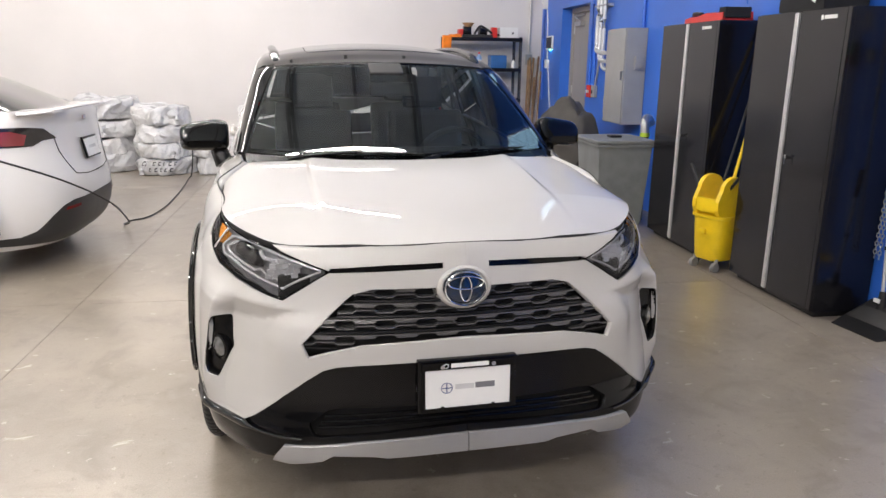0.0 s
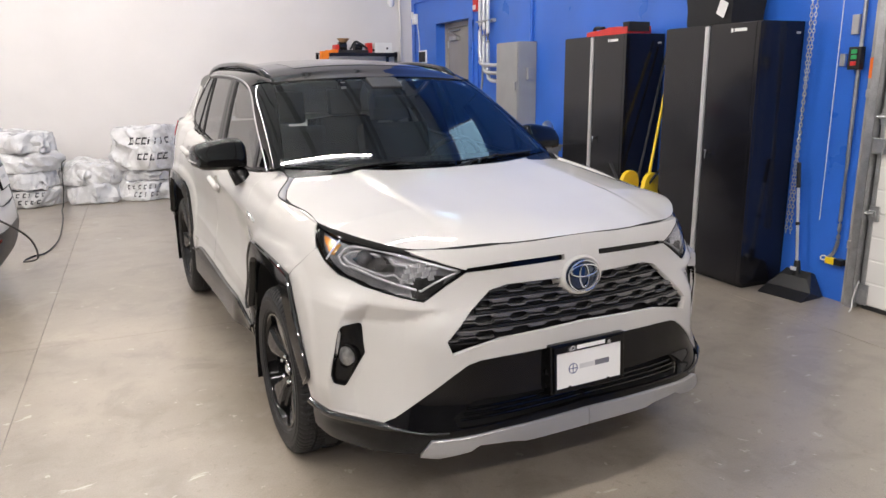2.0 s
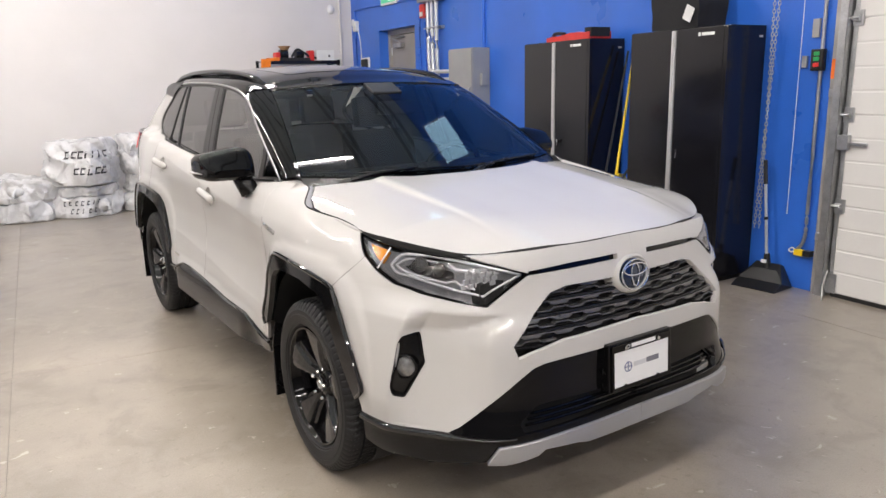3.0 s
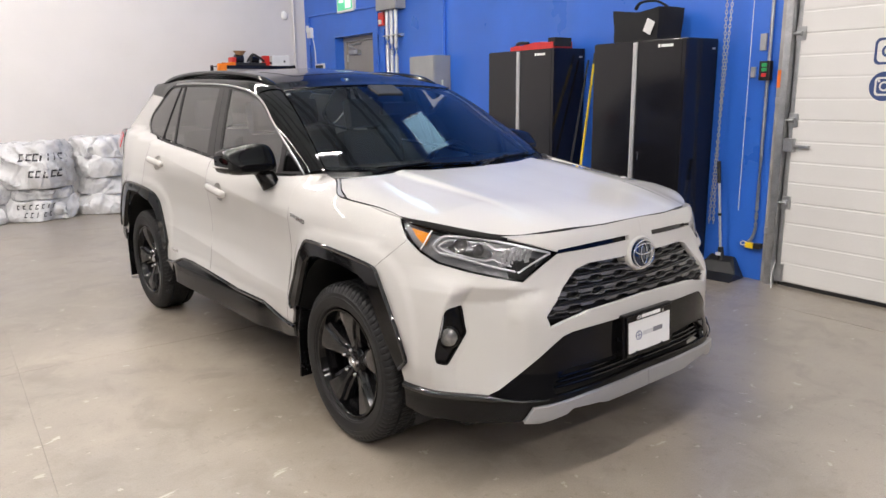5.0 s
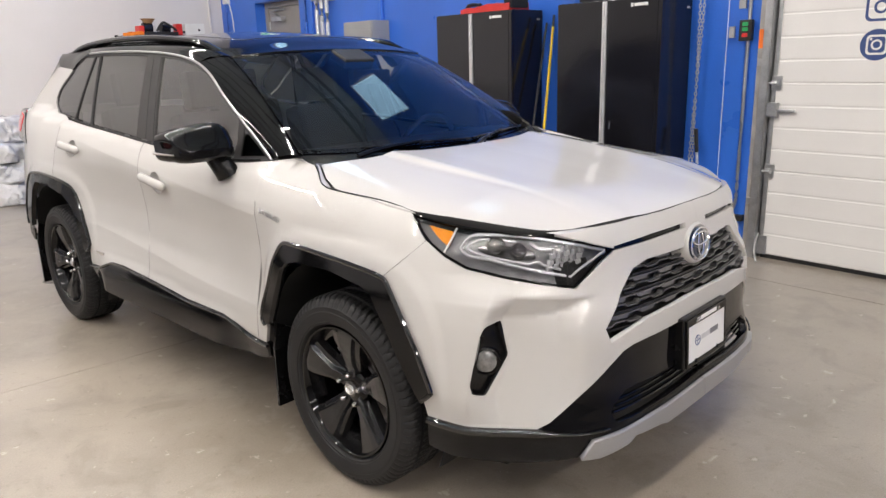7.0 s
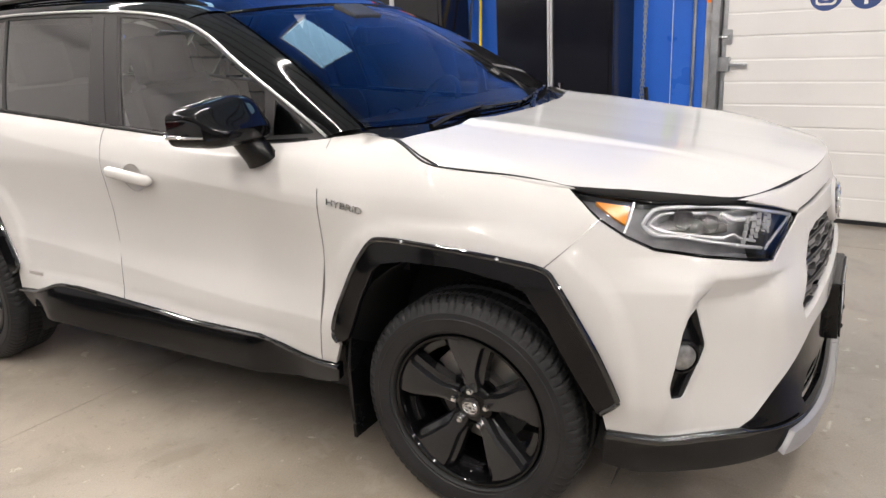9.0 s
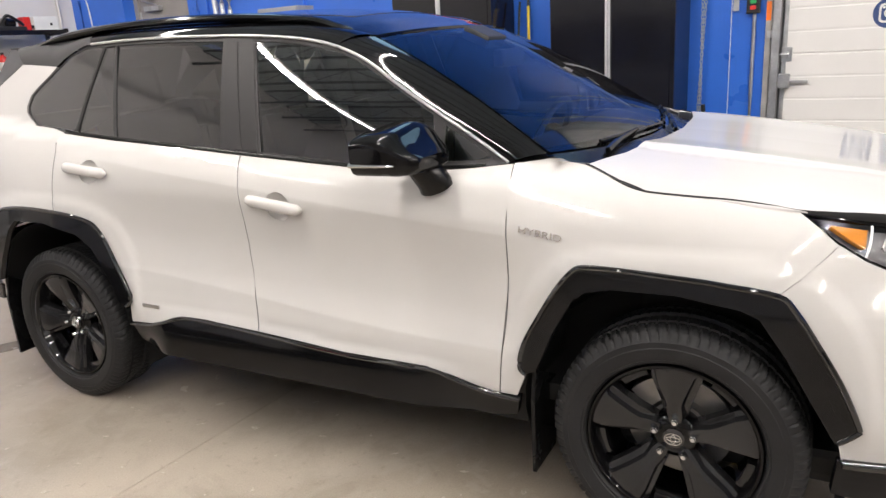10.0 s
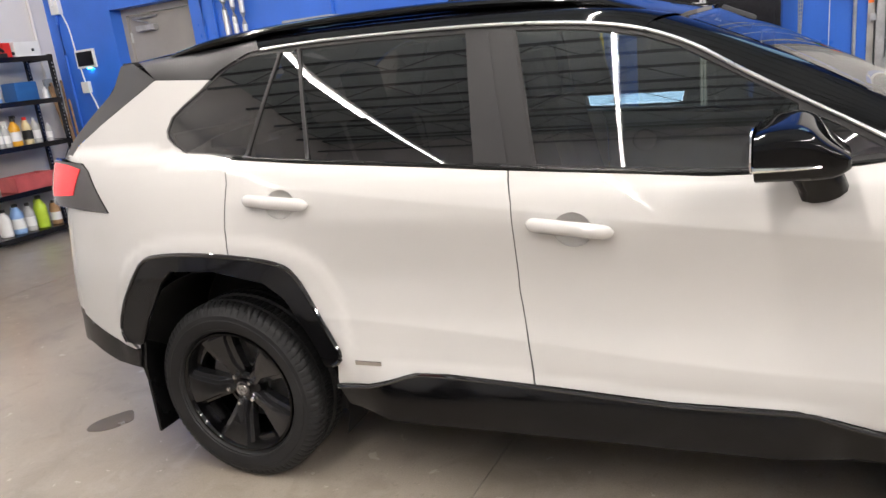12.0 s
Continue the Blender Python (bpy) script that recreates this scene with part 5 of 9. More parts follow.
# how far the skin stands out from the plan, by height
HEIGHTS = {
    -1.62: [(0.2, -0.05), (0.27, 0.005), (0.31, 0.026), (0.36, 0.023), (0.42, 0.014), (0.5, 0.004), (0.66, 0.0), (0.74, -0.004), (0.80, -0.011), (0.86, -0.019), (0.92, -0.028), (0.96, -0.036), (1.0, -0.048), (1.02, -0.062), (1.05, -0.12)],
    -0.95: [(0.2, -0.03), (0.27, 0.02), (0.31, 0.036), (0.36, 0.035), (0.42, 0.022), (0.5, 0.006), (0.66, 0.004), (0.74, -0.012), (0.80, -0.040), (0.86, -0.058), (0.93, -0.068), (0.97, -0.085), (1.0, -0.11), (1.04, -0.18)],
    -0.62: [(0.2, -0.03), (0.28, 0.012), (0.34, 0.026), (0.385, 0.028), (0.41, 0.014), (0.5, 0.010), (0.62, 0.004), (0.72, -0.004), (0.80, -0.022), (0.86, -0.04), (0.93, -0.062), (0.98, -0.09), (1.02, -0.13), (1.06, -0.2)],
    -0.28: [(0.2, -0.04), (0.30, -0.01), (0.45, 0.0), (0.6, 0.004), (0.75, -0.004), (0.85, -0.020), (0.93, -0.044), (0.99, -0.075), (1.03, -0.112), (1.06, -0.16), (1.1, -0.26)],
    0.15: [(0.2, -0.05), (0.3, -0.02), (0.45, 0.0), (0.6, 0.006), (0.75, 0.006), (0.85, -0.004), (0.93, -0.016), (0.98, -0.025), (1.03, -0.045), (1.08, -0.085), (1.11, -0.14), (1.14, -0.22)],
    0.7: [(0.2, -0.06), (0.3, -0.03), (0.38, -0.008), (0.45, 0.004), (0.52, 0.004), (0.60, -0.005), (0.70, -0.014), (0.80, -0.015), (0.90, -0.011), (0.97, -0.012), (1.02, -0.024), (1.07, -0.042), (1.11, -0.07), (1.15, -0.1)],
    2.1: [(0.2, -0.06), (0.3, -0.03), (0.38, -0.006), (0.45, 0.008), (0.52, 0.006), (0.60, -0.008), (0.70, -0.020), (0.80, -0.020), (0.90, -0.014), (1.0, -0.010), (1.06, -0.020), (1.12, -0.042), (1.17, -0.07), (1.22, -0.1)],
    2.7: [(0.2, -0.06), (0.3, -0.03), (0.42, 0.0), (0.55, 0.010), (0.7, 0.012), (0.8, 0.008), (0.9, -0.004), (1.0, -0.020), (1.08, -0.04), (1.15, -0.065), (1.22, -0.10), (1.28, -0.13)],
    3.3: [(0.2, -0.10), (0.3, -0.03), (0.42, 0.01), (0.6, 0.0), (0.8, -0.01), (0.95, -0.03), (1.06, -0.045), (1.15, -0.06), (1.24, -0.09), (1.3, -0.12)],
    4.4: [(0.2, -0.12), (0.3, -0.03), (0.42, 0.0), (0.6, 0.0), (0.8, -0.03), (0.95, -0.04), (1.06, -0.05), (1.15, -0.065), (1.24, -0.09), (1.3, -0.12)],
}
STATIONS = sorted(HEIGHTS)


def stand_out(s, z):
    if s <= STATIONS[0]:
        return curve(z, HEIGHTS[STATIONS[0]])
    for a, b in zip(STATIONS, STATIONS[1:]):
        if s <= b:
            k = ease(a, b, s)
            return curve(z, HEIGHTS[a]) * (1 - k) + curve(z, HEIGHTS[b]) * k
    return curve(z, HEIGHTS[STATIONS[-1]])


F_WIDTH = [(0.2, 0.745), (0.55, 0.768), (1.0, 0.790), (1.6, 0.803), (2.3, 0.800), (2.75, 0.788), (3.0, 0.775), (3.3, 0.745), (3.45, 0.72)]


def glasshouse(s, z):
    """The upper side, from the belt to the roof rail."""
    up = z - 1.14
    if s <= 3.0:
        w = curve(s, F_WIDTH) - 0.252 * up - 0.155 * up * up
        return w, s
    # round the tail corner on to the leaning hatch
    w = curve(s, [(3.0, 0.775), (3.3, 0.760), (3.55, 0.738), (4.6, 0.70)]) - 0.252 * up - 0.155 * up * up
    if s > 3.55:
        w *= max(0.0, 1 - (s - 3.55) / (S_TAIL - 3.55)) ** 0.6
    y = 3.0 + (s - 3.0) * 0.97 if s < 3.55 else 3.5335 + 0.06 * (1 - math.exp(-(s - 3.55) * 6))
    return w, y - 0.62 * ease(3.5, 3.8, s) * up


def grille_limit(z):
    """Where the grille's opening ends, at a height."""
    return curve(z, [(0.650, -1.015), (0.668, -1.000), (0.695, -0.992), (0.787, -1.080), (0.850, -1.155), (0.862, -1.21)]) + (-0.05 if z < 0.668 else 0)


BROW_TOP = [(0.3, 0.862), (0.45, 0.835), (0.56, 0.818), (0.64, 0.812), (0.80, 0.805), (0.88, 0.800), (0.96, 0.795), (1.2, 0.775)]
BROW_LOW = [(0.3, 0.745), (0.62, 0.745), (0.78, 0.751), (0.86, 0.764), (0.95, 0.789), (1.2, 0.775)]


def dish(s, z):
    """The nose's corner: a boxed-out edge outside the fog lamp, a brow under the headlamp and the hollow beneath it."""
    q = -s
    if not 0.30 < q < 1.10 or not 0.36 < z < 0.87:
        return 0.0
    # the corner edge stands out, and folds in to the fog lamp's pocket
    qa = curve(z, [(0.40, 0.552), (0.55, 0.566), (0.63, 0.587), (0.735, 0.608), (0.80, 0.625), (0.87, 0.63)])
    qb = curve(z, [(0.40, 0.66), (0.503, 0.640), (0.57, 0.662), (0.63, 0.680), (0.735, 0.658), (0.80, 0.70), (0.87, 0.72)])
    high = curve(z, [(0.36, 0.2), (0.43, 0.65), (0.50, 1.0), (0.785, 1.0), (0.805, 0.75), (0.84, 0.2), (0.87, 0.0)])
    out = 0.037 * high
    if q < qa:
        lift = out * ((q - 0.30) / (qa - 0.30)) ** 1.7
    else:
        lift = out * max(0.0, 1 - (q - qa) / (qb - qa))
    # brow and hollow
    top = curve(q, BROW_TOP)
    low = curve(q, BROW_LOW)
    rim = -grille_limit(max(0.67, z)) - 0.045
    across = max(0.0, min(1.0, (q - qa) / (qb - qa))) * ease(-0.01, 0.12, rim - q) * min(1.0, max(0.0, top - low) / 0.045)
    brow = 0.008 * ease(0.42, 0.56, q) * (1 - ease(0.84, 0.96, q))
    if z >= top:
        return lift + brow * (1 - ease(top, top + 0.05, z))
    if z > low:
        t = (top - z) / (top - low)
        return lift + brow * (1 - t) - 0.028 * t * across
    if z > 0.628:
        return lift - across * (0.028 - 0.006 * (low - z) / (low - 0.628))
    return lift - across * 0.022 * max(0.0, (z - 0.42) / 0.208)


SHOULDER = [(0.3, 0.925), (0.5, 0.940), (0.7, 0.953), (0.94, 0.975), (1.27, 1.007), (1.57, 1.040), (1.92, 1.077), (2.29, 1.122), (2.5, 1.14)]
CREASE = [(0.3, 0.57), (0.55, 0.570), (0.78, 0.570), (1.12, 0.585), (1.51, 0.620), (1.84, 0.648), (2.5, 0.70)]


def pressing(s, z):
    """The doors' crisp shoulder and lower crease, and the lips over the wheel arches."""
    d = 0.0
    k = ease(0.30, 0.55, s) * (1 - ease(2.2, 2.5, s))
    if k > 0:
        hi = curve(s, SHOULDER)
        lo = curve(s, CREASE)
        t = (hi - z) / (hi - lo)
        if 0 < t < 1:
            d -= 0.020 * k * 4 * t * (1 - t)
    low = ease(0.60, 0.85, s) * (1 - ease(2.0, 2.2, s))
    if low > 0 and z < 0.56:
        fold = curve(s, [(0.6, 0.488), (0.8, 0.508), (1.13, 0.507), (1.52, 0.530), (1.9, 0.540), (2.2, 0.52)])
        d += 0.30 * low * max(0.0, fold - z)
    for c, w, h in ((0.0, 0.45, 0.515), (2.675, 0.475, 0.555)):
        if abs(s - c) < 0.62 and z > 0.3:
            r = ((abs(s - c) / w) ** 3.5 + (max(0.0, z - 0.36) / h) ** 3.5) ** (1 / 3.5)
            d += 0.009 * (1 - ease(1.04, 1.13, r)) * ease(0.35, 0.6, z)
    return d


def skin(s, z):
    """A point of the right-hand skin; s runs along the plan, and is y on the flank."""
    bx, by = curve(s, PLAN_X), curve(s, PLAN_Y)
    e = 0.012
    tx, ty = curve(s + e, PLAN_X) - curve(s - e, PLAN_X), curve(s + e, PLAN_Y) - curve(s - e, PLAN_Y)
    n = math.hypot(tx, ty) or 1.0
    nx, ny = ty / n, -tx / n
    d = stand_out(s, z) + dish(s, z) + pressing(s, z)
    x, y = bx + nx * d, by + ny * d
    b = curve(s, BELT)
    k = ease(b - 0.035, b + 0.012, z)
    if k > 0:
        gx, gy = glasshouse(s, z)
        x, y = x * (1 - k) + gx * k, y * (1 - k) + gy * k
    return Vector((spread(-max(0.0, x)), y, z))


def pane(s, z):
    """The smooth surface of the side glass, free of the belt's fold."""
    x, y = glasshouse(s, z)
    return Vector((spread(-x), y, z))


def hood_height(x, y):
    """The bonnet, over the plan."""
    a = abs(x)
    mid = curve(y, [(-0.90, 0.985), (-0.86, 1.008), (-0.80, 1.025), (-0.70, 1.042), (-0.5, 1.064), (-0.25, 1.089), (0.0, 1.115), (0.2, 1.139), (0.4, 1.163)])
    drop = curve(a, [(0.0, 0.006), (0.25, 0.004), (0.40, -0.002), (0.46, -0.005), (0.55, 0.002), (0.65, 0.014), (0.72, 0.027), (0.78, 0.047), (0.83, 0.08)])
    nose = 0.20 * ease(0.30, 0.62, a) * max(0.0, -0.42 - y) ** 1.2 + 0.026 * ease(0.0, 0.45, a) * (max(0.0, -0.5 - y) / 0.3) ** 1.5
    crown = curve(y, [(-0.8, 0.0), (-0.5, 0.008), (-0.25, 0.016), (0.0, 0.021), (0.2, 0.016), (0.4, 0.008)]) * (1 - ease(0.438 - 0.05 * max(0.0, -y), 0.464 - 0.02 * max(0.0, -y), a))
    return mid - drop - nose + crown


def hood(x, y):
    return Vector((spread(x), y, hood_height(x, y)))


def windshield(u, v):
    """u from -1 to 1 across, v from 0 at the cowl to 1 at the roof."""
    a = abs(u)
    low = Vector((0.730 * u, 0.2321 + 0.1829 * a ** 1.874, 1.142 + 0.020 * a ** 2))
    top = Vector((0.581 * u, 1.010 + 0.085 * a ** 1.874, 1.562 - 0.025 * a ** 2))
    p = low.lerp(top, v)
    k = min(1.0, max(0.0, v))
    b = (0.0642 * (1 + 0.395 * k) - 0.0118 * (1 - u * u)) * k * (1 - k)       # flatter towards the roof
    return Vector((spread(p.x), p.y - 0.483 * b, p.z + 0.876 * b))


def roof_height(x, y):
    a = abs(x)
    mid = curve(y, [(0.9, 1.536), (1.008, 1.566), (1.10, 1.586), (1.2, 1.613), (1.4, 1.652), (1.8, 1.682), (2.3, 1.689), (2.8, 1.673), (3.2, 1.636), (3.55, 1.590)])
    return mid - (0.030 + 0.014 * ease(1.1, 1.7, y) * (1 - ease(2.7, 3.2, y))) * (a / 0.5) ** 2.2 - 0.9 * max(0, a - 0.52) ** 2


def roof(x, y):
    return Vector((spread(x), y, roof_height(x, y)))


def inset(outline, gap):
    """Draw a closed outline in by a small gap."""
    n = len(outline)
    area = sum(outline[i][0] * outline[(i + 1) % n][1] - outline[(i + 1) % n][0] * outline[i][1] for i in range(n))
    sign = 1 if area > 0 else -1
    out = []
    for i in range(n):
        (ax, ay), (bx, by), (cx, cy) = outline[i - 1], outline[i], outline[(i + 1) % n]
        d1, d2 = Vector((bx - ax, by - ay)), Vector((cx - bx, cy - by))
        if d1.length < 1e-6 or d2.length < 1e-6:
            out.append((bx, by))
            continue
        d1.normalize()
        d2.normalize()
        m = Vector((-(d1.y + d2.y), d1.x + d2.x))
        if m.length < 1e-3:
            out.append((bx, by))
            continue
        m.normalize()
        k = max(0.4, m.dot(Vector((-d1.y, d1.x))))
        out.append((bx + sign * m.x * gap / k, by + sign * m.y * gap / k))
    return out


def dense(outline, step):
    out = []
    n = len(outline)
    for i in range(n):
        a, b = outline[i], outline[(i + 1) % n]
        k = max(1, int(round(math.dist(a, b) / step)))
        out += [(a[0] + (b[0] - a[0]) * j / k, a[1] + (b[1] - a[1]) * j / k) for j in range(k)]
    return out


def rounded(outline, r=0.02, steps=3):
    """Round the corners of a closed outline."""
    out = []
    n = len(outline)
    for i in range(n):
        p, a, b = Vector(outline[i]), Vector(outline[i - 1]), Vector(outline[(i + 1) % n])
        da, db = (a - p), (b - p)
        k = min(r, da.length * 0.45, db.length * 0.45)
        q0, q1 = p + da.normalized() * k, p + db.normalized() * k
        for j in range(steps + 1):
            t = j / steps
            v = q0.lerp(p, t).lerp(p.lerp(q1, t), t)
            out.append((v.x, v.y))
    return out


def inside(p, poly):
    x, y = p
    hit = False
    j = len(poly) - 1
    for i in range(len(poly)):
        (xi, yi), (xj, yj) = poly[i], poly[j]
        if (yi > y) != (yj > y) and x < (xj - xi) * (y - yi) / (yj - yi) + xi:
            hit = not hit
        j = i
    return hit


def panel(name, surf, outline, parent, material, holes=(), off=0.0, thick=0.014, res=0.035, sides="R", label="", gap=0.0022, flip=None, bow=None, seam=None, creases=()):
    """A sheet cut out of a surface, with turned-in edges. sides: R, L, or RL for both in one mesh."""
    flip = (surf is skin) if flip is None else flip
    rim_loops = [dense(inset(outline, gap), res)] + [dense(inset(h, -gap), res) for h in holes]
    pts, edges = [], []
    for loop in rim_loops:
        base = len(pts)
        pts += loop
        edges += [(base + i, base + (i + 1) % len(loop)) for i in range(len(loop))]
    for line in creases:
        fine = [p for a, b in zip(line, line[1:]) for p in [(a[0] + (b[0] - a[0]) * k / 8, a[1] + (b[1] - a[1]) * k / 8) for k in range(8)]]
        runs = [p for p in fine if inside(p, rim_loops[0]) and not any(inside(p, h) for h in rim_loops[1:])]
        pts += [p for p in runs if all(math.dist(p, q) > res * 0.35 for q in pts)]
    lo = [min(p[i] for p in rim_loops[0]) for i in (0, 1)]
    hi = [max(p[i] for p in rim_loops[0]) for i in (0, 1)]
    rows = int((hi[1] - lo[1]) / (res * 0.87)) + 1
    cols = int((hi[0] - lo[0]) / res) + 1
    rim_pts = [Vector(p) for p in pts]
    for j in range(rows + 1):
        for i in range(cols + 1):
            q = (lo[0] + (i + 0.5 * (j % 2)) * res, lo[1] + j * res * 0.87)
            if inside(q, rim_loops[0]) and not any(inside(q, h) for h in rim_loops[1:]):
                v = Vector(q)
                if all(abs(v.x - w.x) > res * 0.5 or abs(v.y - w.y) > res * 0.5 or (v - w).length > res * 0.5 for w in rim_pts):
                    pts.append(q)
    verts, _, faces, _, _, _ = delaunay_2d_cdt([Vector(p) for p in pts], edges, [], 0, 1e-6)
    keep = []
    for f in faces:
        c = sum((verts[i] for i in f), Vector((0, 0))) / len(f)
        if inside(c, rim_loops[0]) and not any(inside(c, h) for h in rim_loops[1:]):
            a, b, d = (verts[i] for i in f[:3])
            keep.append(f if (b - a).cross(d - a) > 0 else f[::-1])
    e = 0.004

    def place(u, v):
        p = surf(u, v)
        n = (surf(u + e, v) - surf(u - e, v)).cross(surf(u, v + e) - surf(u, v - e))
        if n.length < 1e-12:
            n = Vector((0, 0, 1))
        n.normalize()
        n = -n if flip else n
        p = p + n * (off + (bow(u, v) if bow else 0.0))
        return p, n
    made = [place(v.x, v.y) for v in verts]
    skin_faces = len(keep)
    co, no, fc = [p for p, _ in made], [n for _, n in made], [list(reversed(f)) if flip else list(f) for f in keep]
    if thick:
        # turned-in edge
        count = {}
        for f in fc:
            for a, b in zip(f, f[1:] + f[:1]):
                count[(a, b)] = True
        for (a, b) in list(count):
            if (b, a) not in count:
                i = len(co)
                pa, pb, na, nb = co[a], co[b], no[a], no[b]
                out = (pb - pa).cross(na)
                out = out.normalized() if out.length > 1e-9 else na
                co += [pa, pb, pb - nb * thick, pa - na * thick]
                no += [(out + na).normalized(), (out + nb).normalized(), out, out]
                fc.append([i + 3, i + 2, i + 1, i])
    if bow:
        no = [Vector((0, 0, 0))] * len(no)
    all_co, all_no, all_fc = [], [], []
    for side in sides:
        base = len(all_co)
        if side == "R":
            all_co += co
            all_no += no
            all_fc += [[base + i for i in f] for f in fc]
        else:
            all_co += [Vector((-p.x, p.y, p.z)) for p in co]
            all_no += [Vector((-n.x, n.y, n.z)) for n in no]
            all_fc += [[base + i for i in reversed(f)] for f in fc]
    me = bpy.data.meshes.new(name)
    me.from_pydata(all_co, [], all_fc)
    me.materials.append(material)
    if seam:
        me.materials.append(seam)
        me.polygons.foreach_set("material_index", [1 if i % len(fc) >= skin_faces else 0 for i in range(len(all_fc))])
    me.polygons.foreach_set("use_smooth", [True] * len(me.polygons))
    if bow:
        me.set_sharp_from_angle(angle=radians(45))
    else:
        me.normals_split_custom_set_from_vertices(all_no)
    ob = new(name, me)
    ob.parent = parent
    if label:
        ob["label"] = label
    return ob


def pair(name, *args, **kw):
    """The same part on both flanks, as two meshes."""
    return [panel(name, *args, sides=s, **kw) for s in "RL"]


def strip(name, line_a, line_b, material, parent, label="", steps=4, bulge=0.0, sides="RL", thick=0.0, joined=False):
    """A band between two lines of the right flank, bowed outwards."""
    obs = []
    bm = bmesh.new()
    for side in sides:
        g = -1 if side == "L" else 1
        rows = []
        n = len(line_a)
        for i in range(n):
            a, b = Vector(line_a[i]), Vector(line_b[i])
            t0 = Vector(line_a[min(i + 1, n - 1)]) - Vector(line_a[max(i - 1, 0)])
            out = t0.cross(b - a)
            out = out.normalized() if out.length > 1e-9 else Vector((0, 0, 1))
            if out.z < 0:
                out = -out
            row = []
            for k in range(steps + 1):
                t = k / steps
                p = a.lerp(b, t) + out * bulge * 4 * t * (1 - t)
                row.append(bm.verts.new((p.x * g, p.y, p.z)))
            rows.append(row)
        for r0, r1 in zip(rows, rows[1:]):
            for k in range(steps):
                f = (r0[k], r0[k + 1], r1[k + 1], r1[k])
                bm.faces.new(f if side == "L" else f[::-1])
        if not joined:
            bmesh.ops.recalc_face_normals(bm, faces=bm.faces)
            obs.append(part(name, bm, material, parent, label, True))
            bm = bmesh.new()
    if joined:
        bmesh.ops.recalc_face_normals(bm, faces=bm.faces)
        return part(name, bm, material, parent, label, True)
    bm.free()
    return obs


def along(surf, pts, n=24, off=0.0):
    """Points on a surface along a smooth line of (u, v)."""
    line = smooth_line([(u, v, 0) for u, v in pts], max(2, n // max(1, len(pts) - 1)))
    out = []
    e = 0.004
    for p in line:
        q = surf(p.x, p.y)
        if off:
            m = (surf(p.x + e, p.y) - surf(p.x - e, p.y)).cross(surf(p.x, p.y + e) - surf(p.x, p.y - e)).normalized()
            q = q + (-m if surf is skin else m) * off
        out.append(q)
    return out


def resampled(line, n):
    d = [0.0]
    for a, b in zip(line, line[1:]):
        d.append(d[-1] + (b - a).length)
    out = []
    for i in range(n):
        t = d[-1] * i / (n - 1)
        k = 0
        while k < len(line) - 2 and d[k + 1] < t:
            k += 1
        seg = d[k + 1] - d[k] or 1.0
        out.append(line[k].lerp(line[k + 1], (t - d[k]) / seg))
    return out


# ---- the white SUV ----
PEARL = surface("pearl_white_paint", (0.470, 0.459, 0.442), 0.50, 0.0, 0.012, 3.0, 0.012, 900, coat=1.0, rough_vary=0.03, spec=0.03)
PEARL.node_tree.nodes["Principled BSDF"].inputs["Coat Roughness"].default_value = 0.025
PEARL.node_tree.nodes["Principled BSDF"].inputs["Coat IOR"].default_value = 1.42
GLOSS_BLACK = surface("gloss_black_paint", (0.002, 0.002, 0.0023), 0.05, 0.0, 0.1, 5, rough_vary=0.02, spec=0.26)
SATIN_BLACK = surface("satin_black_trim", (0.003, 0.003, 0.0034), 0.09, 0.0, 0.08, 6, 0.05, 500, rough_vary=0.04, spec=0.30)
EDGE_BLACK = surface("polished_black_edge", (0.003, 0.003, 0.0034), 0.04, 0.0, 0.1, 5, rough_vary=0.02, spec=0.9)
MASK_BLACK = surface("gloss_black_mask", (0.003, 0.003, 0.0036), 0.07, 0.0, 0.1, 5, rough_vary=0.03, spec=0.26)
GRAIN_BLACK = surface("grained_black_plastic", (0.0035, 0.0035, 0.0038), 0.26, 0, 0.08, 7, 0.06, 500, bump=0.03, bump_scale=700, spec=0.3)
PILLAR_FILM = surface("matt_black_film", (0.026, 0.0252, 0.026), 0.42, 0, 0.06, 6, 0.04, 300, spec=0.3)
RUBBER = surface("tyre_rubber", (0.014, 0.014, 0.0147), 0.50, 0, 0.2, 9, 0.10, 150, bump=0.06, bump_scale=240, spec=0.24)
WHEEL_BLACK = surface("black_wheel_lacquer", (0.011, 0.011, 0.0118), 0.12, 0, 0.06, 8, rough_vary=0.04, spec=0.5)
SILVER = surface("silver_skid_paint", (0.33, 0.33, 0.335), 0.33, 0.5, 0.04, 6, 0.04, 500)
SLAT_GREY = surface("black_rib", (0.010, 0.010, 0.011), 0.35, 0.0, 0.08, 9, spec=0.3)
BAR_GREY = surface("dark_grey_bar", (0.085, 0.083, 0.084), 0.30, 0.1, 0.08, 9)
# near-black with the shade of gaps, recesses and the underside put into it
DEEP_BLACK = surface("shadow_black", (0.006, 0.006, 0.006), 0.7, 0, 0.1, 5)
CAST = surface("cast_alloy", (0.26, 0.25, 0.24), 0.4, 0.8, 0.12, 12)
AMBER = surface("amber_lens", (0.56, 0.20, 0.004), 0.18, 0, 0.08, 30)
RED_LENS = surface("red_lens", (0.75, 0.02, 0.03), 0.14, 0, 0.08, 30, coat=0.5)
SMOKED = surface("smoked_lens", (0.02, 0.017, 0.018), 0.10, 0, 0.1, 9, coat=0.5)
LAMP_GREY = surface("lamp_liner", (0.17, 0.17, 0.18), 0.35, 0.3, 0.25, 14)
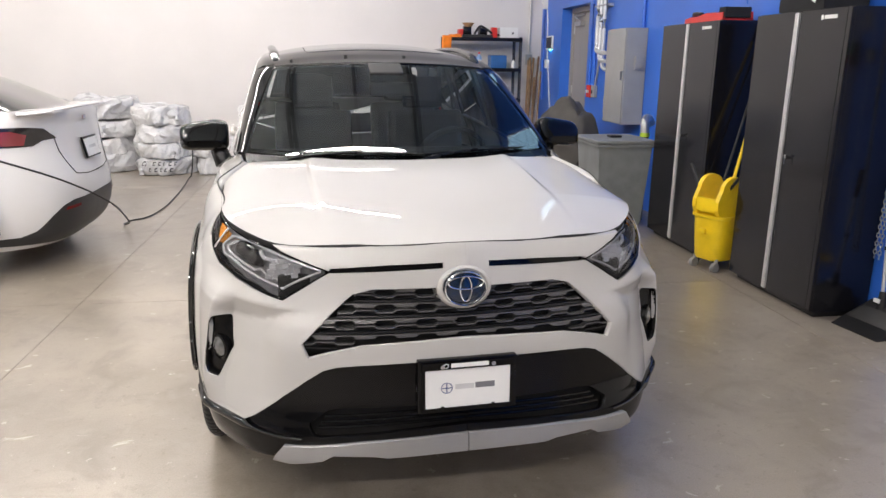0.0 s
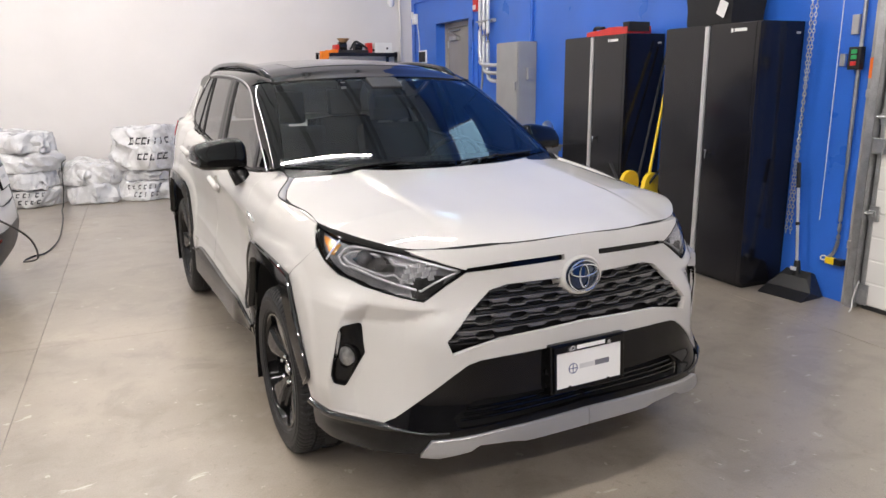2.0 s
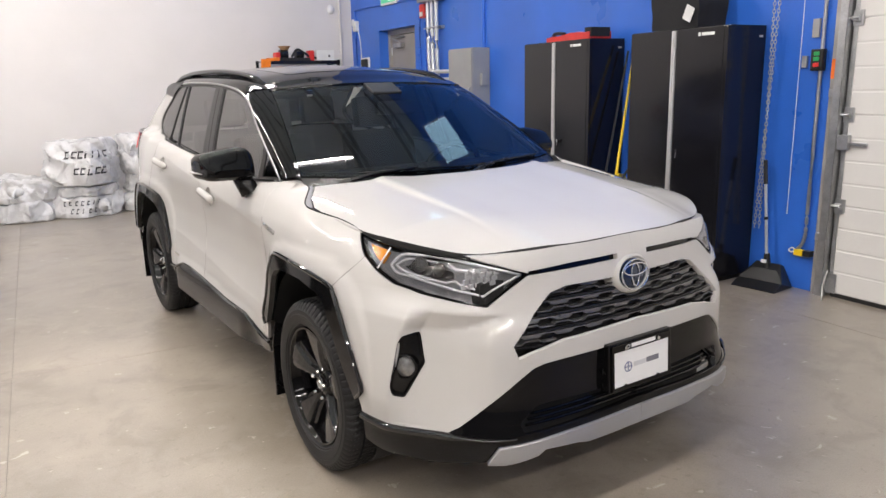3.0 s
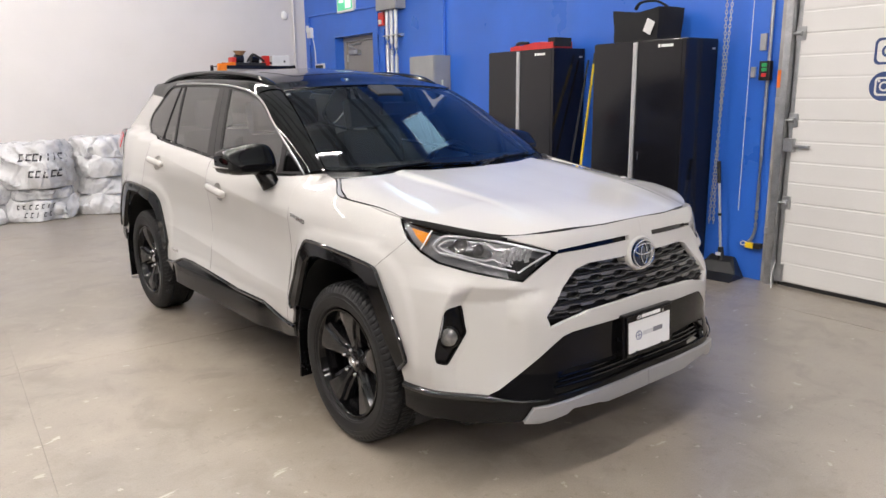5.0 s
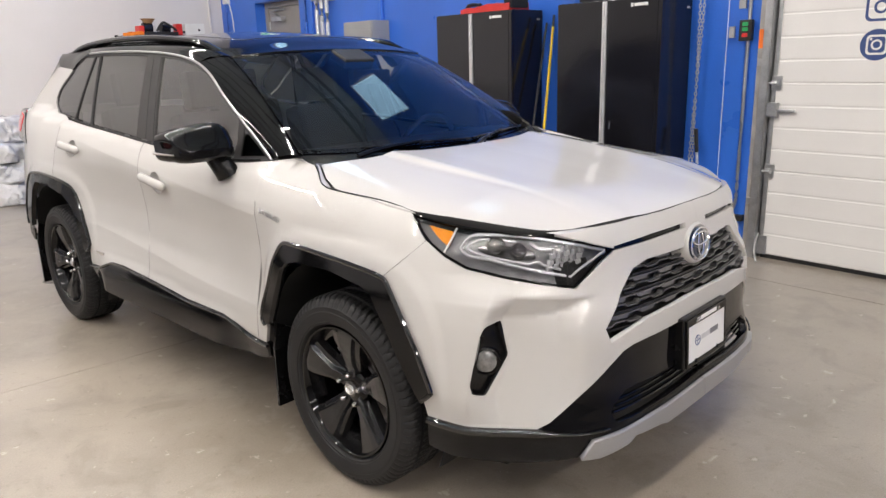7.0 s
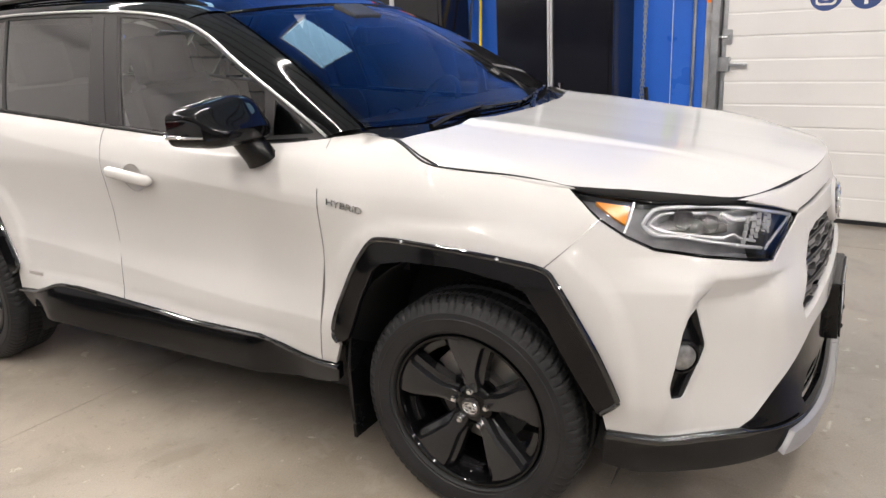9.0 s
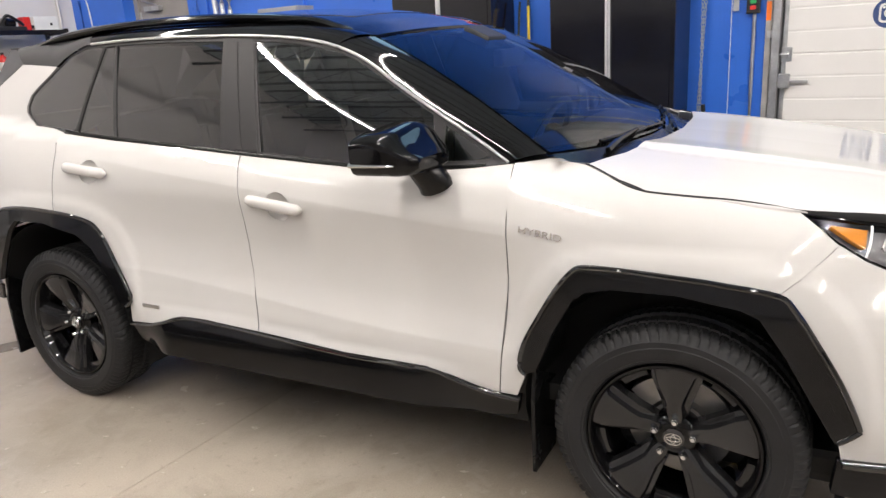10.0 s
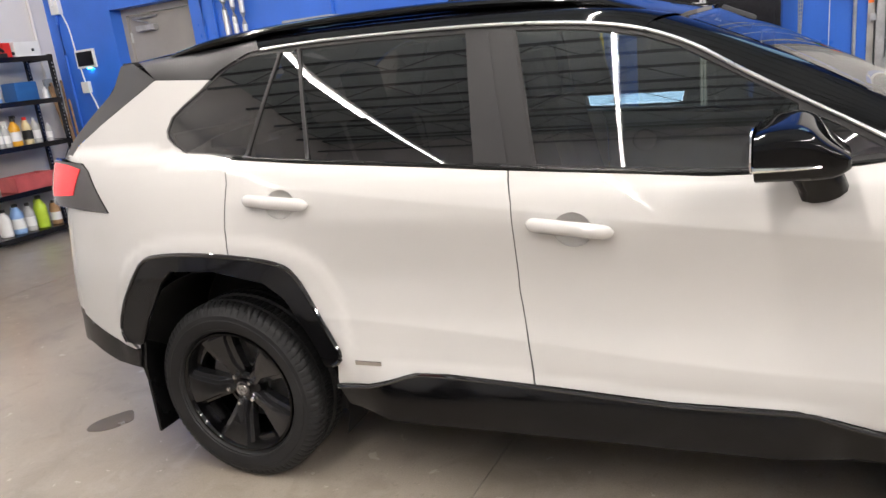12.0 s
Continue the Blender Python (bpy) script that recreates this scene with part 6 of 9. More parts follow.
FOG_GLASS = surface("fog_lamp_glass", (0.22, 0.22, 0.22), 0.12, 0.55, 0.35, 45, coat=0.5)
STRIP = surface("satin_metal_strip", (0.46, 0.46, 0.465), 0.30, 0.7, 0.05, 12, 0.04, 300)
# grey for turned-in panel edges: the shut lines' shade put into the colour
SEAM = surface("shaded_edge_grey", (0.16, 0.155, 0.15), 0.7)
BRIGHT_BAR = surface("bright_lamp_bar", (0.50, 0.50, 0.52), 0.25, 0.35, 0.05, 14)
SEAT = surface("dark_seat_cloth", (0.06, 0.06, 0.063), 0.75, 0, 0.1, 9, 0.1, 300)
DASH = surface("dashboard_vinyl", (0.02, 0.02, 0.022), 0.55, 0, 0.1, 9)
EMBLEM_BLUE = surface("deep_blue_badge", (0.006, 0.022, 0.06), 0.08, 0.3, 0.05, 9, coat=1.0)
CLEAR = clear_glass("clear_lens", (0.93, 0.94, 0.95), 0.14, 1.5)
TINT_FRONT = clear_glass("green_tinted_glass", (0.56, 0.63, 0.58), 0.0, 2.5)
TINT_DARK = clear_glass("privacy_glass", (0.10, 0.10, 0.102), 0.0, 2.15)
WINDSCREEN = clear_glass("windscreen_glass", (0.66, 0.72, 0.71), 0.0, 1.72)

car = thing("suv_car", "pearl white SUV with a black roof and black wheels", "car", pose(WIDER, 0, 0))

NOSE = S_NOSE
GRILLE = [(-1.005, 0.648), (-0.985, 0.695), (-1.073, 0.787), (-1.150, 0.850), (-1.215, 0.866), (-1.42, 0.868), (NOSE, 0.868), (NOSE, 0.700), (-1.42, 0.697), (-1.178, 0.690), (-1.07, 0.668)]
FOG = [(-0.584, 0.628), (-0.598, 0.700), (-0.612, 0.730), (-0.655, 0.737), (-0.679, 0.630), (-0.612, 0.503), (-0.575, 0.512), (-0.568, 0.545)]
LAMP = [(-0.295, 1.034), (-0.55, 1.004), (-0.684, 0.991), (-0.82, 0.984), (-0.953, 0.958), (-1.080, 0.921), (-0.905, 0.825), (-0.66, 0.866), (-0.54, 0.888), (-0.46, 0.923), (-0.39, 0.963)]
SLOT_R = [(-1.070, 0.930), (-1.070, 0.914), (-1.25, 0.920), (-1.440, 0.928), (-1.440, 0.948), (-1.25, 0.942)]
F_ARCH_OUT = [(-0.251, 0.838), (-0.289, 0.806), (-0.342, 0.727), (-0.402, 0.621), (-0.446, 0.517), (-0.444, 0.495), (-0.409, 0.463)]
F_ARCH_REAR = [(0.446, 0.545), (0.429, 0.619), (0.374, 0.721), (0.319, 0.810), (0.275, 0.862), (0.235, 0.874), (0.132, 0.874), (-0.003, 0.866), (-0.13, 0.855)]
BLACK_EDGE = [(-0.755, 0.398), (-0.803, 0.423), (-0.998, 0.572), (-1.055, 0.610), (-1.10, 0.622), (-1.18, 0.626), (-1.42, 0.628), (NOSE, 0.628)]
HOOD_FRONT_SKIN = [(NOSE, 1.008), (-1.45, 1.007), (-1.3, 1.002), (-1.12, 0.993), (-0.96, 0.987), (-0.84, 0.984)]

# bumper cover with its openings
panel("front_bumper", skin, HOOD_FRONT_SKIN + LAMP[4:6] + [(-0.905, 0.822), (-0.66, 0.863), (-0.54, 0.885), (-0.46, 0.920), (-0.393, 0.960)] + F_ARCH_OUT + [(-0.423, 0.405), (-0.496, 0.400), (-0.64, 0.395)] + BLACK_EDGE,
      car, PEARL, [GRILLE[:6] + [(NOSE - 0.002, 0.868), (NOSE - 0.002, 0.700)] + GRILLE[8:], rounded(FOG, 0.010), SLOT_R], sides="RL", res=0.0115, gap=0.0, thick=0.022,
      creases=[[(-q, curve(q, BROW_TOP) + dz) for q in (0.45, 0.50, 0.56, 0.62, 0.68, 0.74, 0.80, 0.86, 0.92, 0.97)] for dz in (0.0, -0.006)] + [[(-q, curve(q, BROW_LOW)) for q in (0.58, 0.64, 0.70, 0.78, 0.86, 0.93)],
               [(-0.684, 0.628), (-0.75, 0.628), (-0.82, 0.628), (-0.90, 0.628)], [(-0.555, 0.42), (-0.562, 0.50), (-0.568, 0.55)], [(-0.609, 0.738), (-0.617, 0.77), (-0.625, 0.80)]])
# lower black mask, intake and skid strip
panel("lower_mask", skin, BLACK_EDGE + [(NOSE, 0.372), (-1.17, 0.369), (-1.03, 0.359), (-0.927, 0.354), (-0.887, 0.297), (-0.70, 0.275), (-0.50, 0.27), (-0.41, 0.29), (-0.415, 0.400), (-0.496, 0.397), (-0.64, 0.392)], car, MASK_BLACK,
      [rounded([(-1.000, 0.425), (-1.067, 0.472), (-1.12, 0.478), (NOSE - 0.01, 0.470), (NOSE - 0.01, 0.400), (-1.022, 0.386)], 0.015)], off=-0.006, sides="RL", res=0.022, gap=0.001, thick=0.03, label="gloss black lower mask")
panel("skid_strip", skin, [(-0.887, 0.297), (-0.927, 0.354), (-1.03, 0.360), (-1.17, 0.370), (NOSE, 0.374), (NOSE, 0.308), (-1.25, 0.308), (-1.21, 0.318), (-1.085, 0.326), (-1.055, 0.308), (-0.95, 0.292)], car, SILVER, off=0.010, sides="RL", res=0.02, thick=0.03, label="silver-painted skid strip")
panel("intake_back", skin, [(-0.98, 0.38), (-1.05, 0.49), (NOSE, 0.49), (NOSE, 0.385)], car, DEEP_BLACK, off=-0.07, sides="RL", thick=0, res=0.05)
for k, z in enumerate((0.412, 0.430, 0.448)):
    for s in "RL":
        bm = bmesh.new()
        line = along(skin, [(-1.03 - 0.012 * k, z), (-1.25, z + 0.002), (-1.56, z + 0.002)], 20, -0.03)
        sweep(bm, [(p.x * (1 if s == "R" else -1), p.y, p.z) for p in line], 0.005, 6)
        part("intake_bar", bm, SATIN_BLACK, car, "", True)
for s in "RL":
    bm = bmesh.new()
    line = along(skin, [(-0.425, 0.396), (-0.52, 0.394), (-0.64, 0.391), (-0.745, 0.392), (-0.80, 0.388), (-0.90, 0.380), (-0.985, 0.378)], 48, 0.002)
    rr = [0.0135 - 0.0095 * ease(0.55, 0.75, i / (len(line) - 1)) for i in range(len(line))]
    sweep(bm, [(p.x * (1 if s == "R" else -1), p.y, p.z) for p in line], rr, 10)
    part("valance_lip", bm, EDGE_BLACK, car, "gloss black lip under the bumper cover", True)
panel("slot_back", skin, [(-1.05, 0.90), (-1.05, 0.940), (-1.45, 0.96), (-1.45, 0.910)], car, GLOSS_BLACK, off=-0.022, sides="RL", thick=0, res=0.04, label="black slot under the bonnet's edge")
panel("grille_back", skin, [(-0.965, 0.64), (-0.965, 0.70), (-1.06, 0.80), (-1.15, 0.875), (NOSE, 0.88), (NOSE, 0.69), (-1.1, 0.66)], car, DEEP_BLACK, off=-0.055, sides="RL", thick=0, res=0.05)


# grille: four grey slats that thin out over six-sided openings, a wavy bar under each, black ribs between
PERIOD = 0.1285
ROWS = (0.8495, 0.8015, 0.7535, 0.7055)


def cell(u):
    """1 over a six-sided opening, 0 between two of them."""
    ph = abs(((u - (-1.2555)) / PERIOD + 0.5) % 1.0 - 0.5) * PERIOD
    return 1 - max(0.0, min(1.0, (ph - 0.025) / 0.011))


def ribbon(name, row, material, label):
    """A bar of the grille with its own upper and lower edge and depth; row holds (u, low, high)."""
    for side in (1, -1):
        bm = bmesh.new()
        front, back = [], []
        for u, lo, hi in row:
            for z in (hi, lo):
                p = skin(u, z)
                (front, back)[0].append(bm.verts.new((p.x * side, p.y + 0.012, p.z)))
                back.append(bm.verts.new((p.x * side * 0.99, p.y + 0.036, p.z - 0.002)))
        for i in range(len(row) - 1):
            a, b, c, d = front[2 * i], front[2 * i + 1], front[2 * i + 3], front[2 * i + 2]
            e, f, g, h = back[2 * i], back[2 * i + 1], back[2 * i + 3], back[2 * i + 2]
            for q in ((a, b, c, d), (e, a, d, h), (b, f, g, c)):
                bm.faces.new(q)
        bmesh.ops.recalc_face_normals(bm, faces=bm.faces)
        part(name, bm, material, car, label)


def grille_bars():
    floor_line = [(NOSE, 0.702), (-1.42, 0.699), (-1.178, 0.692), (-1.07, 0.670), (-1.0, 0.655)]
    for c in ROWS:
        us = []
        u = NOSE
        while u < -0.985:
            if u < grille_limit(c) - 0.003:
                us.append(u)
            u += 0.0055
        ribbon("grille_slat", [(u, c + 0.0035 + 0.0095 * cell(u), c + 0.0165) for u in us], BAR_GREY, "dark grey slat")
        ribbon("grille_bar", [(u, c - 0.0065 - 0.0085 * cell(u), c - 0.0030 - 0.0085 * cell(u)) for u in us if c - 0.015 > curve(u, floor_line)], BAR_GREY, "")
        low = [(u, c - 0.0265, c - 0.0215) for u in us if c - 0.028 > curve(u, floor_line) and u < grille_limit(c - 0.024) - 0.004]
        if len(low) > 4:
            ribbon("grille_rib", low, SLAT_GREY, "black inner rib")


grille_bars()


def ellipse_ring(bm, y, z, rx, rz, t, depth, lean=-0.10, n=40, m=None):
    """A flat oval ring on the nose."""
    pts = [(rx * math.cos(2 * math.pi * k / n), 0, rz * math.sin(2 * math.pi * k / n)) for k in range(n)]
    mm = Matrix.Translation((-0.008, y - 0.002, z + 0.004)) @ pose(0, 0, 0, math.degrees(lean), 0, 0) @ (m or Matrix())
    sweep(bm, [mm @ Vector(p) for p in pts], t, 8, True, up=(0, 1, 0))
    return bm


def emblem():
    y, z = -0.893, 0.861
    lean = pose(0, 0, 0, -6, 0, 0)
    boss = bmesh.new()
    m = Matrix.Translation((-0.008, y + 0.043, z + 0.004)) @ lean @ pose(0, 0, 0, 90, 0, 0) @ Matrix.Diagonal((1, 0.80, 1, 1))
    lathe(boss, [(0.098, -0.03), (0.093, 0.004), (0.089, 0.018), (0.084, 0.024), (0.078, 0.026), (0.073, 0.023), (0.071, 0.014)], 44, m)
    e = part("emblem_boss", boss, PEARL, car, "white oval boss on the nose", True)
    disc = bmesh.new()
    lathe(disc, [(0.072, 0.010), (0.069, 0.022), (0.055, 0.028), (0.03, 0.031), (0.004, 0.032)], 44, m)
    part("emblem_disc", disc, EMBLEM_BLUE, e, "deep blue glossy oval", True)
    for rx, rz, t in ((0.068, 0.055, 0.0028), (0.058, 0.021, 0.0026), (0.019, 0.041, 0.0026)):
        bm = bmesh.new()
        mm = Matrix.Translation((0, 0, 0.012 if rx == 0.058 else 0.0))
        ellipse_ring(bm, y + 0.012, z + (0.020 if rx == 0.058 else 0), rx, rz, t, 0)
        part("emblem_ring", bm, CHROME, e, "chrome oval ring", True)


emblem()


def number_plate():
    p = part("plate_holder", boxes((-0.175, 0.175, -0.012, 0.03, -0.095, 0.10)), GRAIN_BLACK, car, "black plate holder with a dealer frame", bevel=0.006, m=pose(-0.005, -0.909, 0.545, -3) @ Matrix.Diagonal((0.955, 1, 0.935, 1)))
    part("plate", boxes((-0.152, 0.152, -0.0155, -0.0125, -0.078, 0.066)), WHITE_PLASTIC, p, "blank white dealer plate with grey bars", bevel=0.0012)
    fr = boxes((-0.162, 0.162, -0.0185, -0.0125, 0.064, 0.092), (-0.162, 0.162, -0.0185, -0.0125, -0.092, -0.076), (-0.162, -0.150, -0.0185, -0.0125, -0.076, 0.064), (0.150, 0.162, -0.0185, -0.0125, -0.076, 0.064))
    part("plate_frame", fr, GLOSS_BLACK, p, "gloss black plate frame", bevel=0.002)
    for x in (-0.09, 0.09):
        for z, t in ((0.075, 1), (-0.078, 1)):
            bm = bmesh.new()
            rod(bm, (x, -0.0125, z), (x, -0.021, z), 0.008, n=12)
            rod(bm, (x, -0.021, z), (x, -0.0225, z), 0.005, n=6)
            part("plate_screw", bm, CHROME if z > 0 else GRAIN_BLACK, p)
    white = boxes((-0.060, 0.072, -0.0195, -0.0187, 0.071, 0.086))
    part("frame_bar", white, WHITE_PLASTIC, p, "white bar of print")
    rg = bmesh.new()
    sweep(rg, [(-0.078 + 0.009 * math.cos(2 * math.pi * k / 24), -0.0192, 0.078 + 0.007 * math.sin(2 * math.pi * k / 24)) for k in range(24)], 0.0012, 6, True, up=(0, 1, 0))
    part("frame_ring", rg, WHITE_PLASTIC, p)
    rg = bmesh.new()
    sweep(rg, [(-0.075 + 0.019 * math.cos(2 * math.pi * k / 32), -0.016, -0.004 + 0.019 * math.sin(2 * math.pi * k / 32)) for k in range(32)], 0.0016, 6, True, up=(0, 1, 0))
    box(rg, -0.094, -0.056, -0.0165, -0.0156, -0.0055, -0.0025)
    box(rg, -0.0768, -0.0732, -0.0165, -0.0156, -0.022, 0.014)
    part("plate_ring", rg, NAVY, p, "navy ring mark")
    part("plate_bar", boxes((-0.045, 0.022, -0.0162, -0.0156, -0.011, 0.008)), surface("pale_grey_print", (0.52, 0.52, 0.53), 0.5), p, "pale grey bar of print")
    part("plate_bar", boxes((0.026, 0.095, -0.0162, -0.0156, -0.011, 0.010)), surface("mid_grey_print", (0.16, 0.16, 0.18), 0.5), p, "dark grey bar of print")


number_plate()

# headlamps
for s in "RL":
    lamp = panel("headlamp", skin, inset(LAMP, 0.002), car, LAMP_GREY, off=-0.045, thick=0, res=0.025, sides=s, label="slim LED headlamp with bright inner bars")
    rim = LAMP
    panel("lamp_bezel", skin, LAMP, lamp, GLOSS_BLACK, [inset(LAMP, 0.0075)], off=-0.003, thick=0.014, res=0.018, sides=s, label="gloss black bezel")
    panel("amber_marker", skin, [(-0.375, 1.012), (-0.485, 0.998), (-0.468, 0.950), (-0.425, 0.975)], lamp, AMBER, off=-0.016, thick=0.02, res=0.02, sides=s, label="amber side marker")
    g = 1 if s == "R" else -1

    def bar(pts, r, mt, name, off=-0.014, squash=1.0):
        bm = bmesh.new()
        sweep(bm, [(p.x * g, p.y, p.z) for p in along(skin, pts, 18, off)], r, 8, squash=squash)
        part(name, bm, mt, lamp, "", True)
    bar([(-0.492, 1.002), (-0.478, 0.965), (-0.462, 0.932)], 0.0032, WHITE_PLASTIC, "light_guide", -0.008)
    bar([(-0.515, 0.950), (-0.550, 0.984), (-0.62, 0.988), (-0.729, 0.984), (-0.90, 0.958), (-1.040, 0.922)], 0.0055, BRIGHT_BAR, "bright_bar")
    bar([(-0.515, 0.950), (-0.549, 0.924), (-0.608, 0.917), (-0.72, 0.893), (-0.80, 0.876), (-0.894, 0.858)], 0.005, BRIGHT_BAR, "bright_bar")
    bar([(-0.894, 0.858), (-0.955, 0.886), (-1.040, 0.918)], 0.0042, BRIGHT_BAR, "bright_bar")
    bar([(-0.535, 0.952), (-0.570, 0.974), (-0.62, 0.977), (-0.70, 0.972)], 0.0042, BRIGHT_BAR, "bright_bar", -0.022)
    bar([(-0.535, 0.952), (-0.575, 0.932), (-0.66, 0.916), (-0.74, 0.902)], 0.005, BRIGHT_BAR, "bright_bar", -0.022)
    bar([(-0.745, 0.968), (-0.775, 0.950), (-0.80, 0.948), (-0.86, 0.943)], 0.007, BRIGHT_BAR, "bright_bar", -0.022)
    bar([(-0.74, 0.902), (-0.775, 0.908), (-0.80, 0.896), (-0.86, 0.880)], 0.0042, BRIGHT_BAR, "bright_bar", -0.022)
    panel("lamp_bowl", skin, rounded([(-0.56, 0.952), (-0.60, 0.970), (-0.72, 0.962), (-0.77, 0.942), (-0.77, 0.915), (-0.70, 0.912), (-0.60, 0.932)], 0.01), lamp, SMOKED, off=-0.036, thick=0, res=0.03, sides=s, label="dark inner bowl")
    for u, v, r in ((-0.635, 0.948, 0.026), (-0.71, 0.935, 0.022)):
        c = skin(u, v)
        n = Vector((-0.75, -0.66, 0.1)).normalized()
        bm = bmesh.new()
        m = Matrix.Translation((c - n * 0.035)) @ n.to_track_quat("Z", "Y").to_matrix().to_4x4()
        lathe(bm, [(r * 1.15, -0.01), (r * 1.15, 0.012), (r, 0.012), (r * 0.85, 0.020), (r * 0.4, 0.026), (r * 0.05, 0.027)], 24, m)
        for v2 in bm.verts:
            v2.co.x *= g
        if g < 0:
            bmesh.ops.reverse_faces(bm, faces=bm.faces)
        part("projector", bm, SMOKED, lamp, "round projector lens", True)
    # faceted reflector near the nose
    bm = bmesh.new()
    for i in range(5):
        for j in range(4):
            u, v = -0.835 - 0.028 * i - 0.008 * j, 0.884 + 0.017 * j + 0.003 * i
            c = skin(u, v)
            box(bm, -0.011, 0.011, -0.006, 0.004, -0.008, 0.008, Matrix.Translation((c.x * g, c.y + 0.03, c.z)) @ pose(0, 0, 0, 12 * ((i + j) % 2) - 6, 0, 14 * g * (i % 2)))
    part("reflector", bm, BRIGHT_BAR, lamp, "faceted chrome reflector", bevel=0.002)
    cover = panel("lens_cover", skin, inset(LAMP, 0.012), lamp, CLEAR, off=-0.003, thick=0, res=0.03, sides=s, label="clear plastic cover")
    cover.visible_shadow = False

# fog lamp pockets
for s in "RL":
    g = 1 if s == "R" else -1
    fog = panel("fog_pocket", skin, inset(rounded(FOG, 0.010), -0.004), car, GRAIN_BLACK, off=-0.022, thick=0, res=0.02, sides=s, label="black ribbed pocket with a round fog lamp")
    panel("pocket_wall", skin, inset(rounded(FOG, 0.010), -0.002), fog, GRAIN_BLACK, [inset(rounded(FOG, 0.010), 0.006)], off=-0.004, thick=0.020, res=0.02, sides=s)
    c = skin(-0.612, 0.613)
    n = Vector((-0.80, -0.60, 0.0)).normalized()
    m = Matrix.Translation(c - n * 0.040) @ n.to_track_quat("Z", "Y").to_matrix().to_4x4()
    for prof, mt, nm in (([(0.046, 0.0), (0.046, 0.022), (0.040, 0.025), (0.038, 0.018)], GRAIN_BLACK, "fog_ring"), ([(0.037, 0.014), (0.034, 0.024), (0.022, 0.031), (0.008, 0.034), (0.002, 0.0345)], FOG_GLASS, "fog_lens")):
        bm = bmesh.new()
        lathe(bm, prof, 28, m)
        for v in bm.verts:
            v.co.x *= g
        if g < 0:
            bmesh.ops.reverse_faces(bm, faces=bm.faces)
        part(nm, bm, mt, fog, "clear round lens" if nm == "fog_lens" else "", True)
    for z in (0.53, 0.555, 0.672, 0.695, 0.715):
        bm = bmesh.new()
        u0, u1 = curve(z, [(0.50, -0.585), (0.55, -0.572), (0.62, -0.568), (0.69, -0.592), (0.73, -0.63)]), curve(z, [(0.50, -0.598), (0.56, -0.64), (0.628, -0.682), (0.70, -0.665), (0.73, -0.655)])
        sweep(bm, [(p.x * g, p.y, p.z) for p in along(skin, [(u0, z), (u1, z + 0.004)], 6, -0.036)], 0.006, 6)
        part("pocket_rib", bm, GRAIN_BLACK, fog, "", True)

# bonnet
HOOD_OUT = [(-0.703, 0.300), (-0.768, 0.188), (-0.797, 0.102), (-0.798, 0.0), (-0.791, -0.15), (-0.785, -0.30), (-0.765, -0.42), (-0.725, -0.52), (-0.665, -0.605), (-0.59, -0.674), (-0.45, -0.750), (-0.25, -0.812), (0.0, -0.838)]
HOOD_OUT = HOOD_OUT[:5] + [(p.x, p.y) for p in smooth_line([(x, y, 0) for x, y in HOOD_OUT[5:] + [(0.25, -0.812)]], 4)[:-4]]
HOOD_OUT[-1] = (0.0, -0.838)
HOOD_REAR = [(0.0, 0.155), (-0.3, 0.17), (-0.55, 0.225)]
full_hood = HOOD_OUT + [(-x, y) for x, y in HOOD_OUT[-2::-1]] + [(-x, y) for x, y in HOOD_REAR[::-1]] + HOOD_REAR[1:]
hood_creases = [[(g * (a + b * min(0.0, y)), y) for y in (-0.72, -0.6, -0.48, -0.36, -0.24, -0.12, 0.0, 0.08, 0.15)] for g in (1, -1) for a, b in ((0.438, 0.05), (0.451, 0.035), (0.464, 0.02))]
# the white bonnet's turned-in edge is blackened to give its gap shade
panel("bonnet", hood, full_hood, car, PEARL, res=0.026, thick=0.03, gap=0.003, seam=DEEP_BLACK, creases=hood_creases, label="white bonnet with two raised creases")

# front wings
panel_args = [(-0.394, 0.960), (-0.345, 1.000), (-0.296, 1.033), (-0.15, 1.052), (-0.005, 1.066), (0.10, 1.077), (0.15, 1.088), (0.19, 1.100), (0.24, 1.116), (0.30, 1.133), (0.40, 1.152), (0.509, 1.139), (0.493, 0.991), (0.496, 0.80), (0.515, 0.562), (0.527, 0.425), (0.465, 0.428), (0.435, 0.50)] + F_ARCH_REAR + [(-0.251, 0.838)]
pair("front_wing", skin, panel_args, car, PEARL, res=0.03, seam=SEAM, gap=0.0022)

# flange that closes the joint between wing and bonnet
wing_edge = resampled(along(skin, [(-0.296, 1.033), (-0.15, 1.052), (-0.005, 1.066), (0.10, 1.077), (0.15, 1.088), (0.19, 1.100), (0.24, 1.116), (0.30, 1.133)], 40), 30)
hood_edge = resampled([hood(x - 0.002, y) - Vector((0, 0, 0.004)) for x, y in HOOD_OUT[5::-1]], 30)
strip("wing_flange", wing_edge, hood_edge, PEARL, car, "", 3, 0.004)

# a thin black rod draws the shade of the closed wing joint
for g in (1, -1):
    bm = bmesh.new()
    sweep(bm, [(p.x * g, p.y, p.z + 0.0012) for p in wing_edge], 0.0026, 6)
    part("bonnet_gap_shade", bm, DEEP_BLACK, car, "black rod drawing the gap's shade along the bonnet", True)
nose_edge = resampled(along(skin, HOOD_FRONT_SKIN[::-1], 40), 30)
lip_edge = resampled([hood(x, y - 0.002) - Vector((0, 0, 0.006)) for x, y in [(-0.60, -0.664), (-0.45, -0.748), (-0.25, -0.810), (-0.001, -0.836)]], 30)
strip("bonnet_flange", nose_edge, lip_edge, PEARL, car, "", 3, 0.0)

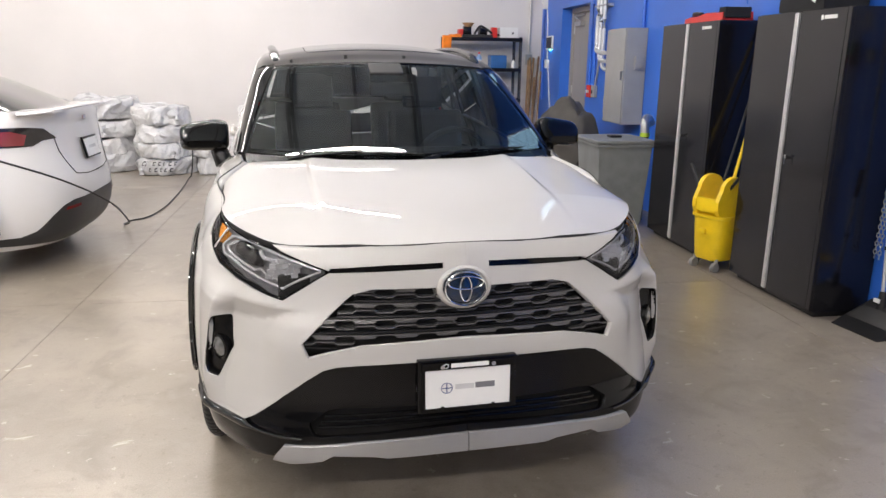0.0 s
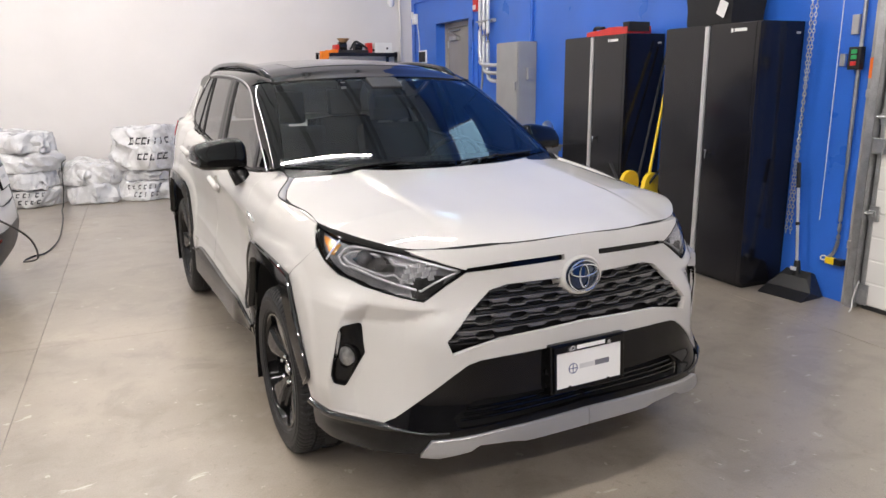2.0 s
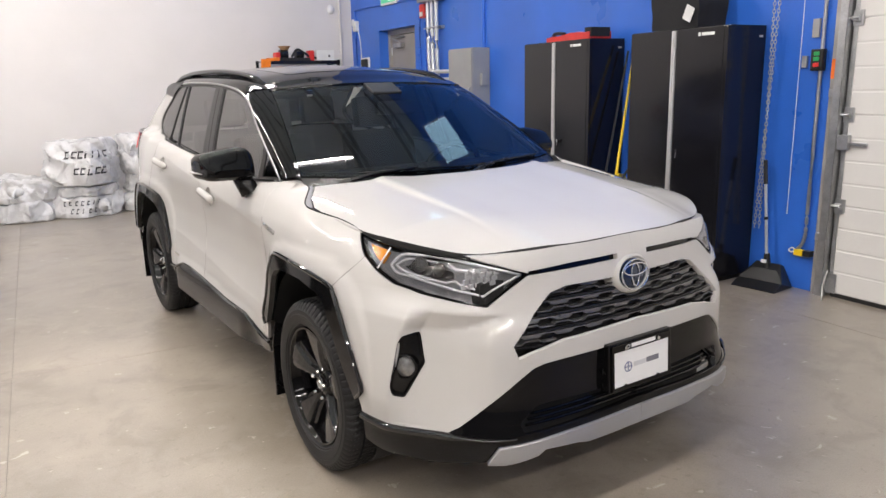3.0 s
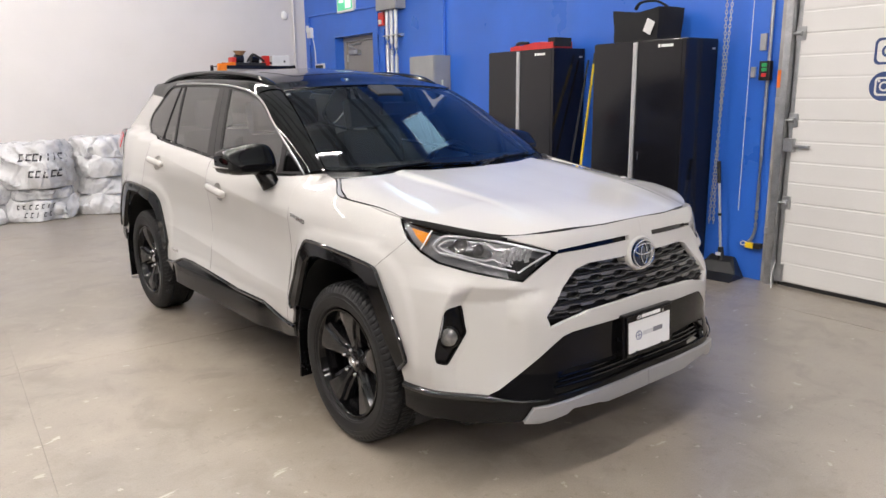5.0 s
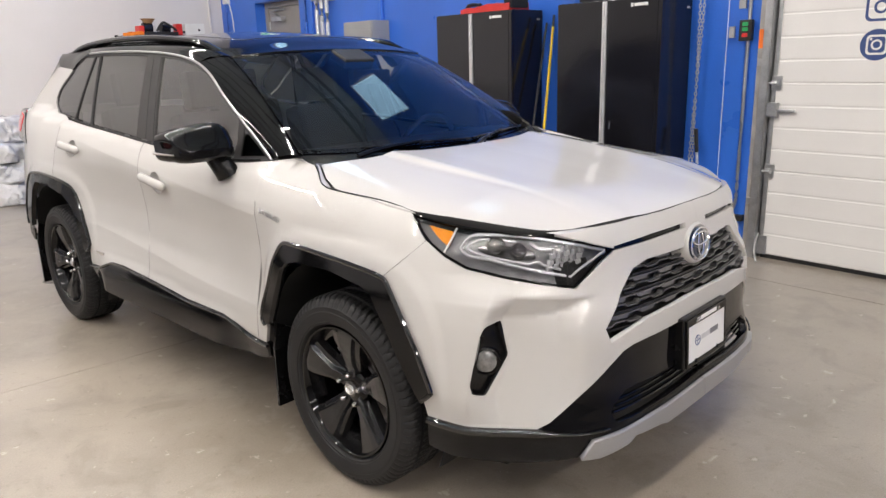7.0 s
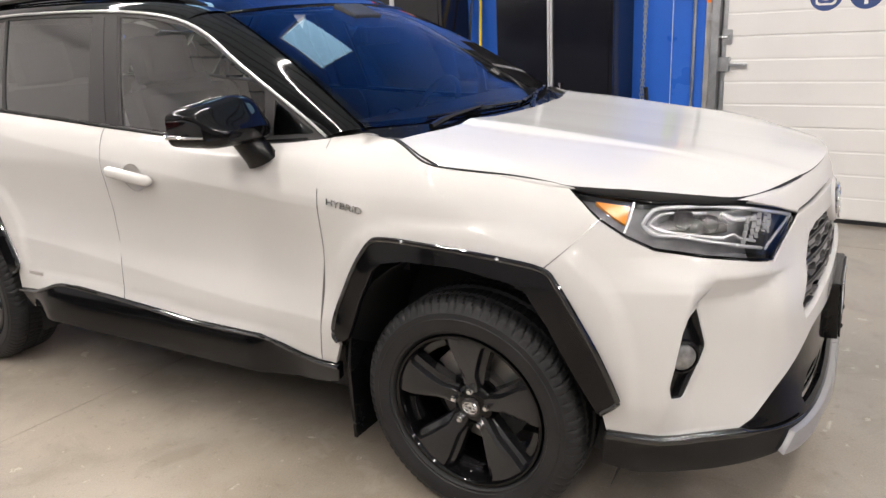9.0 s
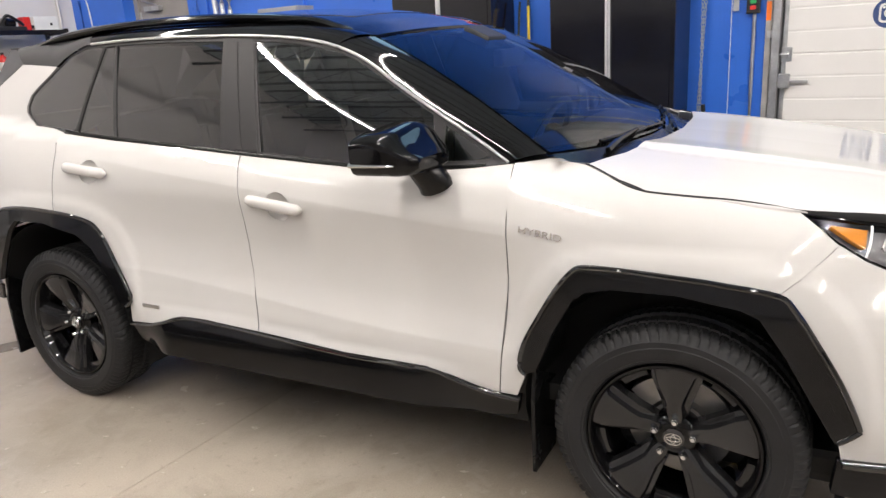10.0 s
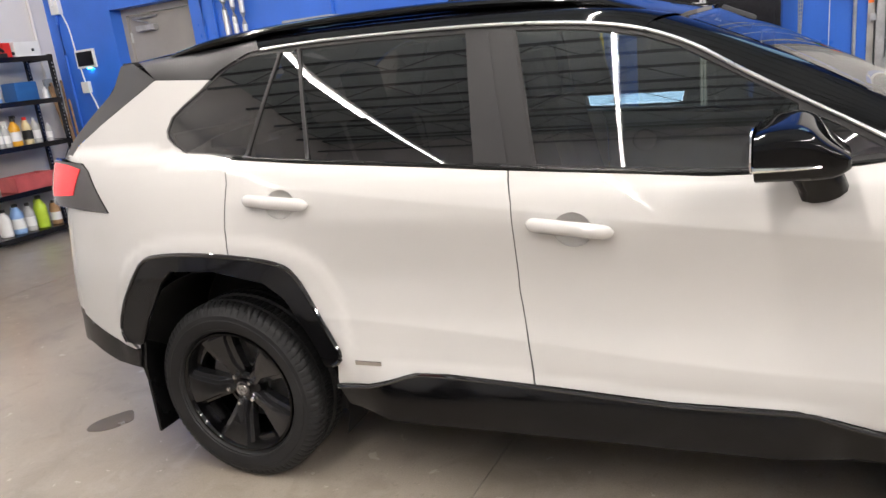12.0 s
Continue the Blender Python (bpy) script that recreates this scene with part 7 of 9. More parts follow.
# doors
FRONT_DOOR = [(0.509, 1.137), (0.493, 0.991), (0.496, 0.80), (0.515, 0.562), (0.527, 0.425), (0.607, 0.434), (0.706, 0.457), (0.793, 0.472), (1.128, 0.468), (1.522, 0.491), (1.562, 0.78), (1.566, 1.058), (1.580, 1.150), (1.326, 1.133), (1.017, 1.112), (0.80, 1.112), (0.65, 1.122)]
REAR_DOOR = [(1.582, 1.150), (1.566, 1.058), (1.562, 0.78), (1.524, 0.491), (1.814, 0.505), (1.928, 0.502), (2.022, 0.474), (2.103, 0.452), (2.226, 0.444), (2.215, 0.53), (2.198, 0.562), (2.268, 0.692), (2.335, 0.828), (2.392, 0.877), (2.525, 0.903), (2.580, 0.909), (2.592, 1.0), (2.584, 1.152), (2.604, 1.226), (2.297, 1.200), (1.892, 1.173)]
def cup_outline(y, z, ry, rz, n=20):
    return [(y + ry * math.cos(2 * math.pi * k / n), z + rz * math.sin(2 * math.pi * k / n)) for k in range(n)]


fold_lines = [[(0.50 + 0.05 * k, curve(0.50 + 0.05 * k, line) + dz) for k in range(40)] for line in (SHOULDER, CREASE) for dz in (0.005, -0.005)]
CUP_F, CUP_R = (1.385, 0.977, 0.056, 0.051), (2.367, 1.077, 0.054, 0.046)
front_doors = pair("front_door", skin, FRONT_DOOR, car, PEARL, [cup_outline(*CUP_F)], res=0.024, seam=SEAM, gap=0.0018, creases=fold_lines)
rear_doors = pair("rear_door", skin, REAR_DOOR, car, PEARL, [cup_outline(*CUP_R)], res=0.024, seam=SEAM, gap=0.0018, creases=fold_lines)

# rear quarter with the pillar up to the roof
QUARTER = [(2.606, 1.228), (2.586, 1.152), (2.594, 1.0), (2.582, 0.909), (2.735, 0.915), (2.89, 0.908), (2.969, 0.885), (3.031, 0.82), (3.109, 0.713), (3.150, 0.617), (3.140, 0.565), (3.105, 0.525), (3.25, 0.560), (3.44, 0.623), (3.46, 0.63), (3.46, 1.07), (3.160, 1.057), (3.289, 1.214), (3.345, 1.243), (3.50, 1.248),
           (3.43, 1.305), (3.29, 1.38), (3.15, 1.45), (3.0, 1.525), (2.725, 1.505), (2.772, 1.469), (2.855, 1.42), (2.905, 1.385), (2.931, 1.337), (2.925, 1.31), (2.895, 1.285), (2.836, 1.255), (2.704, 1.245)]
pair("quarter_panel", skin, QUARTER, car, PEARL, res=0.032, gap=0.001, seam=SEAM)
panel("rear_bumper", skin, [(3.462, 0.645), (3.6, 0.66), (S_TAIL, 0.68), (S_TAIL, 0.93), (3.9, 0.95), (3.462, 1.07)], car, PEARL, sides="RL", res=0.05, gap=0.0015)
panel("rear_bumper_lower", skin, [(3.10, 0.522), (3.25, 0.557), (3.44, 0.620), (3.6, 0.655), (S_TAIL, 0.677), (S_TAIL, 0.48), (3.6, 0.50), (3.44, 0.505), (3.25, 0.455), (3.12, 0.445)], car, GRAIN_BLACK, off=-0.004, sides="RL", res=0.05, label="black plastic lower bumper")
TAIL = [(3.160, 1.057), (3.289, 1.214), (3.345, 1.243), (3.62, 1.248), (4.05, 1.20), (4.05, 1.13), (3.60, 1.083)]
for s in "RL":
    t = panel("tail_lamp", skin, TAIL, car, SMOKED, off=0.004, thick=0.02, res=0.03, sides=s, bow=lambda u, v: 0.042 * ease(3.25, 3.6, u), label="smoked tail lamp with a red inner lens")
    panel("red_lens", skin, [(3.375, 1.120), (3.335, 1.222), (3.42, 1.236), (3.62, 1.238), (3.62, 1.105)], t, RED_LENS, off=0.007, thick=0.008, res=0.03, sides=s, bow=lambda u, v: 0.042 * ease(3.25, 3.6, u), label="bright red lens")
panel("tailgate", skin, [(3.462, 1.075), (3.9, 0.955), (S_TAIL, 0.935), (S_TAIL, 1.12), (4.06, 1.125), (3.61, 1.078)], car, PEARL, sides="RL", res=0.05)
panel("tailgate_upper", skin, [(3.40, 1.25), (3.62, 1.252), (4.05, 1.205), (S_TAIL, 1.125), (S_TAIL, 1.27), (3.40, 1.27)], car, PEARL, sides="RL", res=0.05)

# black upper body: belt trim, pillars, glass
CHROME_LINE = [(0.527, 1.139), (0.625, 1.202), (0.789, 1.297), (0.929, 1.379), (1.057, 1.458), (1.174, 1.508), (1.299, 1.539), (1.451, 1.559), (1.637, 1.574), (1.832, 1.583), (2.0, 1.588), (2.239, 1.592), (2.420, 1.590), (2.50, 1.588)]
GLASS_F = [(1.495, 1.162), (1.227, 1.144), (0.983, 1.130), (0.800, 1.128), (0.786, 1.205), (0.797, 1.283), (0.868, 1.326), (0.965, 1.383), (1.095, 1.459), (1.192, 1.497), (1.255, 1.511), (1.36, 1.531), (1.46, 1.543), (1.563, 1.551)]
SAIL = [(0.580, 1.150), (0.748, 1.140), (0.748, 1.250)]
GLASS_R = [(2.291, 1.210), (1.695, 1.169), (1.727, 1.560), (2.05, 1.573), (2.338, 1.576)]
GLASS_V = [(2.306, 1.212), (2.350, 1.576), (2.417, 1.572), (2.550, 1.232), (2.42, 1.220)]
GLASS_Q = rounded([(2.564, 1.236), (2.428, 1.572), (2.555, 1.570), (2.645, 1.542), (2.768, 1.465), (2.90, 1.387), (2.928, 1.337), (2.890, 1.287), (2.834, 1.259), (2.70, 1.250)], 0.015)
frame_outline = [(0.509, 1.141), (0.60, 1.128), (0.80, 1.114), (1.017, 1.114), (1.326, 1.135), (1.580, 1.153), (1.892, 1.176), (2.297, 1.203), (2.604, 1.230), (2.704, 1.246), (2.836, 1.256), (2.895, 1.286), (2.925, 1.31), (2.931, 1.337), (2.905, 1.386), (2.855, 1.421), (2.772, 1.470), (2.645, 1.550), (2.56, 1.582), (2.50, 1.590)] + CHROME_LINE[-2:0:-1]
for s in "RL":
    panel("window_frame", skin, frame_outline, car, PILLAR_FILM, [GLASS_F, SAIL, GLASS_R, GLASS_V, GLASS_Q], off=-0.006, thick=0.02, res=0.03, sides=s, gap=0.001, label="black window surround")
    for nm, out, mt, o, lab in (("front_window", GLASS_F, TINT_FRONT, -0.012, "lightly tinted side window"), ("sail_pane", SAIL, TINT_FRONT, -0.010, "small three-cornered pane"), ("rear_window", GLASS_R, TINT_DARK, -0.012, "dark privacy glass"),
                                ("vent_pane", GLASS_V, TINT_DARK, -0.012, "dark privacy glass"), ("quarter_window", GLASS_Q, TINT_DARK, -0.008, "dark privacy glass")):
        panel(nm, pane, inset(out, -0.004), car, mt, off=o, thick=0, res=0.022, sides=s, flip=True, label=lab)
    # matt film on the pillars between the doors
    for a, b, c, d in ((1.503, 1.5795, 1.568, 1.6455), (1.584, 1.692, 1.650, 1.724)):
        panel("pillar_cover", skin, [(a, 1.160 + (a - 1.5) * 0.07), (b, 1.160 + (b - 1.5) * 0.07), (d, 1.562), (c, 1.556)], car, PILLAR_FILM, off=-0.002, thick=0.006, res=0.05, sides=s)
    panel("pillar_cover", skin, [(2.300, 1.222), (2.302, 1.216), (2.345, 1.578), (2.336, 1.578)], car, PILLAR_FILM, off=-0.003, thick=0.006, res=0.05, sides=s)
    g = 1 if s == "R" else -1
    bm = bmesh.new()
    sweep(bm, [(p.x * g, p.y, p.z) for p in along(skin, CHROME_LINE, 60, 0.0)], 0.0055, 8)
    part("chrome_strip", bm, STRIP, car, "bright strip over the windows", True)
    bm = bmesh.new()
    sweep(bm, [(p.x * g, p.y, p.z) for p in along(skin, [(0.60, 1.130), (0.80, 1.119), (1.017, 1.119), (1.326, 1.139), (1.580, 1.157), (1.892, 1.179), (2.297, 1.206), (2.604, 1.232)], 40, 0.002)], 0.005, 6)
    part("belt_strip", bm, GRAIN_BLACK, car, "thin black strip under the windows", True)

# roof, screen pillars and glass
N = 26
chrome_pts = along(skin, CHROME_LINE, 90, 0.002)
front_line = resampled([p for p in chrome_pts if p.y <= 1.20], N)
ws_edge = resampled([windshield(-1.0, k / 20) for k in range(21)], N)
strip("screen_pillar", front_line, ws_edge, GLOSS_BLACK, car, "gloss black screen pillar", 6, 0.011)
side_line = resampled([p for p in chrome_pts if p.y >= 1.18] + along(skin, [(2.56, 1.582), (2.68, 1.535), (2.725, 1.507), (2.86, 1.515), (3.0, 1.527)], 12), 40)
roof_edge = [roof(-0.572, 1.10 + (3.14 - 1.10) * k / 39) for k in range(40)]
strip("roof_side", side_line[:29], roof_edge[:29], GLOSS_BLACK, car, "gloss black roof side", 6, 0.016)
strip("roof_corner", side_line[28:], roof_edge[28:], PILLAR_FILM, car, "matt black film on the rear pillar", 6, 0.016)
roof_out = [(-0.572, 1.096), (-0.45, 1.058), (-0.25, 1.022), (0.0, 1.010), (0.25, 1.022), (0.45, 1.058), (0.572, 1.096), (0.572, 3.14), (0.50, 3.22), (0.25, 3.26), (0, 3.27), (-0.25, 3.26), (-0.50, 3.22), (-0.572, 3.14)]
SUNROOF = rounded([(-0.40, 1.30), (0.40, 1.30), (0.40, 1.78), (-0.40, 1.78)], 0.05)
panel("roof", roof, roof_out, car, GLOSS_BLACK, [SUNROOF], res=0.06, thick=0.02, gap=0.0, label="gloss black roof")
panel("sunroof", roof, SUNROOF, car, SMOKED, off=0.002, res=0.06, gap=0.005, label="dark glass sunroof")
fin = bmesh.new()
prism(fin, [(2.86, 1.645), (2.95, 1.678), (2.985, 1.692), (3.02, 1.645)], -0.018, 0.018, pose(0, 0, 0, 90, 0, 90))
part("roof_antenna", fin, GLOSS_BLACK, car, "black fin antenna", bevel=0.006)
for g in (-1, 1):
    bm = bmesh.new()
    line = [Vector((g * -0.560, 1.17, 1.545)), Vector((g * -0.566, 1.26, 1.580)), Vector((g * -0.574, 1.40, 1.615)), Vector((g * -0.588, 1.8, 1.648)), Vector((g * -0.590, 2.3, 1.655)), Vector((g * -0.580, 2.70, 1.638)), Vector((g * -0.568, 2.90, 1.612)), Vector((g * -0.560, 3.0, 1.590))]
    sweep(bm, [(spread(p.x), p.y, p.z) for p in smooth_line(line, 6)], [0.026 * min(1.0, 0.55 + 0.13 * min(i, 42 - i)) for i in range(43)], 10, squash=0.62)
    part("roof_rail", bm, SATIN_BLACK, car, "black roof rail", True)
    bm = bmesh.new()
    line2 = [roof(g * -0.56, 1.22 + 1.85 * k / 14) + Vector((0, 0, -0.004)) for k in range(15)]
    sweep(bm, line2, [0.018 * min(1.0, 0.3 + 0.25 * min(i, 14 - i)) for i in range(15)], 8)
    part("rail_foot", bm, SATIN_BLACK, car, "", True)

panel("windscreen", windshield, [(-0.985, 0.0), (0.985, 0.0), (0.985, 0.985), (-0.985, 0.985)], car, WINDSCREEN, res=0.03, thick=0, gap=0.004, label="clear windscreen")
panel("screen_border", windshield, [(-1.0, -0.01), (1.0, -0.01), (1.0, 1.0), (-1.0, 1.0)], car, GLOSS_BLACK, [rounded([(-0.975, 0.045), (0.975, 0.045), (0.972, 0.965), (-0.972, 0.965)], 0.03)], off=-0.006, res=0.05, thick=0, gap=0.0, label="black printed border")
panel("screen_sticker", windshield, [(0.885, 0.905), (0.935, 0.905), (0.935, 0.945), (0.885, 0.945)], car, WHITE_PLASTIC, off=-0.003, res=0.05, thick=0, label="small white sticker")
cam_box = boxes((-0.09, 0.09, 0.0, 0.12, -0.05, 0.0))
part("sensor_box", cam_box, DASH, car, "black sensor box behind the mirror", bevel=0.01, m=pose(0.0, 0.885, 1.515, 25))
mir = boxes((-0.12, 0.12, -0.02, 0.02, -0.035, 0.035))
part("inner_mirror", mir, DASH, car, "black inner mirror", bevel=0.015, m=pose(0.02, 0.85, 1.43))

# cowl and wipers
cowl = bmesh.new()
rows = []
for k in range(25):
    u = -1 + 2 * k / 24
    a = windshield(u * 0.985, -0.01)
    x = 0.715 * u
    b = Vector((x, curve(abs(x), [(0, 0.135), (0.3, 0.15), (0.55, 0.205), (0.70, 0.285)]), 0))
    b.z = hood_height(b.x, b.y) - 0.03
    rows.append((cowl.verts.new(a), cowl.verts.new(a.lerp(b, 0.5) - Vector((0, 0, 0.012))), cowl.verts.new(b)))
for r0, r1 in zip(rows, rows[1:]):
    for k in range(2):
        cowl.faces.new((r0[k], r0[k + 1], r1[k + 1], r1[k]))
bmesh.ops.recalc_face_normals(cowl, faces=cowl.faces)
part("cowl", cowl, GRAIN_BLACK, car, "black plastic cowl", True)
for u0, u1, v1 in ((-0.66, 0.10, 0.035), (0.12, 0.80, 0.03)):
    w = part("wiper", bmesh.new(), GRAIN_BLACK, car, "black wiper arm and blade")
    bm = bmesh.new()
    line = [windshield(u0 + (u1 - u0) * k / 12, 0.020 + v1 * math.sin(math.pi * k / 12) * 0.4) + Vector((0, -0.006, 0.006)) for k in range(13)]
    sweep(bm, line, 0.0055, 6)
    part("blade", bm, GRAIN_BLACK, w, "", True)
    bm = bmesh.new()
    a = windshield(u0 - 0.06, -0.035) + Vector((0, -0.02, 0.004))
    sweep(bm, smooth_line([a, a.lerp(line[4], 0.5) + Vector((0, -0.006, 0.006)), line[6] + Vector((0, -0.004, 0.008))], 5), [0.011] * 5 + [0.008] * 3 + [0.006] * 3, 6)
    part("arm", bm, GRAIN_BLACK, w, "", True)

# rear glass and spoiler
back = bmesh.new()
pts = []
for j in range(7):
    v = j / 6
    row = []
    for i in range(13):
        u = -1 + 2 * i / 12
        x = u * (0.650 - 0.105 * v)
        y = 3.575 - 0.27 * v - 0.05 * abs(u) ** 2.4
        row.append(back.verts.new((x, y, 1.255 + 0.335 * v)))
    pts.append(row)
for r0, r1 in zip(pts, pts[1:]):
    for i in range(12):
        back.faces.new((r0[i], r0[i + 1], r1[i + 1], r1[i]))
bmesh.ops.recalc_face_normals(back, faces=back.faces)
part("rear_screen", back, SMOKED, car, "dark rear window", True)
sp = bmesh.new()
prism(sp, [(-0.555, 3.10), (0.555, 3.10), (0.55, 3.26), (0.46, 3.34), (0, 3.40), (-0.46, 3.34), (-0.55, 3.26)], 1.582, 1.604)
part("spoiler", sp, PILLAR_FILM, car, "black roof spoiler", bevel=0.01)
for g in (-1, 1):
    bm = bmesh.new()
    a = [skin(3.0, 1.527), skin(3.15, 1.452), skin(3.29, 1.382), skin(3.43, 1.307), skin(3.50, 1.25)]
    b = [Vector((spread(x), y, z)) for x, y, z in ((-0.54, 3.27, 1.595), (-0.60, 3.28, 1.50), (-0.625, 3.40, 1.41), (-0.645, 3.50, 1.33), (-0.665, 3.56, 1.25))]
    va = [bm.verts.new((p.x * -g, p.y, p.z)) for p in a]
    vb = [bm.verts.new((p.x * -g, p.y, p.z)) for p in b]
    for i in range(4):
        bm.faces.new((va[i], va[i + 1], vb[i + 1], vb[i]))
    top = bm.verts.new((g * (0.545 + WIDER), 3.2, roof_height(0.545, 3.2)))
    bm.faces.new((va[0], vb[0], top))
    bmesh.ops.recalc_face_normals(bm, faces=bm.faces)
    part("pillar_spoiler", bm, PILLAR_FILM, car, "black side spoiler", True)

# sills, arches, flaps
SILL_TOP = [(0.455, 0.425), (0.527, 0.425), (0.607, 0.434), (0.706, 0.457), (0.793, 0.472), (1.128, 0.468), (1.522, 0.491), (1.814, 0.505), (1.928, 0.502), (2.022, 0.474), (2.103, 0.452), (2.226, 0.444)]
pair("sill_cover", skin, SILL_TOP + [(2.20, 0.36), (2.03, 0.332), (1.55, 0.328), (1.14, 0.326), (0.56, 0.335), (0.47, 0.36)], car, SATIN_BLACK, off=0.006, thick=0.03, res=0.04, label="black plastic sill cover")
for s in "RL":
    g = 1 if s == "R" else -1
    bm = bmesh.new()
    sweep(bm, [(p.x * g, p.y, p.z) for p in along(skin, [(u, v - 0.006) for u, v in SILL_TOP], 60, 0.008)], 0.007, 8)
    part("sill_strip", bm, EDGE_BLACK, car, "gloss black edge of the sill", True)
F_IN = [(0.394, 0.535), (0.347, 0.652), (0.280, 0.771), (0.241, 0.802), (0.167, 0.819), (-0.005, 0.820), (-0.164, 0.796), (-0.210, 0.777), (-0.272, 0.689), (-0.333, 0.582), (-0.400, 0.463)]
R_OUT = [(2.228, 0.519), (2.206, 0.532), (2.200, 0.562), (2.268, 0.692), (2.335, 0.828), (2.392, 0.877), (2.525, 0.904), (2.735, 0.916), (2.89, 0.908), (2.969, 0.885), (3.031, 0.82), (3.109, 0.713), (3.150, 0.617), (3.135, 0.56)]
R_IN = [(3.065, 0.555), (3.010, 0.655), (2.947, 0.740), (2.903, 0.806), (2.841, 0.856), (2.647, 0.858), (2.455, 0.816), (2.386, 0.758), (2.303, 0.610), (2.255, 0.514)]
F_OUT_ALL = [(0.430, 0.520), (0.446, 0.545)] + F_ARCH_REAR[1:] + F_ARCH_OUT
pair("front_arch_trim", skin, F_OUT_ALL + F_IN[::-1], car, SATIN_BLACK, off=0.014, thick=0.03, res=0.022, gap=0.0, label="black plastic wheel arch trim")
pair("rear_arch_trim", skin, R_OUT + R_IN, car, SATIN_BLACK, off=0.014, thick=0.03, res=0.022, gap=0.0, label="black plastic wheel arch trim")
for s in "RL":
    g = 1 if s == "R" else -1
    for pts in (F_OUT_ALL, R_OUT):
        bm = bmesh.new()
        sweep(bm, [(p.x * g, p.y, p.z) for p in along(skin, inset(pts, 0.0), 70, 0.012)], 0.008, 8)
        part("arch_edge", bm, EDGE_BLACK, car, "gloss black edge of the arch", True)
for yc, y0, y1 in ((0.0, -0.43, 0.43), (2.69, 2.24, 3.09)):
    for g in (-1, 1):
        bm = bmesh.new()
        n = 22
        inner, outer, cap = [], [], []
        for k in range(n + 1):
            a = math.pi * (-0.12 + 1.24 * k / n)
            y, z = yc + 0.455 * math.cos(a), 0.375 + 0.47 * math.sin(a)
            lim = skin(min(max(y, -0.5), 3.3), max(0.3, z)).x + 0.03
            outer.append(bm.verts.new((g * lim, y, z)))
            inner.append(bm.verts.new((g * -0.52, y, z)))
        for k in range(n):
            bm.faces.new((outer[k], outer[k + 1], inner[k + 1], inner[k]))
        bm.faces.new(inner)
        bmesh.ops.recalc_face_normals(bm, faces=bm.faces)
        part("wheel_well", bm, DEEP_BLACK, car, "dark wheel well liner", True)
        fl = bmesh.new()
        if yc < 1:
            out = [(-0.70, 0.42), (-0.885, 0.52), (-0.905, 0.42), (-0.905, 0.17), (-0.72, 0.17)]
            yy = 0.415
        else:
            out = [(-0.70, 0.42), (-0.90, 0.56), (-0.925, 0.45), (-0.925, 0.17), (-0.73, 0.17)]
            yy = 3.09
        prism(fl, [((x - WIDER) * g, z) for x, z in out] if g > 0 else [((x - WIDER) * g, z) for x, z in out][::-1], -0.006, 0.006, Matrix.Translation((0, yy, 0)) @ pose(0, 0, 0, 90, 0, 0))
        part("mud_flap", fl, GRAIN_BLACK, car, "black rubber mud flap", bevel=0.004)

# floor pan, and a block that fills the engine bay with shade black
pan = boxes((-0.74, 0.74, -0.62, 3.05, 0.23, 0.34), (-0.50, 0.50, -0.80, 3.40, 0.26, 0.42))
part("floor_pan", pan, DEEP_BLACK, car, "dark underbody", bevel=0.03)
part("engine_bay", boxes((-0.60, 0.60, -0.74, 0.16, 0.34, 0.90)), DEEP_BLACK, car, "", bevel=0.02)


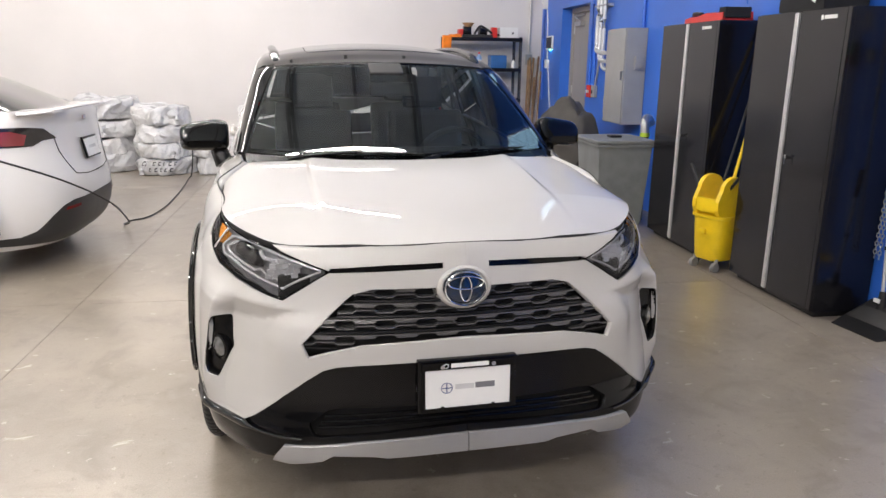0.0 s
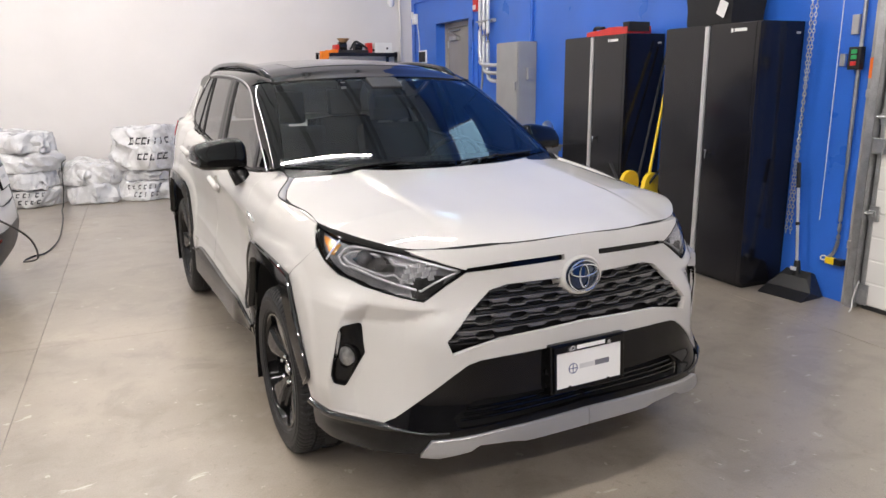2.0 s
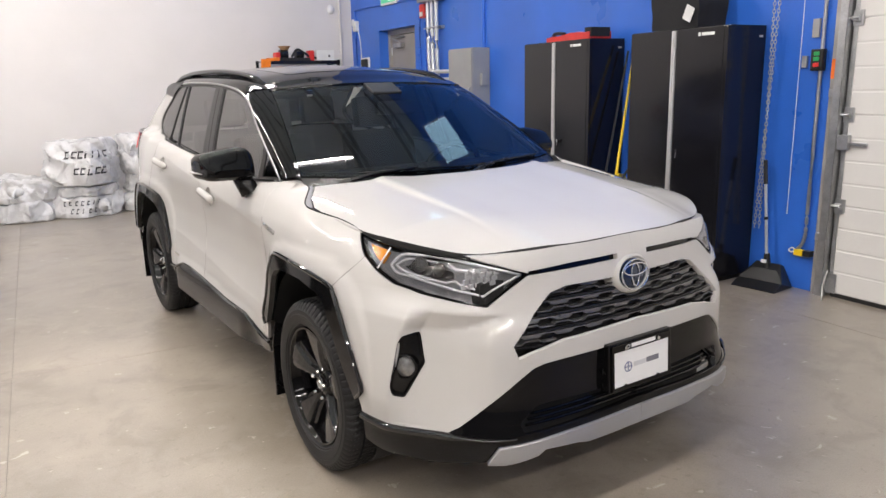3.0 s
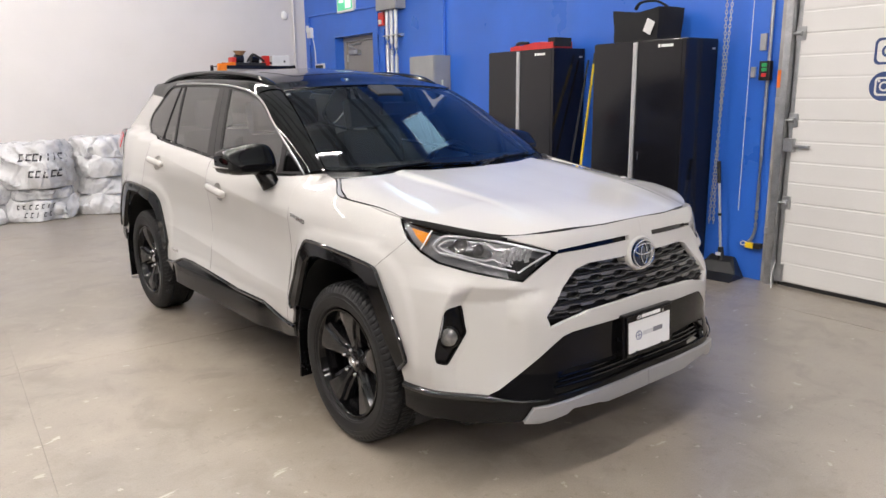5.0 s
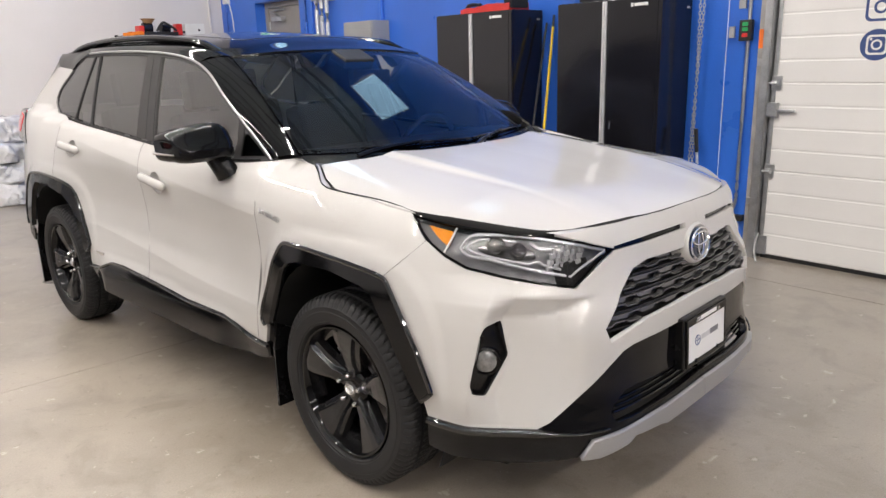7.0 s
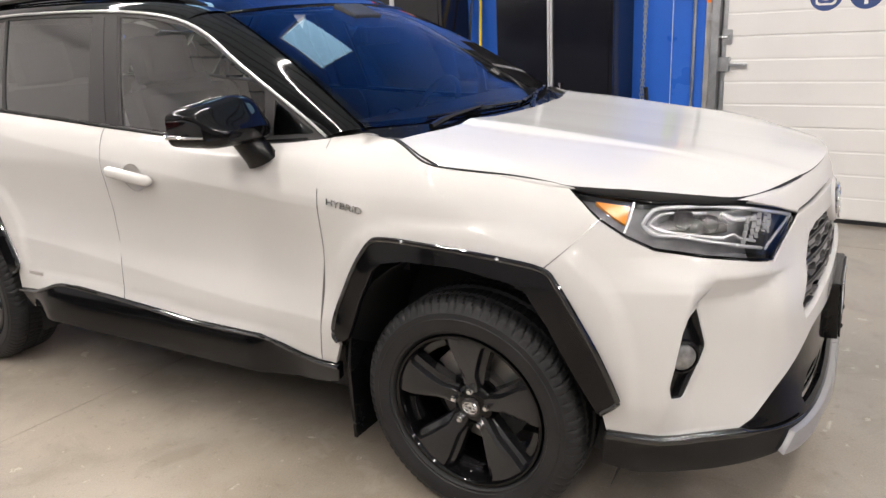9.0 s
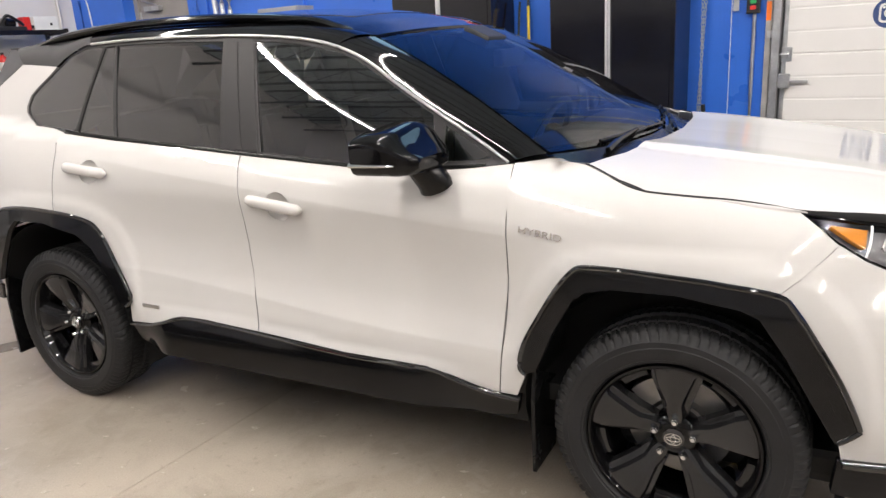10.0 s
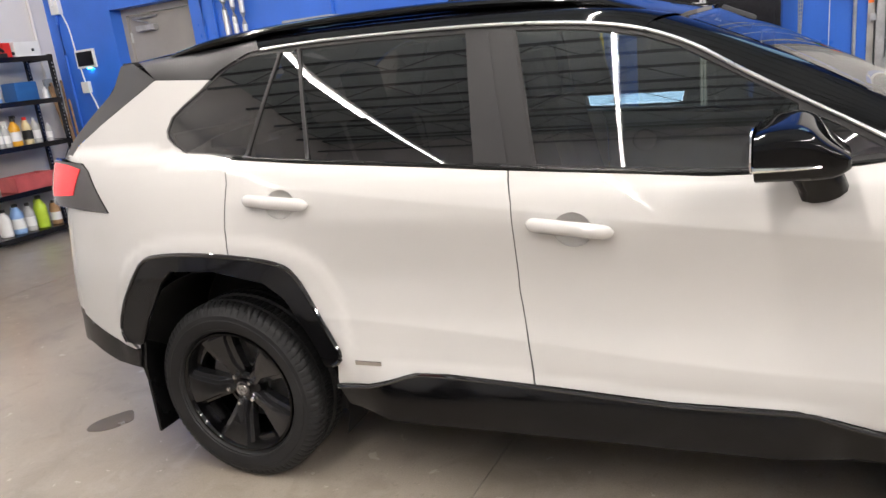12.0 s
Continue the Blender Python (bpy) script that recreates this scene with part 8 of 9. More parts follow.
# wheels
def wheel(x_side, y):
    """Tyre, ten-facet black rim, brake. Built with the axle along local x, outer side -x."""
    w = part("wheel", bmesh.new(), RUBBER, car, "black alloy wheel with an all-terrain tyre")
    prof = [(0.246, 0.085), (0.249, 0.104), (0.256, 0.113), (0.262, 0.1135), (0.264, 0.117), (0.285, 0.1215), (0.300, 0.1225), (0.302, 0.1205), (0.318, 0.1195), (0.3195, 0.1175), (0.335, 0.1125), (0.346, 0.104), (0.353, 0.094), (0.3565, 0.080), (0.3575, 0.062), (0.349, 0.060), (0.349, 0.052), (0.358, 0.050), (0.358, 0.018), (0.349, 0.014), (0.349, 0.004)]
    full = [(r, -x) for r, x in prof] + [(r, x) for r, x in prof[::-1]] + [(0.236, 0.085), (0.236, -0.085)]
    bm = bmesh.new()
    n = 468
    turn = pose(0, 0, 0, 0, 90, 0)
    lathe(bm, full, n, turn, True)
    for v in bm.verts:
        r = math.hypot(v.co.y, v.co.z)
        if r > 0.334:
            k = math.atan2(v.co.z, v.co.y) / (2 * math.pi) * n
            if int(round(k + (0.11 - abs(v.co.x)) * 55)) % 6 == 0:
                s = (r - (0.0085 if abs(v.co.x) > 0.055 else 0.004)) / r
                v.co.y *= s
                v.co.z *= s
    part("tyre", bm, RUBBER, w, "black tyre with blocky shoulders", True)
    rim = bmesh.new()
    lathe(rim, [(0.246, 0.100), (0.243, 0.108), (0.236, 0.108), (0.228, 0.095), (0.222, 0.05), (0.205, -0.02), (0.205, -0.09), (0.236, -0.10), (0.246, -0.10)], 72, pose(0, 0, 0, 0, -90, 0), True)
    part("rim_barrel", rim, GLOSS_BLACK, w, "gloss black rim", True)
    for k in range(5):
        a = 72 * k - 3
        # a broad flat paddle, wider to one side, with a stepped ledge along both edges
        sp = bmesh.new()
        rows = [(0.038, -0.023, 0.023, 0.060), (0.075, -0.029, 0.034, 0.069), (0.110, -0.036, 0.045, 0.078), (0.145, -0.045, 0.058, 0.087), (0.185, -0.057, 0.073, 0.095), (0.214, -0.066, 0.079, 0.099), (0.222, -0.068, 0.074, 0.099), (0.230, -0.078, 0.066, 0.098), (0.240, -0.082, 0.060, 0.094)]
        loops = []
        for r, b0, b1, h in rows:
            w0 = 0.016 * ease(0.06, 0.11, r) * (1 - ease(0.215, 0.228, r))
            loops.append([sp.verts.new(q) for q in ((r, b0 - 0.004, h - 0.055), (r, b0 - 0.002, h - 0.022), (r, b0 + w0, h - 0.017), (r, b0 + w0 + 0.007, h - 0.001), (r, b0 * 0.3 + b1 * 0.7 - 0.004, h + 0.003),
                                                    (r, b1 - w0 * 0.7 - 0.007, h), (r, b1 - w0 * 0.7, h - 0.017), (r, b1 + 0.002, h - 0.022), (r, b1 + 0.004, h - 0.055))])
        for l0, l1 in zip(loops, loops[1:]):
            for i in range(8):
                sp.faces.new((l0[i], l1[i], l1[i + 1], l0[i + 1]))
        bmesh.ops.recalc_face_normals(sp, faces=sp.faces)
        bmesh.ops.transform(sp, matrix=pose(0, 0, 0, 0, -90, 0) @ pose(0, 0, 0, 0, 0, a), verts=sp.verts)
        part("spoke", sp, WHEEL_BLACK, w, bevel=0.0015)
        nut = bmesh.new()
        c = Vector((0.057 * math.cos(radians(a)), 0.057 * math.sin(radians(a)), 0.014))
        rod(nut, c + Vector((0, 0, 0.035)), c + Vector((0, 0, 0.068)), 0.0095, n=6)
        rod(nut, c + Vector((0, 0, 0.066)), c + Vector((0, 0, 0.074)), 0.009, 0.006, n=12)
        bmesh.ops.transform(nut, matrix=pose(0, 0, 0, 0, -90, 0), verts=nut.verts)
        part("lug_nut", nut, CHROME, w, "chrome lug nut", True)
    for k in range(5):
        a = radians(72 * k + 33)
        lip = bmesh.new()
        arc = [a + radians(-11 + 5.5 * i) for i in range(5)]
        prism(lip, [(0.226 * math.cos(q), 0.226 * math.sin(q)) for q in arc] + [(0.203 * math.cos(q), 0.203 * math.sin(q)) for q in reversed(arc)], 0.040, 0.066, pose(0, 0, 0, 0, -90, 0))
        part("rim_step", lip, WHEEL_BLACK, w, bevel=0.004)
    hub = bmesh.new()
    lathe(hub, [(0.075, 0.0), (0.072, 0.045), (0.060, 0.060), (0.036, 0.066)], 30, pose(0, 0, 0, 0, -90, 0))
    part("hub", hub, GLOSS_BLACK, w, smooth=True)
    cap = bmesh.new()
    lathe(cap, [(0.031, 0.060), (0.031, 0.072), (0.026, 0.075), (0.004, 0.076)], 28, pose(0, 0, 0, 0, -90, 0))
    part("centre_cap", cap, SMOKED, w, "dark cap with a silver oval", True)
    ov = bmesh.new()
    for rx, rz in ((0.024, 0.018), (0.019, 0.007), (0.007, 0.014)):
        sweep(ov, [(-0.0765, rx * math.cos(2 * math.pi * k / 24), rz * math.sin(2 * math.pi * k / 24)) for k in range(24)], 0.0016, 6, True, up=(1, 0, 0))
    part("cap_mark", ov, CHROME, w, "silver oval mark", True)
    disc = bmesh.new()
    lathe(disc, [(0.155, -0.03), (0.155, -0.018), (0.09, -0.018), (0.085, 0.01), (0.02, 0.01)], 40, pose(0, 0, 0, 0, -90, 0))
    part("brake_disc", disc, CAST, w, "grey brake disc", True)
    cal = bmesh.new()
    arc = [radians(-14 + 11 * k) for k in range(7)]
    prism(cal, [(0.172 * math.cos(q), 0.172 * math.sin(q)) for q in arc] + [(0.10 * math.cos(q), 0.10 * math.sin(q)) for q in reversed(arc)], -0.04, 0.018, pose(0, 0, 0, 0, -90, 0))
    part("brake_caliper", cal, CAST, w, "rough cast caliper", bevel=0.006)
    w.matrix_basis = pose(x_side, y, 0.358, 0, 0, 180 if x_side > 0 else 0)
    return w


right_front = wheel(-0.799, 0.0)
for x, y, rz in ((-0.803, 2.69, 0), (0.799, 0.0, 180), (0.803, 2.69, 180)):
    c = copy_thing(right_front, pose(x, y, 0.358, -21 if y > 1 else 0, 0, rz))
    c.parent = car


# door mirrors
def cap_ring(t, n=44):
    """A ring of the mirror's shell: t runs from 0 at its open rear to 1 at the front; x outwards is negative."""
    half = curve(t, [(0, 0.116), (0.3, 0.119), (0.6, 0.117), (0.8, 0.110), (0.92, 0.099), (1.0, 0.080)])
    top = curve(t, [(0, 0.072), (0.2, 0.083), (0.4, 0.085), (0.58, 0.074), (0.66, 0.058), (0.8, 0.026), (0.92, 0.004), (1.0, -0.010)])
    low = curve(t, [(0, -0.066), (0.6, -0.066), (0.85, -0.060), (1.0, -0.044)])
    mid, tall = (top + low) / 2, (top - low) / 2
    ring = []
    for k in range(n):
        a = 2 * math.pi * k / n
        c, s = math.cos(a), math.sin(a)
        q = (abs(c) ** 5.0 + abs(s) ** 5.0) ** (-1 / 5.0)
        x, z = c * q * half, mid + s * q * tall
        z -= max(0.0, z) * 0.22 * max(0.0, 0.4 - x / 0.119)
        ring.append(Vector((x - 0.006 * t, 0.095 - 0.195 * t - 0.30 * x * (1 - 0.4 * t), z)))
    return ring


def mirror(g):
    m = part("door_mirror", bmesh.new(), GLOSS_BLACK, car, "gloss black door mirror with a bright edge", m=pose(-WIDER * g, 0, 0))
    at = pose(-0.930, 0.795, 1.196, 0, 0, 6)
    ts = [0, 0.015] + [k / 18 for k in range(1, 18)] + [0.975, 0.995]
    rings = [[at @ p for p in cap_ring(t)] for t in ts]
    rings[0] = [at @ (p * 0.97) for p in cap_ring(0)]
    split = at.translation.z - 0.030
    for name, mt, upper, label in (("mirror_cap", GLOSS_BLACK, True, ""), ("mirror_base", GRAIN_BLACK, False, "grained black lower housing")):
        bm = bmesh.new()
        vs = [[bm.verts.new((p.x * g, p.y, p.z)) for p in r] for r in rings]
        n = len(vs[0])
        for r0, r1 in zip(vs, vs[1:]):
            for k in range(n):
                f = (r0[k], r0[(k + 1) % n], r1[(k + 1) % n], r1[k])
                if (sum(v.co.z for v in f) / 4 > split) == upper:
                    bm.faces.new(f)
        if upper:
            bm.faces.new(vs[-1])
        else:
            bm.faces.new(vs[0])
        bmesh.ops.delete(bm, geom=[v for v in bm.verts if not v.link_faces], context="VERTS")
        bmesh.ops.recalc_face_normals(bm, faces=bm.faces)
        part(name, bm, mt, m, label, True)
    bm = bmesh.new()
    line = []
    for t in (0.0, 0.06, 0.14, 0.24, 0.36, 0.48, 0.60, 0.70):
        ring = [at @ p for p in cap_ring(t)]
        outer = [p for k, p in enumerate(ring) if 14 <= k <= 30]
        line.append(min(outer, key=lambda p: abs(p.z - split - 0.004)))
    for p in line:
        p.z = split + 0.003
    sweep(bm, [(p.x * g, p.y, p.z) for p in smooth_line(line, 3)], [0.0095 - 0.00028 * i for i in range(22)], 8, squash=0.9)
    part("signal_strip", bm, CHROME, m, "bright signal strip", True)
    bm = bmesh.new()
    line = smooth_line([Vector((-0.885, 0.80, 1.185)), Vector((-0.865, 0.775, 1.135)), Vector((-0.850, 0.750, 1.095)), Vector((-0.838, 0.742, 1.068))], 5)
    sweep(bm, [(p.x * g, p.y, p.z) for p in line], [0.047 + 0.012 * k / 15 for k in range(16)], 12, squash=0.80, up=(1, 0, 0))
    part("mirror_stalk", bm, GRAIN_BLACK, m, "black plastic stalk", True)
    gl = bmesh.new()
    prism(gl, rounded([(-0.09, -0.050), (0.09, -0.055), (0.095, 0.060), (-0.075, 0.055)], 0.03), -0.002, 0.002, Matrix.Translation((-0.932, 0.899, 1.200)) @ pose(0, 0, 0, 90, 0, -11))
    for v in gl.verts:
        v.co.x *= g
    bmesh.ops.recalc_face_normals(gl, faces=gl.faces)
    part("mirror_glass", gl, CHROME, m, "silvered glass")


mirror(1)
mirror(-1)


# door handles
def handle(y0, y1, z0, z1, hollow, doors):
    """A pull handle over a round hollow in the door's skin."""
    for door, g in zip(doors, (1, -1)):
        bm = bmesh.new()
        n = 30
        span = y1 - y0
        line, rad = [], []
        for k in range(n + 1):
            t = 0.5 - 0.5 * math.cos(math.pi * k / n)
            y, z = y0 + span * t, z0 + (z1 - z0) * t
            edge = min(1.0, min(t, 1 - t) * span / 0.027)
            p = skin(y, z) + Vector((-0.008 - 0.016 * edge ** 0.7, 0, 0))
            line.append((p.x * g, p.y, p.z))
            rad.append(max(0.004, 0.0220 * math.sqrt(max(0.0, 1 - (1 - edge) ** 2))))
        sweep(bm, line, rad, 14, squash=1.0)
        for v in bm.verts:
            c = skin(v.co.y, v.co.z).x * g
            v.co.x = c + (v.co.x - c) * 0.85
        part("door_handle", bm, PEARL, door, "body-coloured pull handle", True)
        cy, cz, ry, rz = hollow
        cup = bmesh.new()
        rings = []
        for r, deep in ((1.03, 0.0), (0.97, 0.0045), (0.85, 0.012), (0.65, 0.019), (0.4, 0.023), (0.1, 0.024)):
            rings.append([])
            for u, v in cup_outline(cy, cz, ry * r, rz * r, 28):
                q = skin(u, v)
                rings[-1].append(cup.verts.new(((q.x + deep + 0.0012) * g, q.y, q.z)))
        for r0, r1 in zip(rings, rings[1:]):
            for i in range(28):
                cup.faces.new((r0[i], r0[(i + 1) % 28], r1[(i + 1) % 28], r1[i]))
        cup.faces.new(rings[-1])
        part("handle_cup", cup, PEARL, door, "", True)


handle(1.268, 1.516, 0.972, 1.000, CUP_F, front_doors)
handle(2.258, 2.500, 1.074, 1.099, CUP_R, rear_doors)

# badges
for g in (1, -1):
    p = skin(0.40, 0.955)
    lettering("HYBRID", 0.029, CHROME, car, Matrix.Translation((p.x * g - 0.004 * g, 0.385, 0.953)) @ (pose(0, 0, 0, 90, 0, -90) if g > 0 else pose(0, 0, 0, 90, 0, 90)) @ pose(0, 0, 0, 0, 0, -9 * g) @ Matrix.Diagonal((1.35, 1, 1, 1)), "hybrid_badge", 0.003)
    bm = bmesh.new()
    q = skin(2.10, 0.526)
    box(bm, -0.0035, 0.0035, -0.05, 0.05, -0.008, 0.008, Matrix.Translation((q.x * g - 0.002 * g, q.y, q.z)))
    part("side_badge", bm, CHROME, car, "small chrome badge bar", bevel=0.002)


# cabin seen through the glass
def cabin():
    d = bmesh.new()
    prism(d, [(0.30, 0.70), (0.30, 1.115), (0.42, 1.150), (0.62, 1.150), (0.74, 1.10), (0.76, 0.95), (0.74, 0.70)], -0.70, 0.70, pose(0, 0, 0, 90, 0, 90))
    part("dashboard", d, DASH, car, "dark dashboard", bevel=0.02)
    st = bmesh.new()
    m = Matrix.Translation((0.34, 0.80, 1.06)) @ pose(0, 0, 0, -66, 0, 0)
    sweep(st, [m @ Vector((0.185 * math.cos(2 * math.pi * k / 32), 0.185 * math.sin(2 * math.pi * k / 32), 0)) for k in range(32)], 0.015, 8, True)
    bmesh.ops.create_cube(st, size=1, matrix=m @ Matrix.Diagonal((0.35, 0.05, 0.03, 1)))
    bmesh.ops.create_cube(st, size=1, matrix=m @ Matrix.Diagonal((0.12, 0.11, 0.05, 1)))
    part("steering_wheel", st, DASH, car, "dark steering wheel", True)
    for x, y in ((-0.36, 1.55), (0.36, 1.55), (-0.36, 2.45), (0.36, 2.45)):
        s = bmesh.new()
        box(s, x - 0.25, x + 0.25, y - 0.42, y + 0.08, 0.55, 0.72)
        box(s, x - 0.24, x + 0.24, -0.07, 0.07, 0.0, 0.62, Matrix.Translation((0, y, 0.66)) @ pose(0, 0, 0, -14, 0, 0))
        seat = part("seat", s, SEAT, car, "dark cloth seat", bevel=0.04)
        h = bmesh.new()
        box(h, x - 0.13, x + 0.13, -0.05, 0.05, 0.0, 0.20, Matrix.Translation((0, y + 0.19, 1.28)) @ pose(0, 0, 0, -10, 0, 0))
        part("headrest", h, SEAT, seat, "", bevel=0.035)
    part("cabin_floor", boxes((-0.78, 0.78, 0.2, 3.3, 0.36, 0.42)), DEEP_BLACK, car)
    hl = bmesh.new()
    rows = []
    for j in range(9):
        y = 1.22 + 2.0 * j / 8
        rows.append([hl.verts.new((x, y, roof_height(x, y) - 0.03)) for x in (-0.53, -0.3, 0, 0.3, 0.53)])
    for r0, r1 in zip(rows, rows[1:]):
        for i in range(4):
            hl.faces.new((r0[i], r1[i], r1[i + 1], r0[i + 1]))
    part("headliner", hl, surface("grey_headliner", (0.26, 0.25, 0.24), 0.85), car, "grey headliner", True)


cabin()


# ---- the white electric hatchback, tail towards the SUV ----
EV_L = 4.75
EV_RINGS = [(0.20, -0.16, 0.90), (0.30, -0.06, 0.935), (0.42, -0.015, 0.95), (0.55, 0.0, 0.96), (0.68, -0.01, 0.962), (0.78, -0.035, 0.96), (0.90, -0.055, 0.955), (1.04, -0.062, 0.945), (1.12, -0.060, 0.93), (1.165, -0.046, 0.905), (1.20, -0.050, 0.865)]
EV_REAR = [(z, x) for z, x, w in EV_RINGS]
EV_HALF = [(z, w) for z, x, w in EV_RINGS]
EV_WHITE = surface("white_car_paint", (0.72, 0.715, 0.72), 0.3, 0, 0.015, 3, coat=1.0, rough_vary=0.03)


def ev_skin(a, z):
    """A point of the second car; a is the angle round the plan, 0 at the tail's middle."""
    tail, half = curve(z, EV_REAR), curve(z, EV_HALF)
    front = -EV_L + 0.35 * ease(0.6, 1.1, z)
    mid, long_half = (tail + front) / 2, (tail - front) / 2
    c, s = math.cos(a), math.sin(a)
    n = 0.40
    return Vector((mid + long_half * math.copysign(abs(c) ** n, c) * (1 - 0.02 * s * s), half * math.copysign(abs(s) ** 0.52, s), z))


def ev_angle(y, z):
    """The angle at which the tail's skin lies y from the middle."""
    return math.asin(max(-1, min(1, math.copysign((abs(y) / curve(z, EV_HALF)) ** (1 / 0.52), y))))


def second_car():
    ev = thing("hatchback_car", "white electric hatchback parked with a charging cable", "car", here(-5.335, 2.95, 0))
    bm = bmesh.new()
    n = 96
    rings = []
    zs = [0.20 + 1.0 * k / 24 for k in range(25)]
    angles = []
    for k in range(n):
        angles.append(2 * math.pi * k / n)
    for z in zs:
        rings.append([bm.verts.new(ev_skin(a, z)) for a in angles])
    for r0, r1 in zip(rings, rings[1:]):
        for k in range(n):
            bm.faces.new((r0[k], r0[(k + 1) % n], r1[(k + 1) % n], r1[k]))
    bm.faces.new(rings[0][::-1])
    bm.faces.new(rings[-1])
    part("body", bm, EV_WHITE, ev, smooth=True)
    # glass cabin with a sloping tail window
    bm = bmesh.new()
    rings = []
    for z, tail, half, nose in ((1.17, -0.16, 0.84, -3.55), (1.27, -0.40, 0.80, -3.25), (1.37, -0.64, 0.755, -2.95), (1.47, -0.92, 0.71, -2.65), (1.56, -1.28, 0.66, -2.35), (1.615, -1.65, 0.60, -2.1), (1.64, -1.9, 0.45, -1.95)):
        ring = []
        for k in range(48):
            a = 2 * math.pi * k / 48
            c, s = math.cos(a), math.sin(a)
            q = (abs(c) ** 4 + abs(s) ** 4) ** -0.25
            ring.append(bm.verts.new(((tail + nose) / 2 + (tail - nose) / 2 * c * q, half * s * q, z)))
        rings.append(ring)
    for r0, r1 in zip(rings, rings[1:]):
        for k in range(48):
            bm.faces.new((r0[k], r0[(k + 1) % 48], r1[(k + 1) % 48], r1[k]))
    bm.faces.new(rings[-1])
    part("cabin_glass", bm, surface("dim_car_glass", (0.05, 0.048, 0.046), 0.08, 0, 0.05, 5, coat=0.4), ev, "dark sloping glass cabin", True)
    bm = bmesh.new()
    sweep(bm, smooth_line([(-0.24, -0.80, 1.185), (-0.125, -0.72, 1.196), (-0.080, -0.4, 1.206), (-0.072, 0, 1.210), (-0.080, 0.4, 1.206), (-0.125, 0.72, 1.196), (-0.24, 0.80, 1.185)], 6), 0.026, 10, squash=0.55)
    part("lip_spoiler", bm, EV_WHITE, ev, "white lip under the rear window", True)
    deck = bmesh.new()
    prism(deck, [(-0.06, -0.60), (-0.06, 0.60), (-0.30, 0.80), (-0.30, -0.80)], 1.185, 1.206)
    part("boot_deck", deck, EV_WHITE, ev, bevel=0.012)
    for g in (-1, 1):
        lamp_red = [(ev_angle(g * y, z), z) for y, z in ((0.50, 1.0), (0.60, 1.08), (0.70, 1.095), (0.93, 1.095), (0.93, 0.955), (0.68, 0.955), (0.62, 0.99))]
        lamp = panel("tail_lamp", ev_skin, lamp_red, ev, SMOKED, off=0.006, thick=0.02, res=0.03, flip=False, label="dark red wrap-round tail lamp")
        panel("red_lens", ev_skin, [(ev_angle(g * y, z), z) for y, z in ((0.70, 1.04), (0.76, 1.07), (0.90, 1.07), (0.90, 0.97), (0.72, 0.965))], lamp, surface("dim_red_lens_%d" % (g + 1), (0.22, 0.03, 0.035), 0.15, coat=0.5), off=0.010, thick=0.006, res=0.03, flip=False, label="dim red lens")
        refl = [(ev_angle(g * y, z), z) for y, z in ((0.40, 0.495), (0.55, 0.492), (0.57, 0.465), (0.40, 0.470))]
        panel("reflector", ev_skin, refl, ev, surface("dark_red_reflector_%d" % (g + 1), (0.18, 0.01, 0.01), 0.2), off=0.008, thick=0.01, res=0.03, flip=False, label="dark red reflector strip")
    lower = [(ev_angle(y, z), z) for y, z in ((-0.925, 0.30), (-0.76, 0.305), (-0.71, 0.34), (-0.65, 0.44), (-0.58, 0.505), (-0.48, 0.535), (0.48, 0.535), (0.58, 0.505), (0.65, 0.44), (0.71, 0.34), (0.76, 0.305), (0.925, 0.30))] + [(ev_angle(y, z), z) for y, z in ((0.90, 0.26), (0.5, 0.22), (-0.5, 0.22), (-0.90, 0.26))]
    for g in (-1, 1):
        panel("side_skirt", ev_skin, [(g * q, z) for q, z in ((1.05, 0.36), (1.2, 0.34), (1.95, 0.33), (1.95, 0.21), (1.05, 0.21))], ev, BLACK_PLASTIC, off=0.004, thick=0.01, res=0.05, flip=False, label="black lower skirt")
    panel("rear_diffuser", ev_skin, lower, ev, surface("grey_black_diffuser", (0.03, 0.03, 0.032), 0.45), off=0.005, thick=0.02, res=0.05, flip=False, label="dark plastic diffuser")
    pl = part("plate_holder", boxes((-0.004, 0.012, -0.165, 0.165, -0.085, 0.085)), GRAIN_BLACK, ev, "black plate frame", bevel=0.004, m=pose(-0.030, 0.0, 0.885, 0, -11, 0))
    part("plate", boxes((0.0125, 0.0145, -0.152, 0.152, -0.072, 0.068)), WHITE_PLASTIC, pl, "blank white dealer plate")
    part("plate_bar", boxes((0.0147, 0.0155, -0.08, 0.08, -0.012, 0.012)), bpy.data.materials["pale_grey_print"], pl, "pale grey bar of print")
    gap = bmesh.new()
    for g in (-1, 1):
        sweep(gap, [ev_skin(ev_angle(g * y, z), z) + Vector((0.001, 0, 0)) for y, z in ((0.53, 1.02), (0.50, 0.90), (0.44, 0.80), (0.38, 0.72), (0.20, 0.695), (0.0, 0.69))], 0.004, 5)
    part("boot_gap", gap, DEEP_BLACK, ev, "thin dark gap round the boot lid", True)
    mk = bmesh.new()
    box(mk, -0.004, 0.004, -0.035, 0.035, -0.03, 0.03, Matrix.Translation((-0.058, 0, 1.13)))
    part("boot_mark", mk, CHROME, ev, "small chrome mark", bevel=0.006)
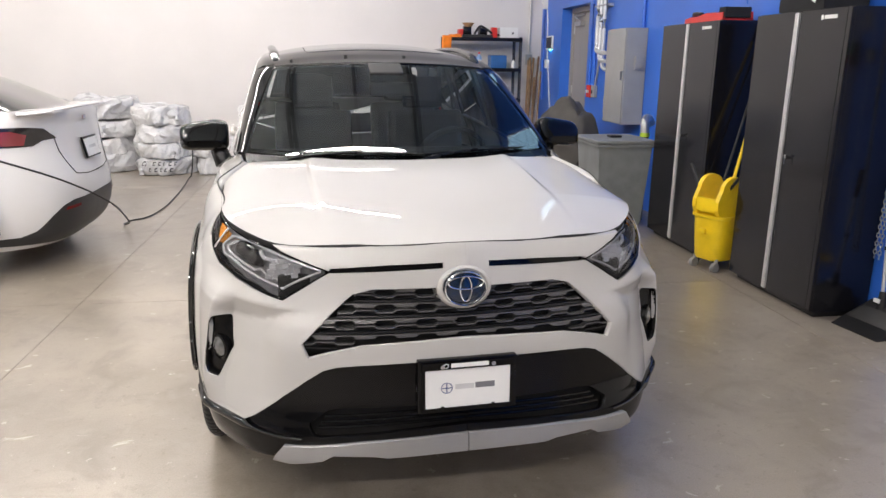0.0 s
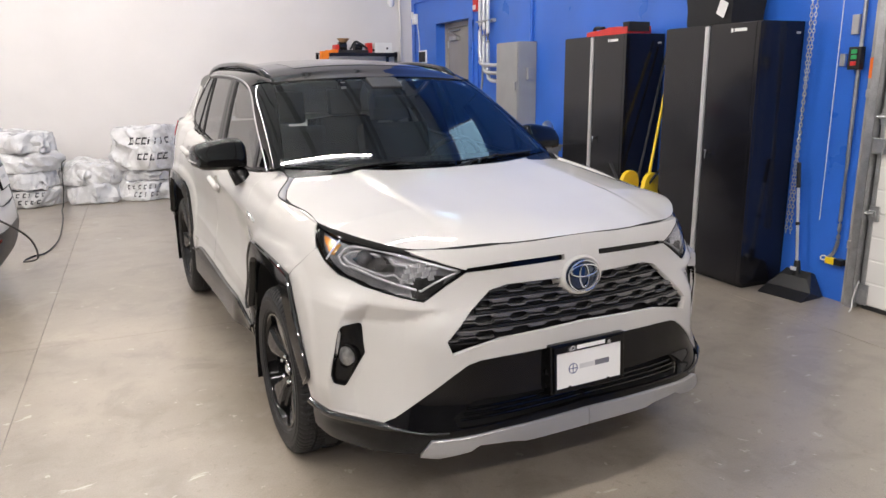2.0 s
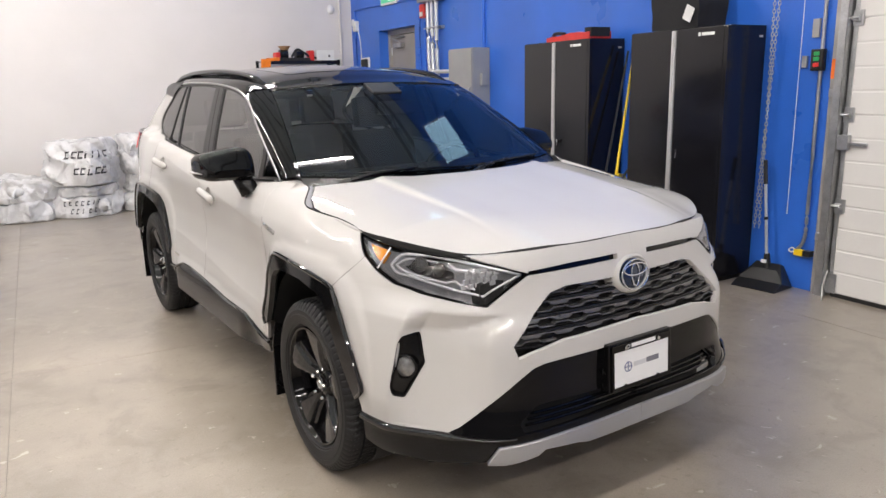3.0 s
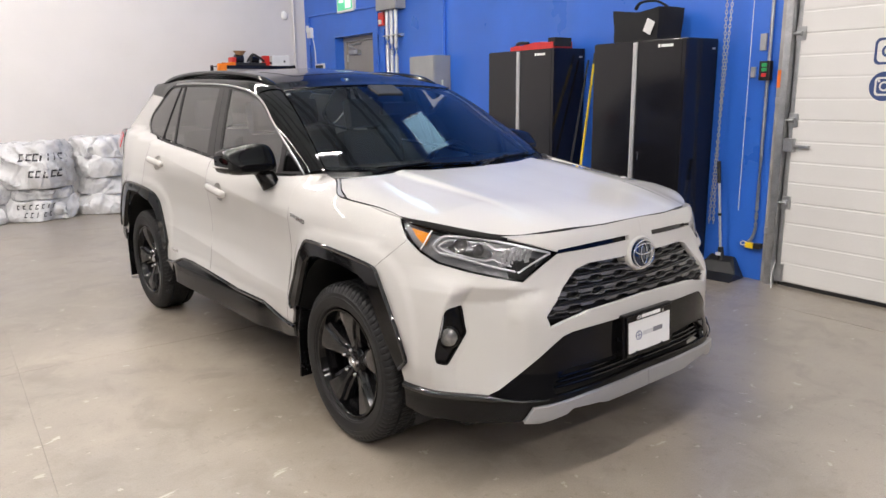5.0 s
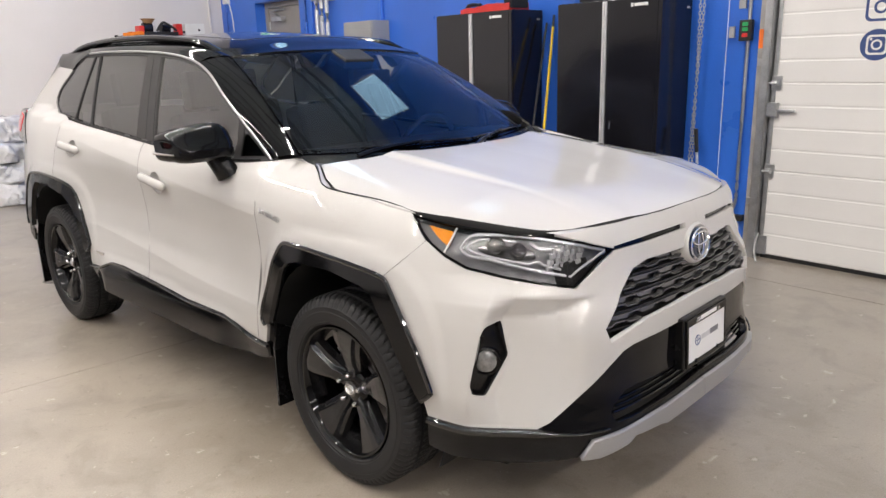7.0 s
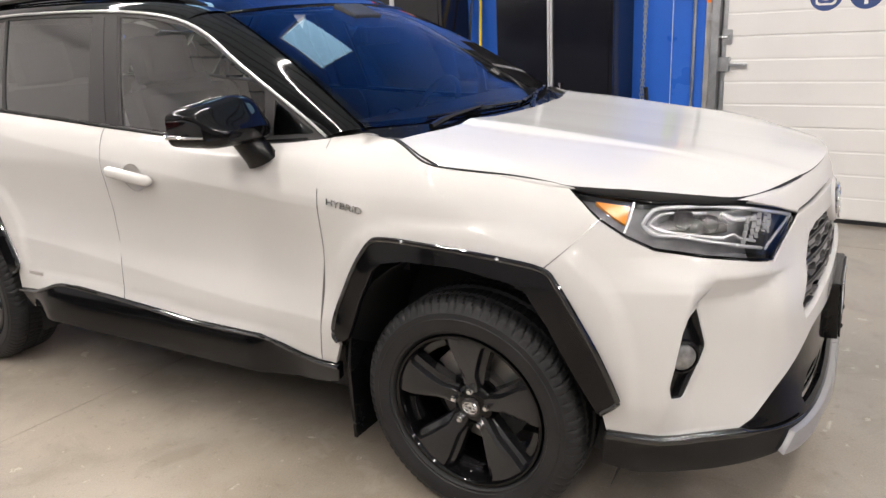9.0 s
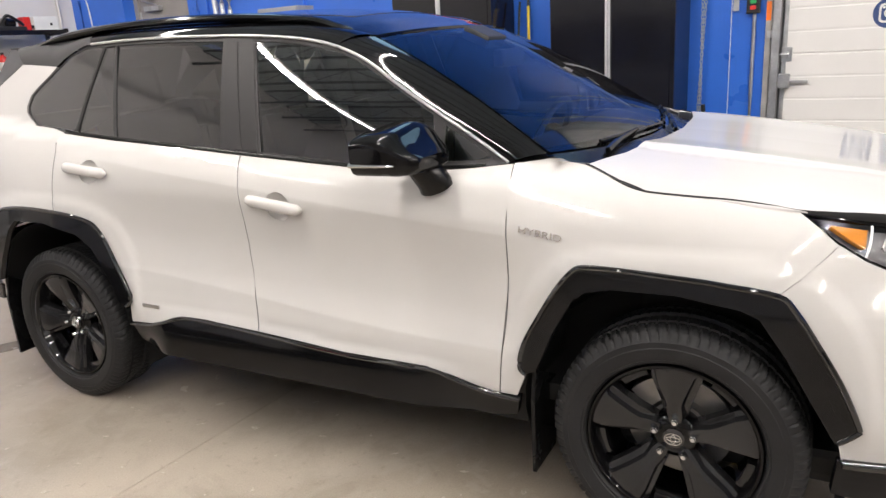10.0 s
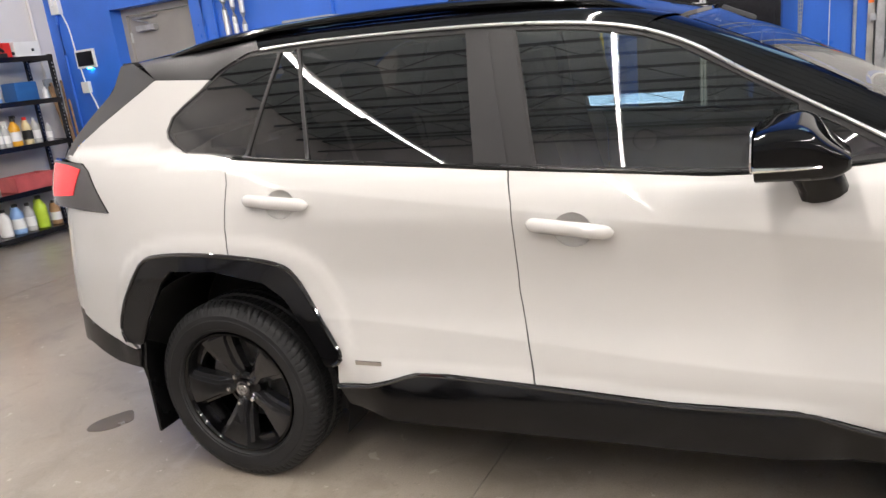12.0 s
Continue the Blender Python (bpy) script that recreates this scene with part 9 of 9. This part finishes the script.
    for x, y in ((-0.85, -0.84), (-0.85, 0.84), (-3.72, -0.84), (-3.72, 0.84)):
        w = bmesh.new()
        lathe(w, [(0.22, -0.12), (0.33, -0.12), (0.345, -0.09), (0.345, 0.09), (0.33, 0.12), (0.22, 0.12)], 40, Matrix.Translation((x, y, 0.345)) @ pose(0, 0, 0, 90, 0, 0))
        wheel_ob = part("wheel", w, RUBBER, ev, "dark wheel with a black tyre", True)
        w = bmesh.new()
        lathe(w, [(0.225, -0.11), (0.225, 0.11), (0.05, 0.125)], 30, Matrix.Translation((x, y, 0.345)) @ pose(0, 0, 0, 90 if y < 0 else -90, 0, 0))
        part("rim", w, SLAT_GREY, wheel_ob, "", True)
        a = bmesh.new()
        sweep(a, [(x + 0.40 * math.cos(t), y + (0.085 if y > 0 else -0.085), 0.36 + 0.40 * math.sin(t)) for t in [math.pi * k / 16 for k in range(17)]], 0.05, 8)
        part("arch_gap", a, DEEP_BLACK, ev, "dark wheel arch", True)


second_car()
bm = bmesh.new()
sweep(bm, smooth_line([(-5.80, 1.985, 0.93), (-5.60, 2.03, 0.86), (-5.36, 2.35, 0.68), (-5.24, 2.9, 0.42), (-5.28, 3.5, 0.13), (-5.45, 3.95, 0.012), (-5.42, 4.12, 0.010), (-5.31, 4.26, 0.010), (-5.255, 4.7, 0.010), (-5.262, 5.3, 0.010), (-5.315, 6.2, 0.010), (-5.37, 6.75, 0.010), (-5.37, 6.98, 0.03),
                       (-5.35, 7.03, 0.2), (-5.34, 7.05, 0.45), (-5.33, 7.08, 0.56), (-5.30, 7.3, 0.58)], 8), 0.0075, 8)
single("charging_cable", bm, BLACK_PLASTIC, "thin black charging cable hanging to the floor", "cable", here(0, 0, 0), True)
stain = bmesh.new()
pts = [(0.105 * math.cos(a) * (1 + 0.14 * math.sin(3 * a)), 0.085 * math.sin(a) * (1 + 0.18 * math.cos(2 * a + 1))) for a in [2 * math.pi * k / 28 for k in range(28)]]
prism(stain, pts, 0.0005, 0.0012)
single("oil_spot", stain, surface("dark_oil_stain", (0.11, 0.09, 0.07), 0.25), "dark oil spot on the concrete", "stain", here(-3.98, 3.40, 0, 0, 0, -12), kind="structure")
